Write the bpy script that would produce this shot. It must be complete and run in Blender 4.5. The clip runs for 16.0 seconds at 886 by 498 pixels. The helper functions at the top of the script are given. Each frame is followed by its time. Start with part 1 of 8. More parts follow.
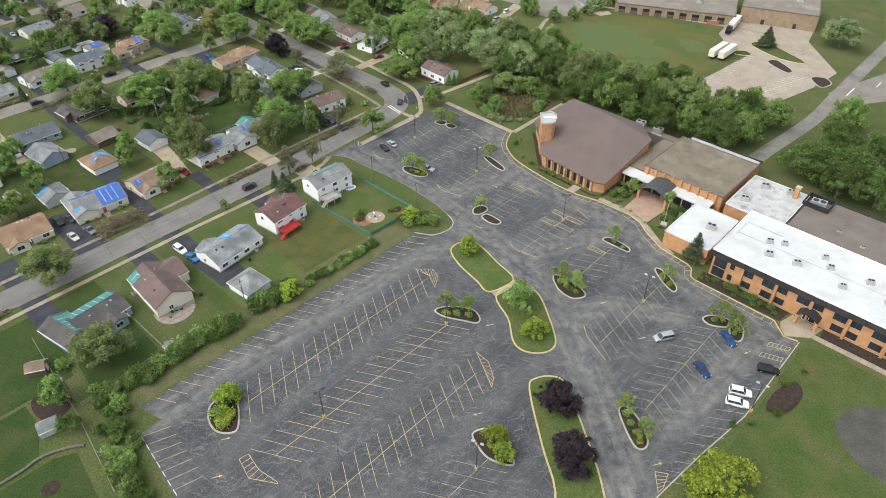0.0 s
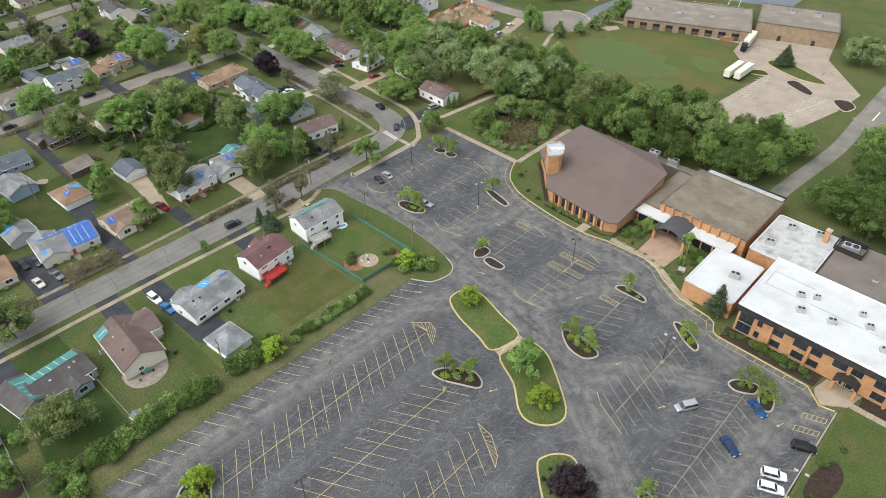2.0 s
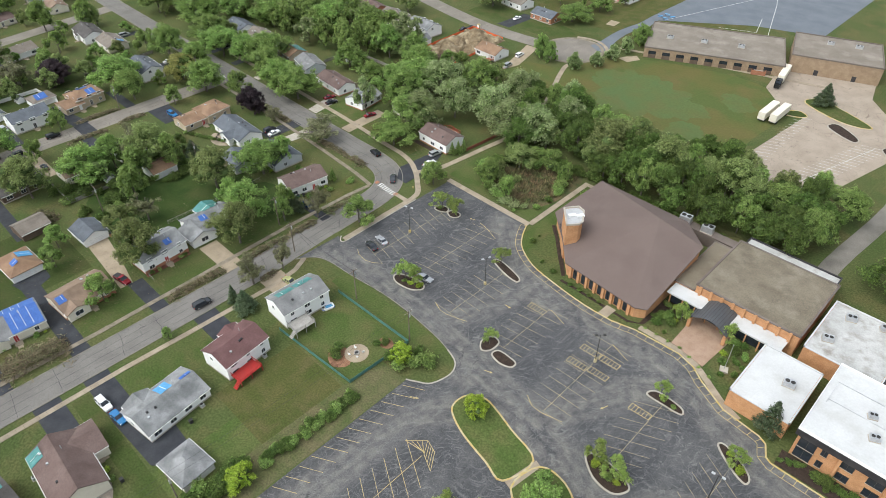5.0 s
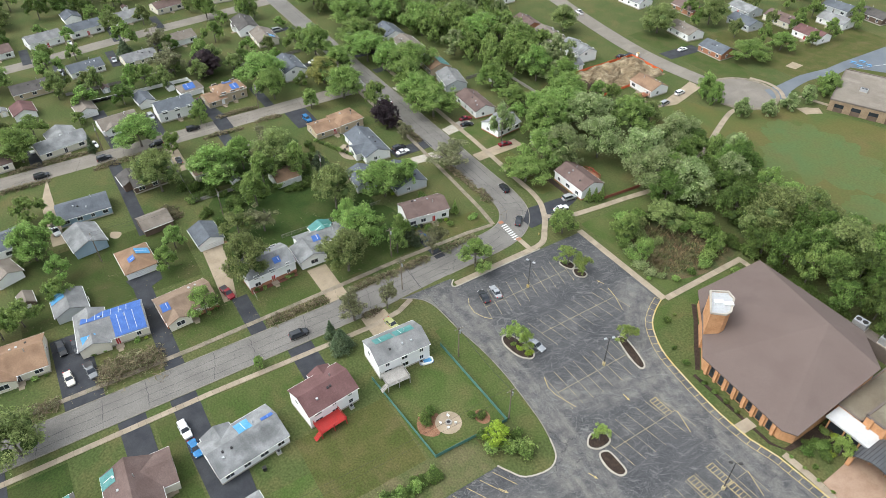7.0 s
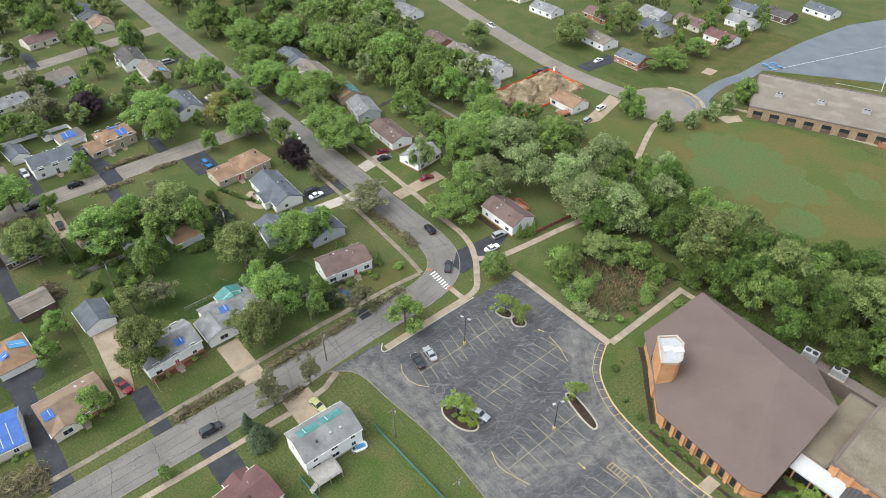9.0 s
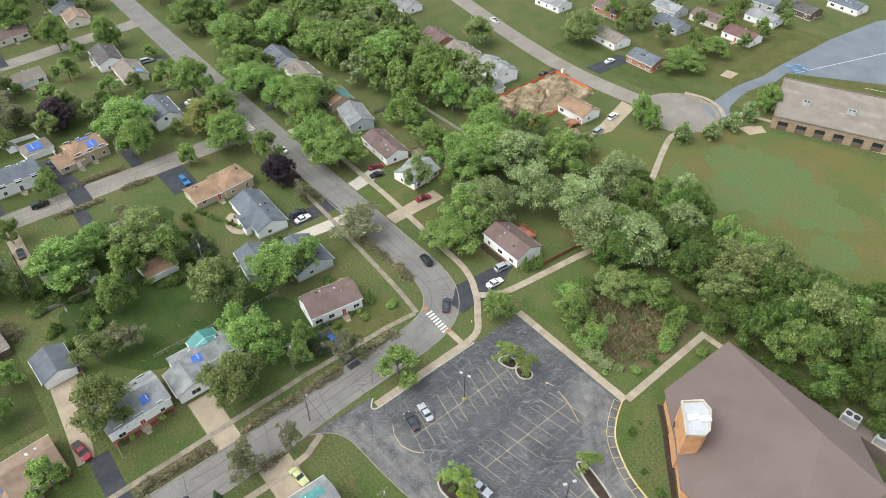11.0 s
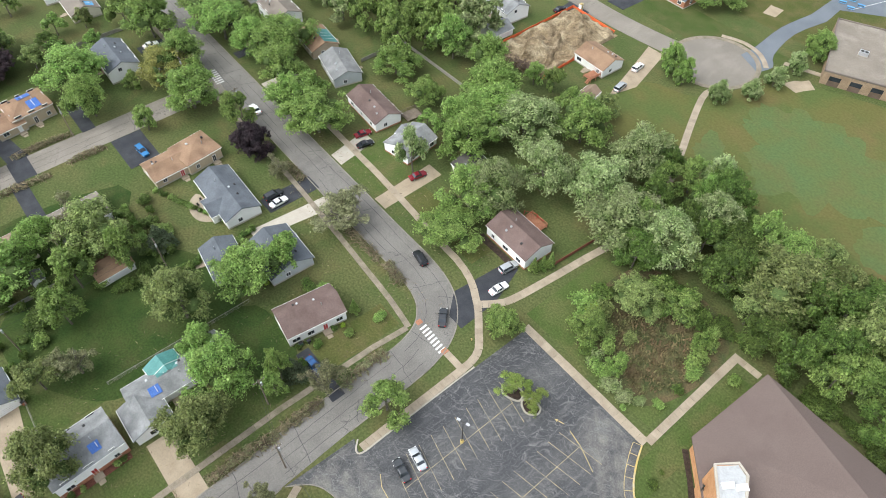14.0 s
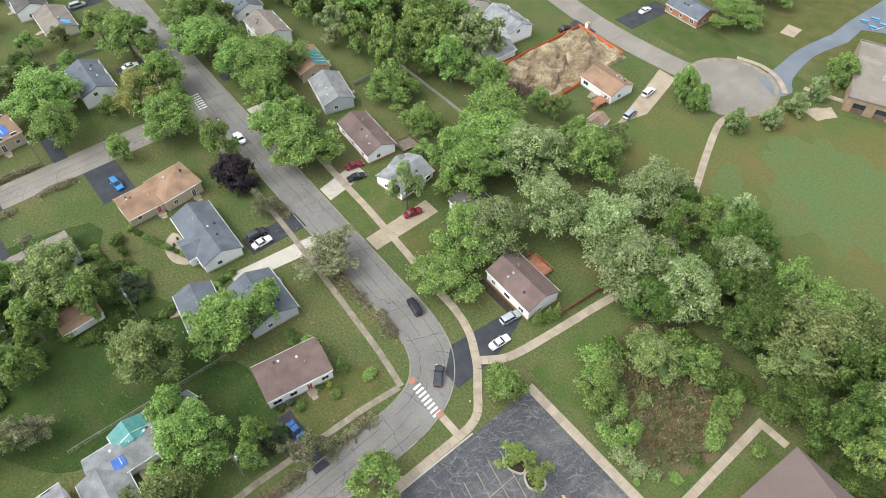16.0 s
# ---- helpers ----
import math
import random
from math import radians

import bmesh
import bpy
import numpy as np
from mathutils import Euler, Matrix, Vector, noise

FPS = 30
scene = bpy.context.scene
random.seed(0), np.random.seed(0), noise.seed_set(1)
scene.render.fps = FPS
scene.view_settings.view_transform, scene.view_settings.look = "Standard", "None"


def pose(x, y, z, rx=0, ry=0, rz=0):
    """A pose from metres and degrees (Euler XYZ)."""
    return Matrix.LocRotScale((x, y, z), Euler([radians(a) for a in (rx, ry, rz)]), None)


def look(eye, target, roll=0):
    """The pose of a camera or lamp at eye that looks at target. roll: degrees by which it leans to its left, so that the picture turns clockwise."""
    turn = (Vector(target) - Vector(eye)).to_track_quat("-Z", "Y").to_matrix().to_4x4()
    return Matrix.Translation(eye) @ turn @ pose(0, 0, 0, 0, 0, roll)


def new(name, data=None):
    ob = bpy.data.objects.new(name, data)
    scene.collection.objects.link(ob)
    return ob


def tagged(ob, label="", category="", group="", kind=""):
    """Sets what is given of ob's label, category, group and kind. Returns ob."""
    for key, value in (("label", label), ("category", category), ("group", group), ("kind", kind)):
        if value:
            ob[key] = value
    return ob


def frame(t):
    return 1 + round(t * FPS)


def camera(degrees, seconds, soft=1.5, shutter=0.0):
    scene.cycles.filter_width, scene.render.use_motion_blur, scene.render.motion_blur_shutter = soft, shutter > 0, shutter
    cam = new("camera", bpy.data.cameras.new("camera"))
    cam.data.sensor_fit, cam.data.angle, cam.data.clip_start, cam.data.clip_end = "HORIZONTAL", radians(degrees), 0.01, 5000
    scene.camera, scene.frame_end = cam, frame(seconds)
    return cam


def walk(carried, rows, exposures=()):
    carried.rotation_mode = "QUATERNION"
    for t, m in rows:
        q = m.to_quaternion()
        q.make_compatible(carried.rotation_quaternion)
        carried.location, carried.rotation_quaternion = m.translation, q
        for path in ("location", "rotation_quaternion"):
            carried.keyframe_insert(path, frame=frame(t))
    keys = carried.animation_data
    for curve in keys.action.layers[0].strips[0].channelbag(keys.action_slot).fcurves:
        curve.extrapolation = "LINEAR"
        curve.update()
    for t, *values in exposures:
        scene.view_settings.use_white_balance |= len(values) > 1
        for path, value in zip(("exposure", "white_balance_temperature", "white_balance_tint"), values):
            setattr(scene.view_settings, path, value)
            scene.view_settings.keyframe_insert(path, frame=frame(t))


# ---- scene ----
cam = camera(67.5, 16.0, 0.8)
METRES, EYE, TILT, LEAN, TURN = 172.1, 118.7, 0.0, 0.0, 44.3
ROWS = [
    (0.0, 0.0, 0.0, 0.0, -0.4, -39.39, 0.48),
    (0.5, 0.0005, 0.0283, 0.0001, -0.38, -39.42, 0.47),
    (1.0, 0.0014, 0.0577, 0.0006, -0.36, -39.46, 0.44),
    (1.5, 0.0022, 0.088, 0.0007, -0.34, -39.48, 0.42),
    (2.0, 0.0027, 0.1193, 0.0008, -0.34, -39.51, 0.39),
    (2.5, 0.0033, 0.1515, 0.0008, -0.32, -39.52, 0.36),
    (3.0, 0.0038, 0.1844, 0.0013, -0.26, -39.54, 0.33),
    (4.0, 0.0042, 0.2514, 0.0023, -0.2, -39.6, 0.25),
    (5.0, 0.0045, 0.3184, 0.0032, 0.1, -39.65, 0.16),
    (5.3, 0.0045, 0.3385, 0.0035, 1.9, -39.67, 0.13),
    (5.5, 0.0044, 0.3519, 0.0037, 5.73, -39.68, 0.12),
    (6.0, 0.0024, 0.3833, 0.0045, 10.94, -39.72, 0.1),
    (6.5, -0.003, 0.4138, 0.0047, 13.93, -39.75, 0.07),
    (7.0, -0.0071, 0.4454, 0.0063, 13.43, -39.81, 0.14),
    (7.5, -0.0151, 0.4751, 0.0077, 5.58, -39.81, 0.09),
    (8.0, -0.0183, 0.5058, 0.0088, 5.59, -39.83, 0.04),
    (8.5, -0.0212, 0.537, 0.0099, 5.62, -39.87, 0.0),
    (9.0, -0.0233, 0.5686, 0.0105, 5.67, -39.86, -0.03),
    (10.0, -0.0283, 0.6348, 0.0109, 5.75, -39.9, -0.11),
    (10.7, -0.0317, 0.6812, 0.0112, 5.8, -40.6, -0.17),
    (11.3, -0.0347, 0.721, 0.0114, 5.85, -43.55, -0.22),
    (11.5, -0.0357, 0.7342, 0.0115, 5.87, -44.85, -0.24),
    (12.0, -0.0375, 0.7687, 0.0119, 5.96, -48.1, -0.25),
    (12.5, -0.0402, 0.8004, 0.0122, 5.98, -50.16, -0.27),
    (13.0, -0.0435, 0.8352, 0.0137, 6.01, -50.84, -0.31),
    (13.5, -0.0455, 0.8678, 0.0138, 6.07, -50.84, -0.32),
    (14.0, -0.0494, 0.9, 0.0147, 6.09, -50.87, -0.44),
    (14.5, -0.0515, 0.9313, 0.015, 6.15, -50.85, -0.42),
    (15.0, -0.0539, 0.9566, 0.0144, 6.17, -50.84, -0.48),
    (15.5, -0.0549, 0.9764, 0.0075, 6.2, -50.8, -0.51),
    (16.0, -0.054, 0.9906, -0.0042, 6.24, -50.79, -0.53),
]
walk(cam, [(t, pose(0, 0, EYE, TILT, LEAN, TURN) @ pose(METRES * x, METRES * y, METRES * z, 90 + pitch, roll, yaw)) for t, x, y, z, yaw, pitch, roll in ROWS],
     exposures=[(0.0, 0.9, 6250, 6), (3.0, 0.86, 6250, 6), (5.5, 0.86, 6200, 6), (6.2, 1.08, 6200, 6), (7.0, 1.08, 6200, 6), (8.0, 1.03, 6200, 6), (11.5, 1.16, 6190, 6), (13.5, 1.17, 6190, 6), (16.0, 1.25, 6180, 6)])

# ---- light: an overcast summer day ----
SUN_UP, SUN_ROUND = 55, 200
world = bpy.data.worlds.new("overcast_sky")
scene.world = world
world.use_nodes = True
wn = world.node_tree
sky = wn.nodes.new("ShaderNodeTexSky")
sky.sky_type, sky.sun_disc = "NISHITA", False
sky.sun_elevation, sky.sun_rotation = radians(SUN_UP), radians(SUN_ROUND)
sky.air_density, sky.dust_density, sky.ozone_density = 1.0, 4.0, 1.0
pale = wn.nodes.new("ShaderNodeHueSaturation")
pale.inputs["Saturation"].default_value = 0.3
wn.links.new(sky.outputs[0], pale.inputs["Color"])
wn.links.new(pale.outputs[0], wn.nodes["Background"].inputs[0])
wn.nodes["Background"].inputs[1].default_value = 0.15
sun = new("sun", bpy.data.lights.new("sun", "SUN"))
sun.data.energy, sun.data.angle, sun.data.color = 0.5, radians(100), (1.0, 0.96, 0.9)
su, sr = radians(SUN_UP), radians(SUN_ROUND)
sun.matrix_world = look((0, 0, 0), (-math.sin(sr) * math.cos(su), -math.cos(sr) * math.cos(su), -math.sin(su)))


# ---- materials ----
def surf(name, c1, c2, size=1.0, fine=0.1, rough=0.85, metal=0.0, bump=0.0, amount=0.5, each=0.0, spec=0.3, lo=0.35, hi=0.65, isle=0.0, stain=None, stain_size=6.0, tint=0.0):
    """A surface of two colours, mixed in patches of about size metres with a finer grain of about fine metres."""
    m = bpy.data.materials.new(name)
    m.use_nodes = True
    n, k = m.node_tree.nodes, m.node_tree.links
    bsdf = n["Principled BSDF"]
    bsdf.inputs["Roughness"].default_value, bsdf.inputs["Metallic"].default_value = rough, metal
    bsdf.inputs["Specular IOR Level"].default_value = spec
    geo = n.new("ShaderNodeNewGeometry")

    def cloud(scale, detail):
        t = n.new("ShaderNodeTexNoise")
        t.inputs["Scale"].default_value, t.inputs["Detail"].default_value = scale, detail
        k.new(geo.outputs["Position"], t.inputs["Vector"])
        return t

    def blend(fac, a, b):
        x = n.new("ShaderNodeMix")
        x.data_type = "RGBA"
        for sock, val in ((x.inputs[0], fac), (x.inputs[6], a), (x.inputs[7], b)):
            if isinstance(val, tuple):
                sock.default_value = (*val, 1)
            elif isinstance(val, float):
                sock.default_value = val
            else:
                k.new(val, sock)
        return x.outputs[2]

    big, grain = cloud(1 / size, 4), cloud(1 / fine, 2)
    ramp = n.new("ShaderNodeMapRange")
    ramp.inputs[1].default_value, ramp.inputs[2].default_value = lo, hi
    k.new(big.outputs[0], ramp.inputs[0])
    col = blend(ramp.outputs[0], c1, c2)
    if stain:
        sr2 = n.new("ShaderNodeMapRange")
        sr2.inputs[1].default_value, sr2.inputs[2].default_value = 0.5, 0.72
        k.new(cloud(1 / stain_size, 5).outputs[0], sr2.inputs[0])
        col = blend(sr2.outputs[0], col, stain)
    hsv = n.new("ShaderNodeHueSaturation")
    k.new(col, hsv.inputs["Color"])
    val = n.new("ShaderNodeMapRange")
    val.inputs[1].default_value, val.inputs[2].default_value = 0.25, 0.75
    val.inputs[3].default_value, val.inputs[4].default_value = 1 - amount, 1 + amount
    k.new(grain.outputs[0], val.inputs[0])
    out = val.outputs[0]
    for amp, sock in ((each, "object"), (isle, "island")):
        if amp:
            src = n.new("ShaderNodeObjectInfo").outputs["Random"] if sock == "object" else geo.outputs["Random Per Island"]
            r = n.new("ShaderNodeMapRange")
            r.inputs[3].default_value, r.inputs[4].default_value = 1 - amp, 1 + amp
            k.new(src, r.inputs[0])
            mul = n.new("ShaderNodeMath")
            mul.operation = "MULTIPLY"
            k.new(out, mul.inputs[0]), k.new(r.outputs[0], mul.inputs[1])
            out = mul.outputs[0]
    k.new(out, hsv.inputs["Value"])
    if tint:
        r = n.new("ShaderNodeMapRange")
        r.inputs[3].default_value, r.inputs[4].default_value = 0.5 - tint * 0.7, 0.5 + tint * 0.3
        k.new(n.new("ShaderNodeObjectInfo").outputs["Random"], r.inputs[0])
        k.new(r.outputs[0], hsv.inputs["Hue"])
    k.new(hsv.outputs[0], bsdf.inputs["Base Color"])
    if bump:
        b = n.new("ShaderNodeBump")
        b.inputs["Strength"].default_value, b.inputs["Distance"].default_value = bump, fine * 0.5
        k.new(grain.outputs[0], b.inputs["Height"])
        k.new(b.outputs[0], bsdf.inputs["Normal"])
    return m


def cracked(name, c1, c2, crack, web, width, wear, lanes=None, fade=(0.4, 0.58), track=None, scuff=None, seam=None, **more):
    """Asphalt: patches, pale wear drawn out along one way, wheel lanes (pitch and place along x), and two webs of cracks."""
    m = surf(name, c1, c2, **more)
    n, k = m.node_tree.nodes, m.node_tree.links
    hsv = next(x for x in n if x.bl_idname == "ShaderNodeHueSaturation")
    geo = next(x for x in n if x.bl_idname == "ShaderNodeNewGeometry")
    colour = hsv.inputs["Color"].links[0].from_socket

    def node(kind, links=(), **values):
        x = n.new(kind)
        for key, val in values.items():
            if key == "op":
                x.operation = val
            elif key == "feature":
                x.feature = val
        for sock, src in links:
            if isinstance(src, (int, float, tuple)):
                x.inputs[sock].default_value = src
            else:
                k.new(src, x.inputs[sock])
        return x

    def remap(src, lo, hi, out=1.0, start=0.0):
        return node("ShaderNodeMapRange", [(0, src), (1, lo), (2, hi), (3, start), (4, out)]).outputs[0]

    def times(p, q):
        return node("ShaderNodeMath", [(0, p), (1, q)], op="MULTIPLY").outputs[0]

    def noise_of(scale, detail=3.0, vec=None):
        return node("ShaderNodeTexNoise", [("Vector", vec or geo.outputs["Position"]), ("Scale", scale), ("Detail", detail)]).outputs

    def over(fac, base, top):
        x = n.new("ShaderNodeMix")
        x.data_type = "RGBA"
        k.new(fac, x.inputs[0]), k.new(base, x.inputs[6])
        x.inputs[7].default_value = (*top, 1)
        return x.outputs[2]

    pull = node("ShaderNodeVectorMath", [(0, geo.outputs["Position"]), (1, wear[0])], op="MULTIPLY").outputs[0]
    colour = over(remap(noise_of(1.0, 6.0, pull)[0], 0.52, 0.75, wear[2]), colour, wear[1])
    if lanes:
        xs = node("ShaderNodeSeparateXYZ", [(0, geo.outputs["Position"])]).outputs[0]
        wob = node("ShaderNodeMath", [(0, noise_of(0.05)[0]), (1, 7.0), (2, xs)], op="MULTIPLY_ADD").outputs[0]
        ph = node("ShaderNodeMath", [(0, wob), (1, 2 * math.pi / lanes[0]), (2, -2 * math.pi * (lanes[1] + 3.5) / lanes[0])], op="MULTIPLY_ADD").outputs[0]
        cs = node("ShaderNodeMath", [(0, ph)], op="COSINE").outputs[0]
        colour = over(times(remap(cs, -0.1, 0.95), remap(noise_of(0.3, 5.0)[0], 0.3, 0.65, lanes[3])), colour, lanes[2])
    if track:
        worn = n.new("ShaderNodeAttribute")
        worn.attribute_name = "worn"
        lane = n.new("ShaderNodeAttribute")
        lane.attribute_name = "lane"
        streak = node("ShaderNodeVectorMath", [(0, lane.outputs["Vector"]), (1, (0.55, 0.1, 0.0))], op="MULTIPLY").outputs[0]
        patchy = times(remap(noise_of(1.0, 7.0, streak)[0], 0.28, 0.66, 1.0), remap(noise_of(0.4, 8.0)[0], 0.3, 0.6, 0.95))
        colour = over(times(worn.outputs["Fac"], patchy), colour, track)
    if scuff:
        bent = node("ShaderNodeVectorMath", [(0, noise_of(0.12, 2.0)[1]), (1, (9, 9, 0)), (2, geo.outputs["Position"])], op="MULTIPLY_ADD").outputs[0]
        turned = node("ShaderNodeMapping", [("Vector", bent), ("Rotation", (0, 0, radians(scuff[0])))]).outputs[0]
        drawn = node("ShaderNodeVectorMath", [(0, turned), (1, scuff[1])], op="MULTIPLY").outputs[0]
        colour = over(remap(noise_of(1.0, 4.0, drawn)[0], 0.56, 0.7, scuff[3]), colour, scuff[2])
    warp = node("ShaderNodeVectorMath", [(0, noise_of(0.45, 4.0)[1]), (1, (4, 4, 0)), (2, geo.outputs["Position"])], op="MULTIPLY_ADD").outputs[0]
    flat = node("ShaderNodeVectorMath", [(0, warp), (1, (1, 1, 0))], op="MULTIPLY").outputs[0]
    for size, wide, seed, share in ((web, width, 0.09, 0.9), (web * 0.45, width * 1.3, 0.16, 0.6)):
        vor = node("ShaderNodeTexVoronoi", [("Vector", flat), ("Scale", 1 / size)], feature="DISTANCE_TO_EDGE").outputs["Distance"]
        line = remap(vor, wide * 0.25, wide, 0.0, 1.0)
        colour = over(times(line, remap(noise_of(seed, 4.0)[0], fade[0], fade[1], share)), colour, crack)
    if seam:
        vor = node("ShaderNodeTexVoronoi", [("Vector", flat), ("Scale", 1 / seam[0])], feature="DISTANCE_TO_EDGE").outputs["Distance"]
        colour = over(times(remap(vor, seam[1] * 0.3, seam[1], 0.0, 1.0), remap(noise_of(0.06, 4.0)[0], 0.46, 0.6, 0.65)), colour, seam[2])
    k.new(colour, hsv.inputs["Color"])
    return m


GRASS = surf("grass", (0.064, 0.088, 0.028), (0.092, 0.1, 0.038), size=14, fine=0.5, amount=0.36, rough=0.95, spec=0.1, stain=(0.11, 0.102, 0.042), stain_size=9, bump=0.4)
LAWN = surf("mown_lawn", (0.053, 0.08, 0.021), (0.075, 0.09, 0.03), size=6, fine=0.4, amount=0.32, each=0.24, rough=0.95, spec=0.1, stain=(0.092, 0.09, 0.036), stain_size=7, bump=0.4)
DRY_LAWN = surf("dry_lawn", (0.062, 0.076, 0.021), (0.09, 0.088, 0.031), size=6, fine=0.4, amount=0.3, each=0.15, rough=0.95, spec=0.1, stain=(0.105, 0.092, 0.04), stain_size=5, bump=0.4)
LUSH_SHADY_LAWN = surf("lush_lawn", (0.03, 0.055, 0.014), (0.045, 0.066, 0.018), size=6, fine=0.4, amount=0.3, rough=0.95, spec=0.1, stain=(0.06, 0.068, 0.024), stain_size=7, bump=0.4)
FIELD = surf("dry_field", (0.08, 0.103, 0.032), (0.102, 0.102, 0.034), size=18, fine=0.7, amount=0.14, rough=0.95, spec=0.1, lo=0.42, hi=0.58, stain=(0.12, 0.103, 0.04), stain_size=14)
WET_FIELD = surf("wet_field", (0.083, 0.12, 0.044), (0.093, 0.112, 0.037), size=9, fine=0.7, amount=0.14, rough=0.9, spec=0.15, stain=(0.1, 0.108, 0.04), stain_size=8)
LOT = cracked("worn_asphalt", (0.052, 0.0525, 0.057), (0.07, 0.07, 0.073), (0.16, 0.157, 0.152), 2.3, 0.02, ((1.5, 0.14, 0.0), (0.13, 0.128, 0.124), 0.55), lanes=(15.9, -55.9, (0.13, 0.127, 0.122), 0.42), fade=(0.36, 0.54), track=(0.2, 0.187, 0.168), scuff=(45, (2.0, 0.28, 0.0), (0.19, 0.187, 0.18), 0.55), seam=(13, 0.005, (0.035, 0.035, 0.037)), size=9, fine=0.3, amount=0.22, rough=0.9, lo=0.38, hi=0.62)
STREET = cracked("street_asphalt", (0.148, 0.138, 0.125), (0.185, 0.173, 0.157), (0.05, 0.048, 0.047), 6.5, 0.011, ((0.35, 0.1, 0.0), (0.215, 0.2, 0.18), 0.6), fade=(0.52, 0.68), size=7, fine=0.25, amount=0.22, rough=0.9)
OLD_STREET = cracked("dusty_street", (0.175, 0.155, 0.13), (0.222, 0.198, 0.168), (0.08, 0.075, 0.068), 5, 0.011, ((0.35, 0.1, 0.0), (0.27, 0.243, 0.205), 0.6), fade=(0.52, 0.68), size=9, fine=0.3, amount=0.18, rough=0.9)
TAR = surf("crack_tar", (0.03, 0.03, 0.031), (0.05, 0.049, 0.048), size=2, fine=0.2, amount=0.2, rough=0.7)
DRIVE = surf("sealed_driveway", (0.028, 0.03, 0.036), (0.045, 0.047, 0.053), size=3, fine=0.2, amount=0.15, rough=0.85)
CONCRETE = surf("concrete", (0.27, 0.22, 0.162), (0.335, 0.278, 0.21), size=2, fine=0.15, amount=0.12, each=0.09, rough=0.9)
PALE_CONC = surf("pale_concrete", (0.37, 0.33, 0.275), (0.44, 0.4, 0.34), size=3, fine=0.2, amount=0.1, rough=0.9)
TAN_CONC = surf("tan_concrete", (0.28, 0.223, 0.157), (0.35, 0.284, 0.205), size=3, fine=0.2, amount=0.12, rough=0.9)
PINK_CONC = cracked("tan_paving", (0.29, 0.238, 0.187), (0.35, 0.29, 0.23), (0.17, 0.135, 0.105), 6, 0.012, ((0.3, 0.08, 0), (0.34, 0.28, 0.225), 0.6), size=6, fine=0.3, amount=0.08)
ROAD_CONC = surf("old_concrete_road", (0.165, 0.15, 0.13), (0.215, 0.197, 0.17), size=6, fine=0.3, amount=0.15, stain=(0.12, 0.11, 0.095), stain_size=8)
KERB = surf("kerb_concrete", (0.32, 0.29, 0.245), (0.4, 0.37, 0.31), size=2, fine=0.2, amount=0.12)
STREET_KERB = surf("worn_street_kerb", (0.19, 0.172, 0.145), (0.25, 0.228, 0.19), size=2, fine=0.2, amount=0.2, stain=(0.12, 0.11, 0.085), stain_size=3)
WORN_CONC = surf("worn_pavement", (0.185, 0.155, 0.118), (0.25, 0.21, 0.16), size=2, fine=0.2, amount=0.2, each=0.12, stain=(0.13, 0.12, 0.075), stain_size=3)
YELLOW_KERB = surf("yellow_kerb_paint", (0.44, 0.32, 0.1), (0.45, 0.39, 0.25), size=1.5, fine=0.15, amount=0.15)
YELLOW = surf("yellow_line_paint", (0.5, 0.385, 0.16), (0.34, 0.28, 0.15), size=2, fine=0.1, amount=0.3)
FAINT_YELLOW = surf("worn_yellow_line_paint", (0.38, 0.31, 0.18), (0.17, 0.155, 0.125), size=1.6, fine=0.1, amount=0.3)
WHITE_LINE = surf("white_line_paint", (0.6, 0.6, 0.57), (0.5, 0.5, 0.47), size=1, fine=0.1, amount=0.15)
MULCH = surf("dark_mulch", (0.03, 0.02, 0.015), (0.05, 0.034, 0.025), size=0.8, fine=0.12, amount=0.5, rough=1, bump=0.8)
DIRT = surf("bare_dirt", (0.15, 0.112, 0.068), (0.25, 0.19, 0.115), size=3, fine=0.5, amount=0.4, rough=1, bump=0.8, stain=(0.36, 0.3, 0.2), stain_size=6)
WHITE = surf("white_siding", (0.77, 0.765, 0.745), (0.82, 0.815, 0.795), size=3, fine=0.2, amount=0.05)
CREAM = surf("cream_siding", (0.66, 0.61, 0.5), (0.71, 0.66, 0.55), size=3, fine=0.2, amount=0.05)
GREY_SIDE = surf("grey_siding", (0.4, 0.42, 0.43), (0.46, 0.48, 0.49), size=3, fine=0.2, amount=0.05)
BLUE_SIDE = surf("blue_siding", (0.25, 0.33, 0.4), (0.3, 0.38, 0.45), size=3, fine=0.2, amount=0.05)
TAN_SIDE = surf("tan_siding", (0.42, 0.34, 0.24), (0.48, 0.39, 0.28), size=3, fine=0.2, amount=0.06)
BROWN_SIDE = surf("brown_siding", (0.1, 0.07, 0.05), (0.14, 0.1, 0.075), size=3, fine=0.2, amount=0.1)
BRICK = surf("orange_brick", (0.42, 0.215, 0.1), (0.5, 0.27, 0.135), size=1.5, fine=0.22, amount=0.18, rough=0.9)
RED_BRICK = surf("red_brick", (0.3, 0.13, 0.075), (0.36, 0.17, 0.1), size=1.5, fine=0.22, amount=0.2, rough=0.9)
GLASS = surf("dark_window_glass", (0.02, 0.024, 0.03), (0.035, 0.04, 0.05), size=2, fine=0.5, amount=0.1, rough=0.08, spec=0.6)
DARK = surf("dark_trim", (0.03, 0.028, 0.03), (0.05, 0.047, 0.048), size=2, fine=0.2, amount=0.1, rough=0.6)
TRIM = surf("white_trim", (0.78, 0.77, 0.75), (0.82, 0.81, 0.79), size=2, fine=0.2, amount=0.04)
RED_PAINT = surf("red_deck_stain", (0.42, 0.035, 0.03), (0.36, 0.04, 0.035), size=1, fine=0.2, amount=0.15)
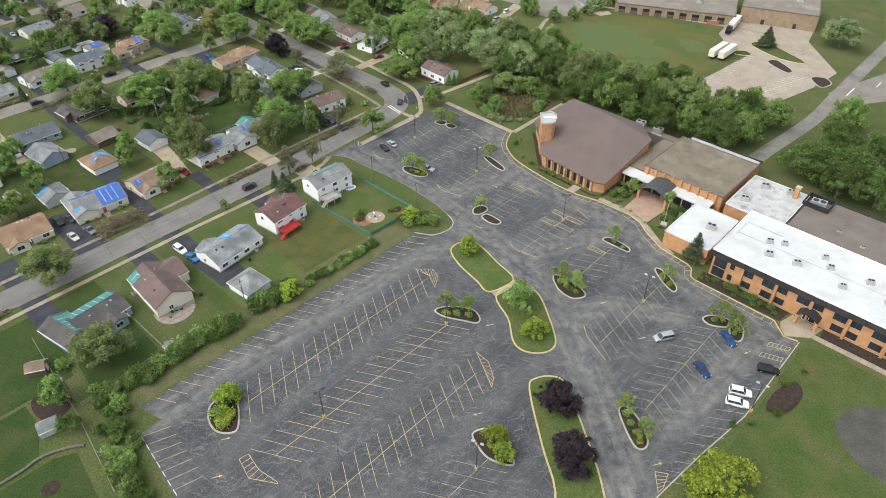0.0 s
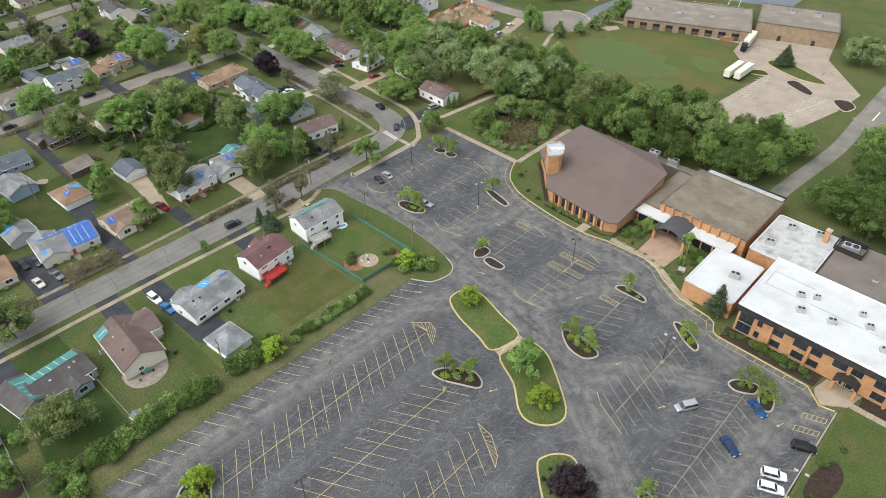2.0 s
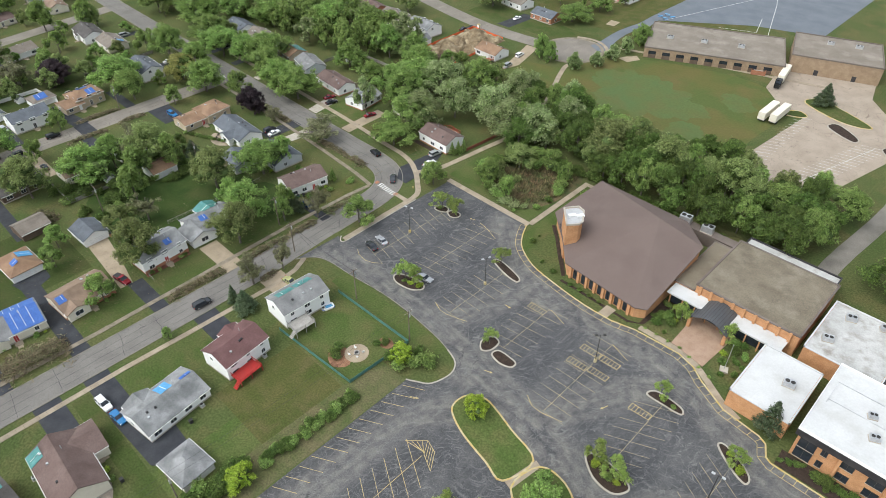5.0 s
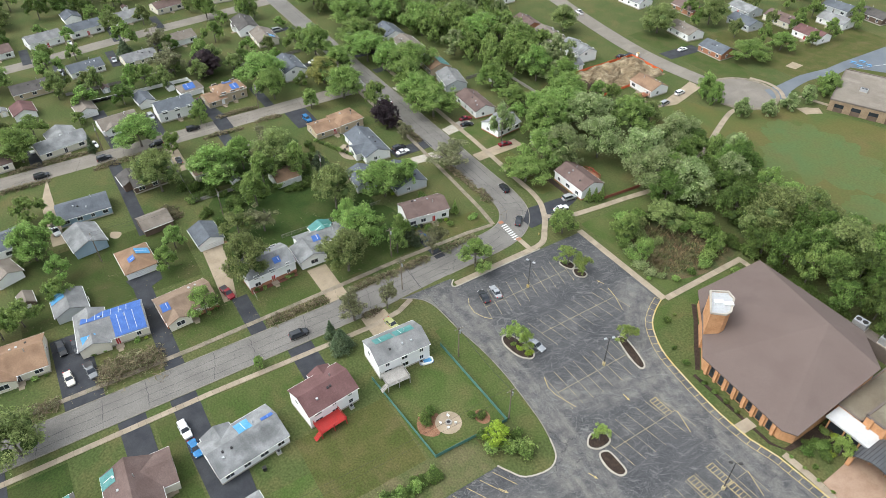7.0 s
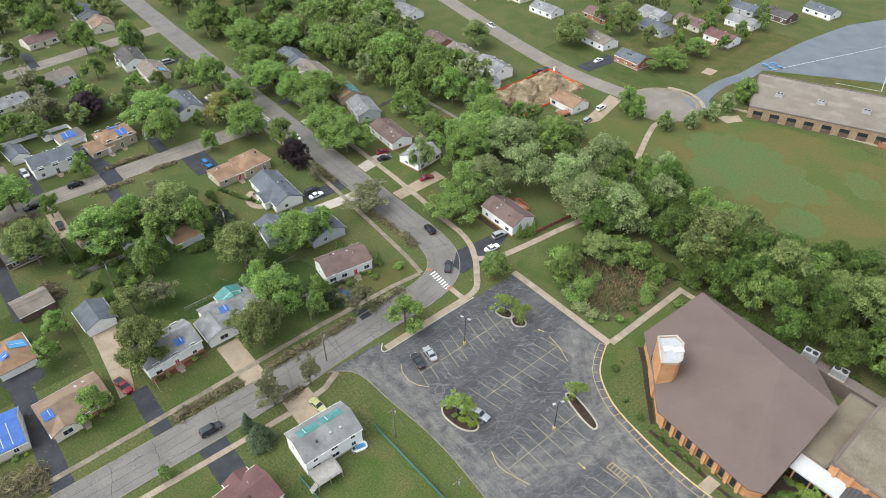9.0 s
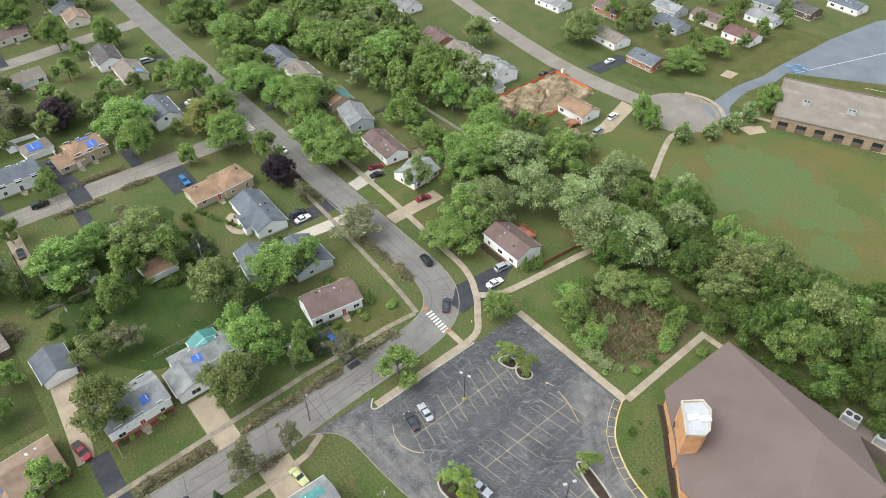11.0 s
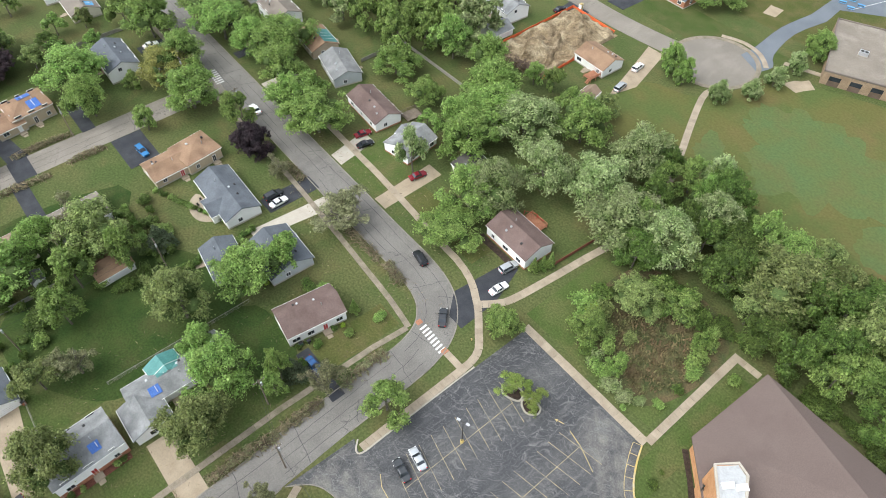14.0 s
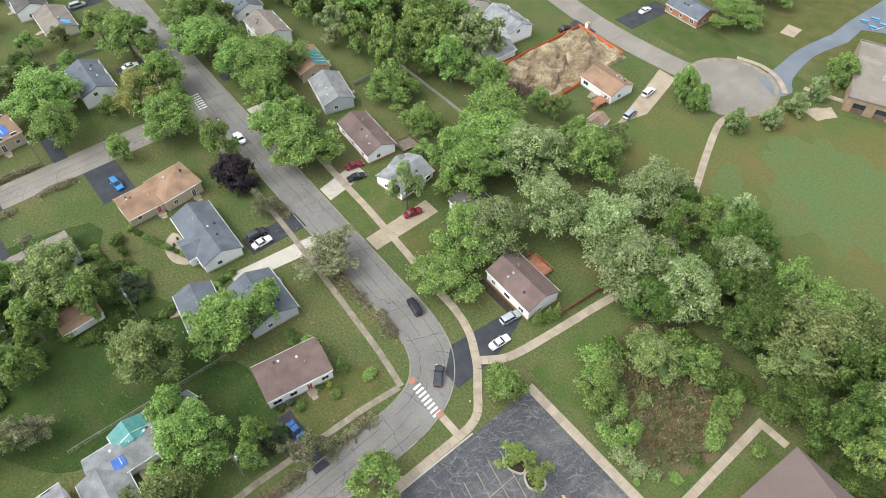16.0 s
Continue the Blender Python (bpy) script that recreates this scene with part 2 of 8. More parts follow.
GREY_WOOD = surf("grey_wood", (0.3, 0.28, 0.26), (0.38, 0.36, 0.33), size=1, fine=0.15, amount=0.2)
POLE_WOOD = surf("pole_wood", (0.14, 0.11, 0.085), (0.19, 0.155, 0.12), size=1, fine=0.1, amount=0.2)
METAL = surf("galvanised_metal", (0.45, 0.46, 0.47), (0.55, 0.56, 0.57), size=1, fine=0.2, amount=0.1, rough=0.45, metal=0.6)
DARK_METAL = surf("dark_bronze_metal", (0.04, 0.038, 0.036), (0.06, 0.056, 0.052), size=1, fine=0.2, amount=0.1, rough=0.5, metal=0.4)
BLUE_TARP = surf("blue_tarp", (0.04, 0.11, 0.36), (0.065, 0.15, 0.43), size=1.5, fine=0.3, amount=0.22, rough=0.5, bump=0.3)
LIGHT_TARP = surf("light_blue_tarp", (0.08, 0.28, 0.52), (0.12, 0.34, 0.58), size=1.5, fine=0.3, amount=0.15, rough=0.5, bump=0.3)
TEAL_TARP = surf("teal_tarp", (0.06, 0.19, 0.18), (0.09, 0.24, 0.225), size=1.5, fine=0.3, amount=0.15, rough=0.5, bump=0.3)
BARK = surf("bark", (0.1, 0.085, 0.068), (0.17, 0.15, 0.125), size=1, fine=0.15, amount=0.3, rough=1)
DEADWOOD = surf("cut_branches", (0.12, 0.095, 0.06), (0.21, 0.172, 0.105), size=2, fine=0.4, amount=0.4, isle=0.45, rough=1)
WHITE_ROOF = surf("white_roof_membrane", (0.5, 0.5, 0.495), (0.55, 0.55, 0.545), size=6, fine=0.4, amount=0.05, stain=(0.44, 0.435, 0.42), stain_size=5)
STAINED_ROOF = surf("stained_white_roof", (0.36, 0.355, 0.34), (0.46, 0.455, 0.44), size=4, fine=0.4, amount=0.1, stain=(0.26, 0.24, 0.21), stain_size=3)
TOWER_ROOF = surf("grey_white_membrane", (0.38, 0.385, 0.39), (0.46, 0.465, 0.47), size=2, fine=0.3, amount=0.08, stain=(0.3, 0.3, 0.3), stain_size=2)
TAN_BRICK = surf("tan_brick", (0.26, 0.185, 0.12), (0.32, 0.235, 0.155), size=2, fine=0.25, amount=0.14)
VAULT = surf("grey_vault_metal", (0.085, 0.087, 0.092), (0.115, 0.117, 0.122), size=3, fine=0.3, amount=0.12, rough=0.45, metal=0.2)
GRAVEL_ROOF = surf("tan_gravel_roof", (0.135, 0.113, 0.08), (0.185, 0.157, 0.114), size=6, fine=0.3, amount=0.2, stain=(0.215, 0.187, 0.143), stain_size=5)
BROWN_FLAT = surf("brown_flat_roof", (0.13, 0.105, 0.09), (0.18, 0.15, 0.13), size=8, fine=0.3, amount=0.12)
SCHOOL_ROOF = surf("grey_brown_roof", (0.175, 0.148, 0.12), (0.22, 0.19, 0.155), size=8, fine=0.3, amount=0.16, stain=(0.27, 0.24, 0.2), stain_size=6)
CHURCH_ROOF = surf("mauve_brown_shingles", (0.132, 0.098, 0.086), (0.142, 0.107, 0.094), size=9, fine=0.2, amount=0.13, stain=(0.122, 0.09, 0.08), stain_size=7)
ROOFS = {}
for rn, a, b in (("brown", (0.125, 0.085, 0.075), (0.155, 0.11, 0.097)), ("maroon", (0.12, 0.062, 0.06), (0.15, 0.082, 0.078)), ("tan", (0.2, 0.14, 0.1), (0.25, 0.18, 0.13)),
                 ("orange", (0.22, 0.137, 0.086), (0.27, 0.175, 0.112)), ("grey", (0.17, 0.17, 0.17), (0.25, 0.25, 0.245)), ("pale", (0.16, 0.163, 0.163), (0.27, 0.273, 0.273)),
                 ("slate", (0.095, 0.105, 0.12), (0.125, 0.137, 0.155)), ("dark", (0.075, 0.068, 0.064), (0.105, 0.097, 0.09)), ("taupe", (0.17, 0.145, 0.12), (0.215, 0.185, 0.155))):
    ROOFS[rn] = surf(rn + "_shingles", a, b, size=3, fine=0.25, amount=0.16, rough=0.9, stain=tuple(v * 0.8 for v in a), stain_size=4)
LEAVES = {}


def leafy(m):
    """Lets a share of the light through, as thin leaves do."""
    n, k = m.node_tree.nodes, m.node_tree.links
    bsdf, out = n["Principled BSDF"], n["Material Output"]
    tr, mix = n.new("ShaderNodeBsdfTranslucent"), n.new("ShaderNodeMixShader")
    mix.inputs[0].default_value = 0.5
    k.new(bsdf.inputs["Base Color"].links[0].from_socket, tr.inputs[0])
    k.new(bsdf.outputs[0], mix.inputs[1]), k.new(tr.outputs[0], mix.inputs[2]), k.new(mix.outputs[0], out.inputs[0])
    return m


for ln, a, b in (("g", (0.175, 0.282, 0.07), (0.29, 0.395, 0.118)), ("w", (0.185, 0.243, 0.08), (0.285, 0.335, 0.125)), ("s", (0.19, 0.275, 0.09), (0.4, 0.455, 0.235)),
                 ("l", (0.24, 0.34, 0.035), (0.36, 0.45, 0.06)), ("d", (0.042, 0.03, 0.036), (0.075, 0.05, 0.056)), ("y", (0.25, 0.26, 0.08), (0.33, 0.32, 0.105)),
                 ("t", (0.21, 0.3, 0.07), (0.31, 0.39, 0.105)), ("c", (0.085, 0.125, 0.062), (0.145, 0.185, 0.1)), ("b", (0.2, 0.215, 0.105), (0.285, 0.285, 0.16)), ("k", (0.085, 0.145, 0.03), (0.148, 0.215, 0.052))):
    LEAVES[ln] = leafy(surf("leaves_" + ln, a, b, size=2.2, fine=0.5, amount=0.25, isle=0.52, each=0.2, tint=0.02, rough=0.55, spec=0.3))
# Darker than the leaves: the shade within a crown, put into its colour.
SHADED_CORE = surf("shaded_leaf_core", (0.062, 0.092, 0.03), (0.085, 0.118, 0.042), size=1, fine=0.3, amount=0.3, rough=1, spec=0.05)
FENCE_GREEN = surf("green_fence_mesh", (0.06, 0.15, 0.125), (0.085, 0.19, 0.16), size=1, fine=0.2, amount=0.1)
FENCE_GREY = surf("weathered_fence", (0.22, 0.2, 0.18), (0.3, 0.28, 0.25), size=1, fine=0.2, amount=0.2)
ORANGE_NET = surf("orange_safety_fence", (0.62, 0.12, 0.04), (0.7, 0.16, 0.06), size=1, fine=0.2, amount=0.15)
TYRE = surf("tyre_rubber", (0.015, 0.015, 0.016), (0.025, 0.025, 0.026), size=1, fine=0.1, amount=0.1)
RIM = surf("alloy_rim", (0.4, 0.4, 0.41), (0.5, 0.5, 0.51), size=1, fine=0.1, amount=0.05, rough=0.35, metal=0.8)
LAMP_RED = surf("red_lens", (0.4, 0.02, 0.02), (0.45, 0.03, 0.03), size=1, fine=0.1, amount=0.05, rough=0.2)
LAMP_CLEAR = surf("clear_lens", (0.6, 0.6, 0.6), (0.7, 0.7, 0.7), size=1, fine=0.1, amount=0.05, rough=0.15)
PAINT = {}
for pn, c, me in (("white", (0.75, 0.75, 0.75), 0), ("silver", (0.45, 0.46, 0.47), 0.5), ("blue", (0.02, 0.08, 0.22), 0.3), ("navy", (0.018, 0.045, 0.12), 0.3), ("black", (0.012, 0.013, 0.015), 0.2),
                  ("red", (0.2, 0.012, 0.02), 0.2), ("charcoal", (0.05, 0.053, 0.058), 0.4), ("lime", (0.42, 0.43, 0.2), 0.2), ("grey", (0.18, 0.185, 0.19), 0.5), ("sky", (0.03, 0.16, 0.36), 0.3), ("beige", (0.55, 0.52, 0.45), 0.3)):
    PAINT[pn] = surf("car_paint_" + pn, c, tuple(v * 1.08 for v in c), size=1, fine=0.3, amount=0.03, rough=0.25, metal=me, spec=0.6)


# ---- mesh tools ----
class Mesh:
    """Collects faces for one mesh."""

    def __init__(self):
        self.v, self.f = [], []

    def add(self, verts, faces):
        b = len(self.v)
        self.v += [tuple(p) for p in verts]
        self.f += [tuple(b + i for i in q) for q in faces]
        return self

    def box(self, x, y, z0, sx, sy, sz, turn=0.0, taper=0.0):
        c, s = math.cos(radians(turn)), math.sin(radians(turn))
        pts = []
        for z, k in ((z0, 1.0), (z0 + sz, 1.0 - taper)):
            for a, b in ((-1, -1), (1, -1), (1, 1), (-1, 1)):
                u, w = a * sx / 2 * k, b * sy / 2 * k
                pts.append((x + c * u - s * w, y + s * u + c * w, z))
        return self.add(pts, [(3, 2, 1, 0), (4, 5, 6, 7), (0, 1, 5, 4), (1, 2, 6, 5), (2, 3, 7, 6), (3, 0, 4, 7)])

    def prism(self, plan, z0, z1):
        n = len(plan)
        area = sum(plan[i][0] * plan[(i + 1) % n][1] - plan[(i + 1) % n][0] * plan[i][1] for i in range(n))
        if area < 0:
            plan = plan[::-1]
        pts = [(x, y, z0) for x, y in plan] + [(x, y, z1) for x, y in plan]
        return self.add(pts, [tuple(range(n))[::-1], tuple(range(n, 2 * n))] + [(i, (i + 1) % n, n + (i + 1) % n, n + i) for i in range(n)])

    def sheet(self, plan, z):
        n = len(plan)
        area = sum(plan[i][0] * plan[(i + 1) % n][1] - plan[(i + 1) % n][0] * plan[i][1] for i in range(n))
        return self.add([(x, y, z) for x, y in (plan if area > 0 else plan[::-1])], [tuple(range(n))])

    def extrude(self, section, x0, x1):
        """A (y, z) section drawn out along x."""
        n = len(section)
        pts = [(x0, y, z) for y, z in section] + [(x1, y, z) for y, z in section]
        return self.add(pts, [tuple(range(n))[::-1], tuple(range(n, 2 * n))] + [(i, (i + 1) % n, n + (i + 1) % n, n + i) for i in range(n)])

    def tube(self, a, b, r0, r1, n=6):
        a, b = Vector(a), Vector(b)
        q = (b - a).to_track_quat("Z", "Y").to_matrix()
        pts = []
        for p, r in ((a, r0), (b, r1)):
            for i in range(n):
                t = 2 * math.pi * i / n
                pts.append(p + q @ Vector((r * math.cos(t), r * math.sin(t), 0)))
        return self.add(pts, [tuple(range(n))[::-1], tuple(range(n, 2 * n))] + [(i, (i + 1) % n, n + (i + 1) % n, n + i) for i in range(n)])

    def ball(self, x, y, z, rx, ry, rz, nu=8, nv=5):
        pts, faces = [(x, y, z - rz)], []
        for j in range(1, nv):
            t = math.pi * j / nv
            for i in range(nu):
                u = 2 * math.pi * i / nu
                pts.append((x + rx * math.sin(t) * math.cos(u), y + ry * math.sin(t) * math.sin(u), z - rz * math.cos(t)))
        pts.append((x, y, z + rz))
        for i in range(nu):
            k = (i + 1) % nu
            faces.append((0, 1 + k, 1 + i))
            for j in range(nv - 2):
                a = 1 + j * nu
                faces.append((a + i, a + k, a + nu + k, a + nu + i))
            faces.append((1 + (nv - 2) * nu + i, 1 + (nv - 2) * nu + k, len(pts) - 1))
        return self.add(pts, faces)

    def moved(self, x, y, turn, z=0.0):
        c, s = math.cos(radians(turn)), math.sin(radians(turn))
        self.v = [(x + c * a - s * b, y + s * a + c * b, z + h) for a, b, h in self.v]
        return self

    def data(self, name, material):
        me = bpy.data.meshes.new(name)
        me.from_pydata(self.v, [], self.f)
        me.materials.append(material)
        return me


def part(name, mesh, material, parent, label=""):
    ob = new(name, mesh.data(name, material) if isinstance(mesh, Mesh) else mesh)
    ob.parent = parent
    return tagged(ob, label)


def thing(name, x, y, turn, label, category, group="", z=0.0):
    ob = new(name)
    ob.empty_display_size = 0.5
    ob.matrix_basis = pose(x, y, z, 0, 0, turn)
    return tagged(ob, label, category, group)


def setting(name, mesh, material, label, category):
    return tagged(new(name, mesh.data(name, material)), label, category, kind="structure")


def smooth(points, steps=6, closed=False):
    """A rounded line through the points."""
    p, n, out = [Vector(q) for q in points], len(points), []
    for i in range(n if closed else n - 1):
        if closed:
            a, b, c, d = p[i - 1], p[i], p[(i + 1) % n], p[(i + 2) % n]
        else:
            a, b, c, d = p[max(i - 1, 0)], p[i], p[i + 1], p[min(i + 2, n - 1)]
        for s in range(steps):
            t = s / steps
            q = 0.5 * (2 * b + (c - a) * t + (2 * a - 5 * b + 4 * c - d) * t * t + (3 * b - a - 3 * c + d) * t ** 3)
            out.append((q.x, q.y))
    if not closed:
        out.append(tuple(p[-1]))
    return out


def sides(line, half, closed=False):
    """The line moved to both sides by half."""
    n, left, right = len(line), [], []
    for i in range(n):
        a = Vector(line[i - 1] if i or closed else line[0])
        b = Vector(line[(i + 1) % n] if i < n - 1 or closed else line[-1])
        d = (b - a).normalized()
        left.append((line[i][0] - d.y * half, line[i][1] + d.x * half))
        right.append((line[i][0] + d.y * half, line[i][1] - d.x * half))
    return left, right


def band(mesh, line, width, z0, z1, closed=False):
    """A strip of that width along a line, with its top at z1 and its sides down to z0."""
    a, b = sides(line, width / 2, closed)
    n = len(line)
    pts = [(x, y, z) for row, z in ((a, z1), (b, z1), (a, z0), (b, z0)) for x, y in row]
    faces = []
    for i in range(n if closed else n - 1):
        k = (i + 1) % n
        faces += [(i, n + i, n + k, k), (i, k, 2 * n + k, 2 * n + i), (n + k, n + i, 3 * n + i, 3 * n + k)]
    if not closed:
        faces += [(0, 2 * n, 3 * n, n), (n - 1, 2 * n - 1, 4 * n - 1, 3 * n - 1)]
    return mesh.add(pts, faces)


def slabs(name, line, width, label, z=0.13, step=1.5, material=None):
    """A pavement of single slabs along a line."""
    top = tagged(new(name), label, "pavement", kind="structure")
    shared = {}
    for i in range(len(line) - 1):
        a, b = Vector(line[i]), Vector(line[i + 1])
        d = b - a
        count = max(1, round(d.length / step))
        long = d.length / count
        key = round(long, 2)
        if key not in shared:
            m = Mesh().box(0, 0, 0, long - 0.04, width, z)
            shared[key] = m.data("slab", material or CONCRETE)
        for j in range(count):
            q = a + d * ((j + 0.5) / count)
            ob = part("slab", shared[key], None, top)
            ob.matrix_basis = pose(q.x, q.y, random.uniform(-0.01, 0.0), 0, 0, math.degrees(math.atan2(d.y, d.x)))
    return top


def inside(x, y, plan):
    hit = False
    for (x1, y1), (x2, y2) in zip(plan, plan[1:] + plan[:1]):
        if (y1 > y) != (y2 > y) and x < (x2 - x1) * (y - y1) / (y2 - y1) + x1:
            hit = not hit
    return hit


# ---- ground, streets, car park ----
setting("ground", Mesh().sheet([(-2500, -2000), (2000, -2000), (2000, 2500), (-2500, 2500)], 0), GRASS, "mown green and yellowing grass with bare patches", "grass")

STREET_A = [(-168.6, -150), (-168.6, 60), (-168.8, 98), (-169.7, 114), (-170.6, 128), (-171, 141), (-171.7, 147.4), (-173.6, 152.6), (-177, 156.4), (-182, 159), (-190, 160.2), (-204, 160.4), (-240, 161.2), (-320, 163), (-400, 165), (-520, 168)]
lineA = smooth(STREET_A, 6)
road = Mesh()
band(road, lineA, 8.7, -0.2, 0.05)
setting("road_1", road, STREET, "grey asphalt street with dark tar-sealed cracks", "road")
setting("road_2", band(Mesh(), smooth([(-279, -120), (-279, 60), (-279.5, 130), (-279.5, 158)], 4), 8.6, -0.2, 0.045), OLD_STREET, "dusty tan-grey asphalt side street lined with brush", "road")
setting("road_3", band(Mesh(), smooth([(-368, -60), (-372, 30), (-382, 90), (-392, 162)], 4), 8.6, -0.2, 0.045), OLD_STREET, "grey asphalt side street among houses", "road")
setting("road_4", band(Mesh(), smooth([(-196, 280), (-210, 276), (-240, 274.5), (-275, 279), (-320, 288), (-420, 308)], 5), 8.4, -0.2, 0.045), OLD_STREET, "grey asphalt street that ends in a turning circle", "road")
ring = [(-194 + 13 * math.cos(a * math.pi / 16), 280.5 + 13.5 * math.sin(a * math.pi / 16)) for a in range(32)]
setting("turning_circle", Mesh().prism(ring, -0.2, 0.055), OLD_STREET, "grey asphalt turning circle", "road")
setting("kerb_1", band(Mesh(), ring, 1.5, -0.1, 0.1, True), WORN_CONC, "broad tan concrete gutter round the turning circle", "kerb")
setting("road_5", band(Mesh(), smooth([(-57, 190), (-57.5, 212), (-54, 250), (-55, 290), (-57, 420)], 4), 5.2, -0.2, 0.045), ROAD_CONC, "pale concrete service road", "road")
kerbs = Mesh()
left, right = sides(lineA, 4.45)
for row in (left, right):
    run = []
    for p in row:
        gap = row is right and 110.5 < p[1] < 125 and p[0] > -170
        if gap and len(run) > 1:
            band(kerbs, run, 0.24, -0.1, 0.13)
            run = []
        elif not gap:
            run.append(p)
    band(kerbs, run, 0.24, -0.1, 0.13)
setting("kerb_2", kerbs, STREET_KERB, "pale concrete kerb along the street", "kerb")

# tar-sealed cracks of the streets
rngc = random.Random(31)


def tar_lines(name, line, half, label, z=0.054):
    """Dark sealed cracks: broken lines along the street, with forks and lines across it."""
    m, pts = Mesh(), []
    for (ax, ay), (bx, by) in zip(line, line[1:]):
        count = max(1, int(math.hypot(bx - ax, by - ay) / 1.6))
        pts += [(ax + (bx - ax) * i / count, ay + (by - ay) * i / count) for i in range(count)]
    near = [k for k, p in enumerate(pts) if p[1] > -40 and p[0] > -420]

    def at(k, off):
        (ax, ay), (bx, by) = pts[max(k - 1, 0)], pts[min(k + 1, len(pts) - 1)]
        long = math.hypot(bx - ax, by - ay)
        return (pts[k][0] - (by - ay) / long * off, pts[k][1] + (bx - ax) / long * off)

    for off in (-half * 0.52, 0.1, half * 0.5):
        run, drift = [], 0.0
        for k in range(near[0], near[-1]):
            drift = max(-0.5, min(0.5, drift + rngc.uniform(-0.16, 0.16)))
            if rngc.random() < (0.06 if run else 0.86):
                if len(run) > 2:
                    band(m, run, 0.075, z - 0.01, z)
                run = []
            else:
                run.append(at(k, off + drift))
    k = near[0] + 3
    while k < near[-1] - 3:
        slant, wob = rngc.uniform(-1.2, 1.2), rngc.uniform(0.1, 0.35)
        lo, hi = (-0.95, 0.95) if rngc.random() < 0.55 else (-0.95, rngc.uniform(-0.2, 0.3))
        (ax, ay), (bx, by) = at(k, half * lo), at(k + 1, half * hi)
        row = [(ax + (bx - ax) * f + wob * rngc.uniform(-1, 1), ay + (by - ay) * f + wob * rngc.uniform(-1, 1) + slant * f * 0.5) for f in (0, 0.17, 0.34, 0.5, 0.66, 0.83, 1)]
        band(m, row, 0.08, z - 0.01, z)
        k += rngc.randint(4, 9)
    setting(name, m, TAR, label, "road marking")


tar_lines("tar_seal_1", lineA, 4.2, "dark tar seams in the street's cracks")
tar_lines("tar_seal_2", smooth([(-279, -40), (-279, 60), (-279.5, 130), (-279.5, 156)], 4), 4.1, "dark tar seams in the side street's cracks", 0.05)

# the car park and its kerbs
EAST = smooth([(-128.5, 167.0), (-126.6, 163), (-123.8, 159), (-119.5, 156), (-114.5, 153.9), (-106, 152.4), (-97, 151.4), (-89, 151.5)], 3)
EAST += [(-83, 152.9), (-71.5, 153.4), (-67, 152), (-63.5, 149.4), (-56.5, 145.6), (-48, 144.5), (-46.2, 143.6), (-44.8, 140.6), (-43.5, 139.9), (-21.8, 139.5), (-19.8, 137.6), (-18, 135.9), (-14.8, 136.6)]
NOSE = smooth([(-112, 103.2), (-110, 104.3), (-107.1, 106.4), (-105.9, 111.3), (-107.5, 114.6), (-111.4, 116.2)], 4)
ENTRY = smooth([(-111.4, 116.2), (-117, 117.4), (-129, 118.4), (-138.3, 118.3), (-148.5, 117.2), (-157.3, 116.6), (-161.8, 114.8), (-164.8, 110.6)], 4)
EDGE = [(-161.2, 168)] + EAST + [(-14.6, 120), (-14.6, 107), (-16.9, 92), (-18.6, 77), (-14, -60), (-60, -60), (-85.9, 12.8), (-104.6, 15), (-105, 20), (-111.2, 18.3)] + NOSE + ENTRY[1:] + [(-164.4, 125.6), (-161.4, 124.6)]
# worn wheel tracks: middle lines and half widths
TRACKS = (([(-166.2, 117.6), (-143.9, 120.6), (-120.5, 119), (-96.9, 115.4), (-78.2, 112), (-61.3, 104.4), (-43.5, 91.7), (-30.1, 80.2), (-22.6, 73.5), (-16, 60)], 5.5), ([(-135.1, 165), (-118, 151), (-105.7, 146.7), (-79, 148.6), (-63.8, 145.9), (-49.4, 139.2), (-33, 135.3), (-16, 134)], 4.5),
          ([(-98, 106), (-104.2, 95.7), (-105.6, 62.4), (-106.2, 36.7), (-106.1, 18.5)], 3.6), ([(-120.5, 118.5), (-114.1, 134.3), (-110.4, 146.8)], 3.6), ([(-83, 111.5), (-80.7, 122.9), (-74.4, 135.9), (-66, 144)], 4), ([(-60.3, 105.3), (-54.3, 116.5), (-39.8, 124.7)], 3.5), ([(-33, 84), (-24, 96), (-23.2, 117.8), (-19.4, 132)], 3.5))


def worn(x, y):
    """How worn the asphalt is, and the place across and along the nearest wheel track."""
    best, across, along = 0.0, 0.0, 0.0
    for line, half in TRACKS:
        gone = 0.0
        for (ax, ay), (bx, by) in zip(line, line[1:]):
            long = math.hypot(bx - ax, by - ay)
            ux, uy = (bx - ax) / long, (by - ay) / long
            f = min(long, max(0, (x - ax) * ux + (y - ay) * uy))
            q = min(1, 2 * (1 - math.hypot(x - ax - f * ux, y - ay - f * uy) / (half * 1.3)))
            if q > best:
                best, across, along = q, (y - ay) * ux - (x - ax) * uy, gone + f
            gone += long
    return best, across, along


top = Mesh().prism(EDGE, -0.2, 0.056)
flag = {}
gx, gy = [-164 + 1.6 * i for i in range(94)], [0 + 1.6 * j for j in range(106)]
for i, x in enumerate(gx):
    for j, y in enumerate(gy):
        flag[i, j] = inside(x, y, EDGE)
top.add([(x, y, 0.06) for x in gx for y in gy], [(i * 106 + j, i * 106 + 106 + j, i * 106 + 107 + j, i * 106 + j + 1) for i in range(93) for j in range(105) if flag[i, j] and flag[i + 1, j] and flag[i + 1, j + 1] and flag[i, j + 1]])
lot = setting("car_park", top, LOT, "dark grey worn asphalt car park webbed with pale cracks", "car park")
wear_rows = [worn(x, y) for x, y, z in top.v]
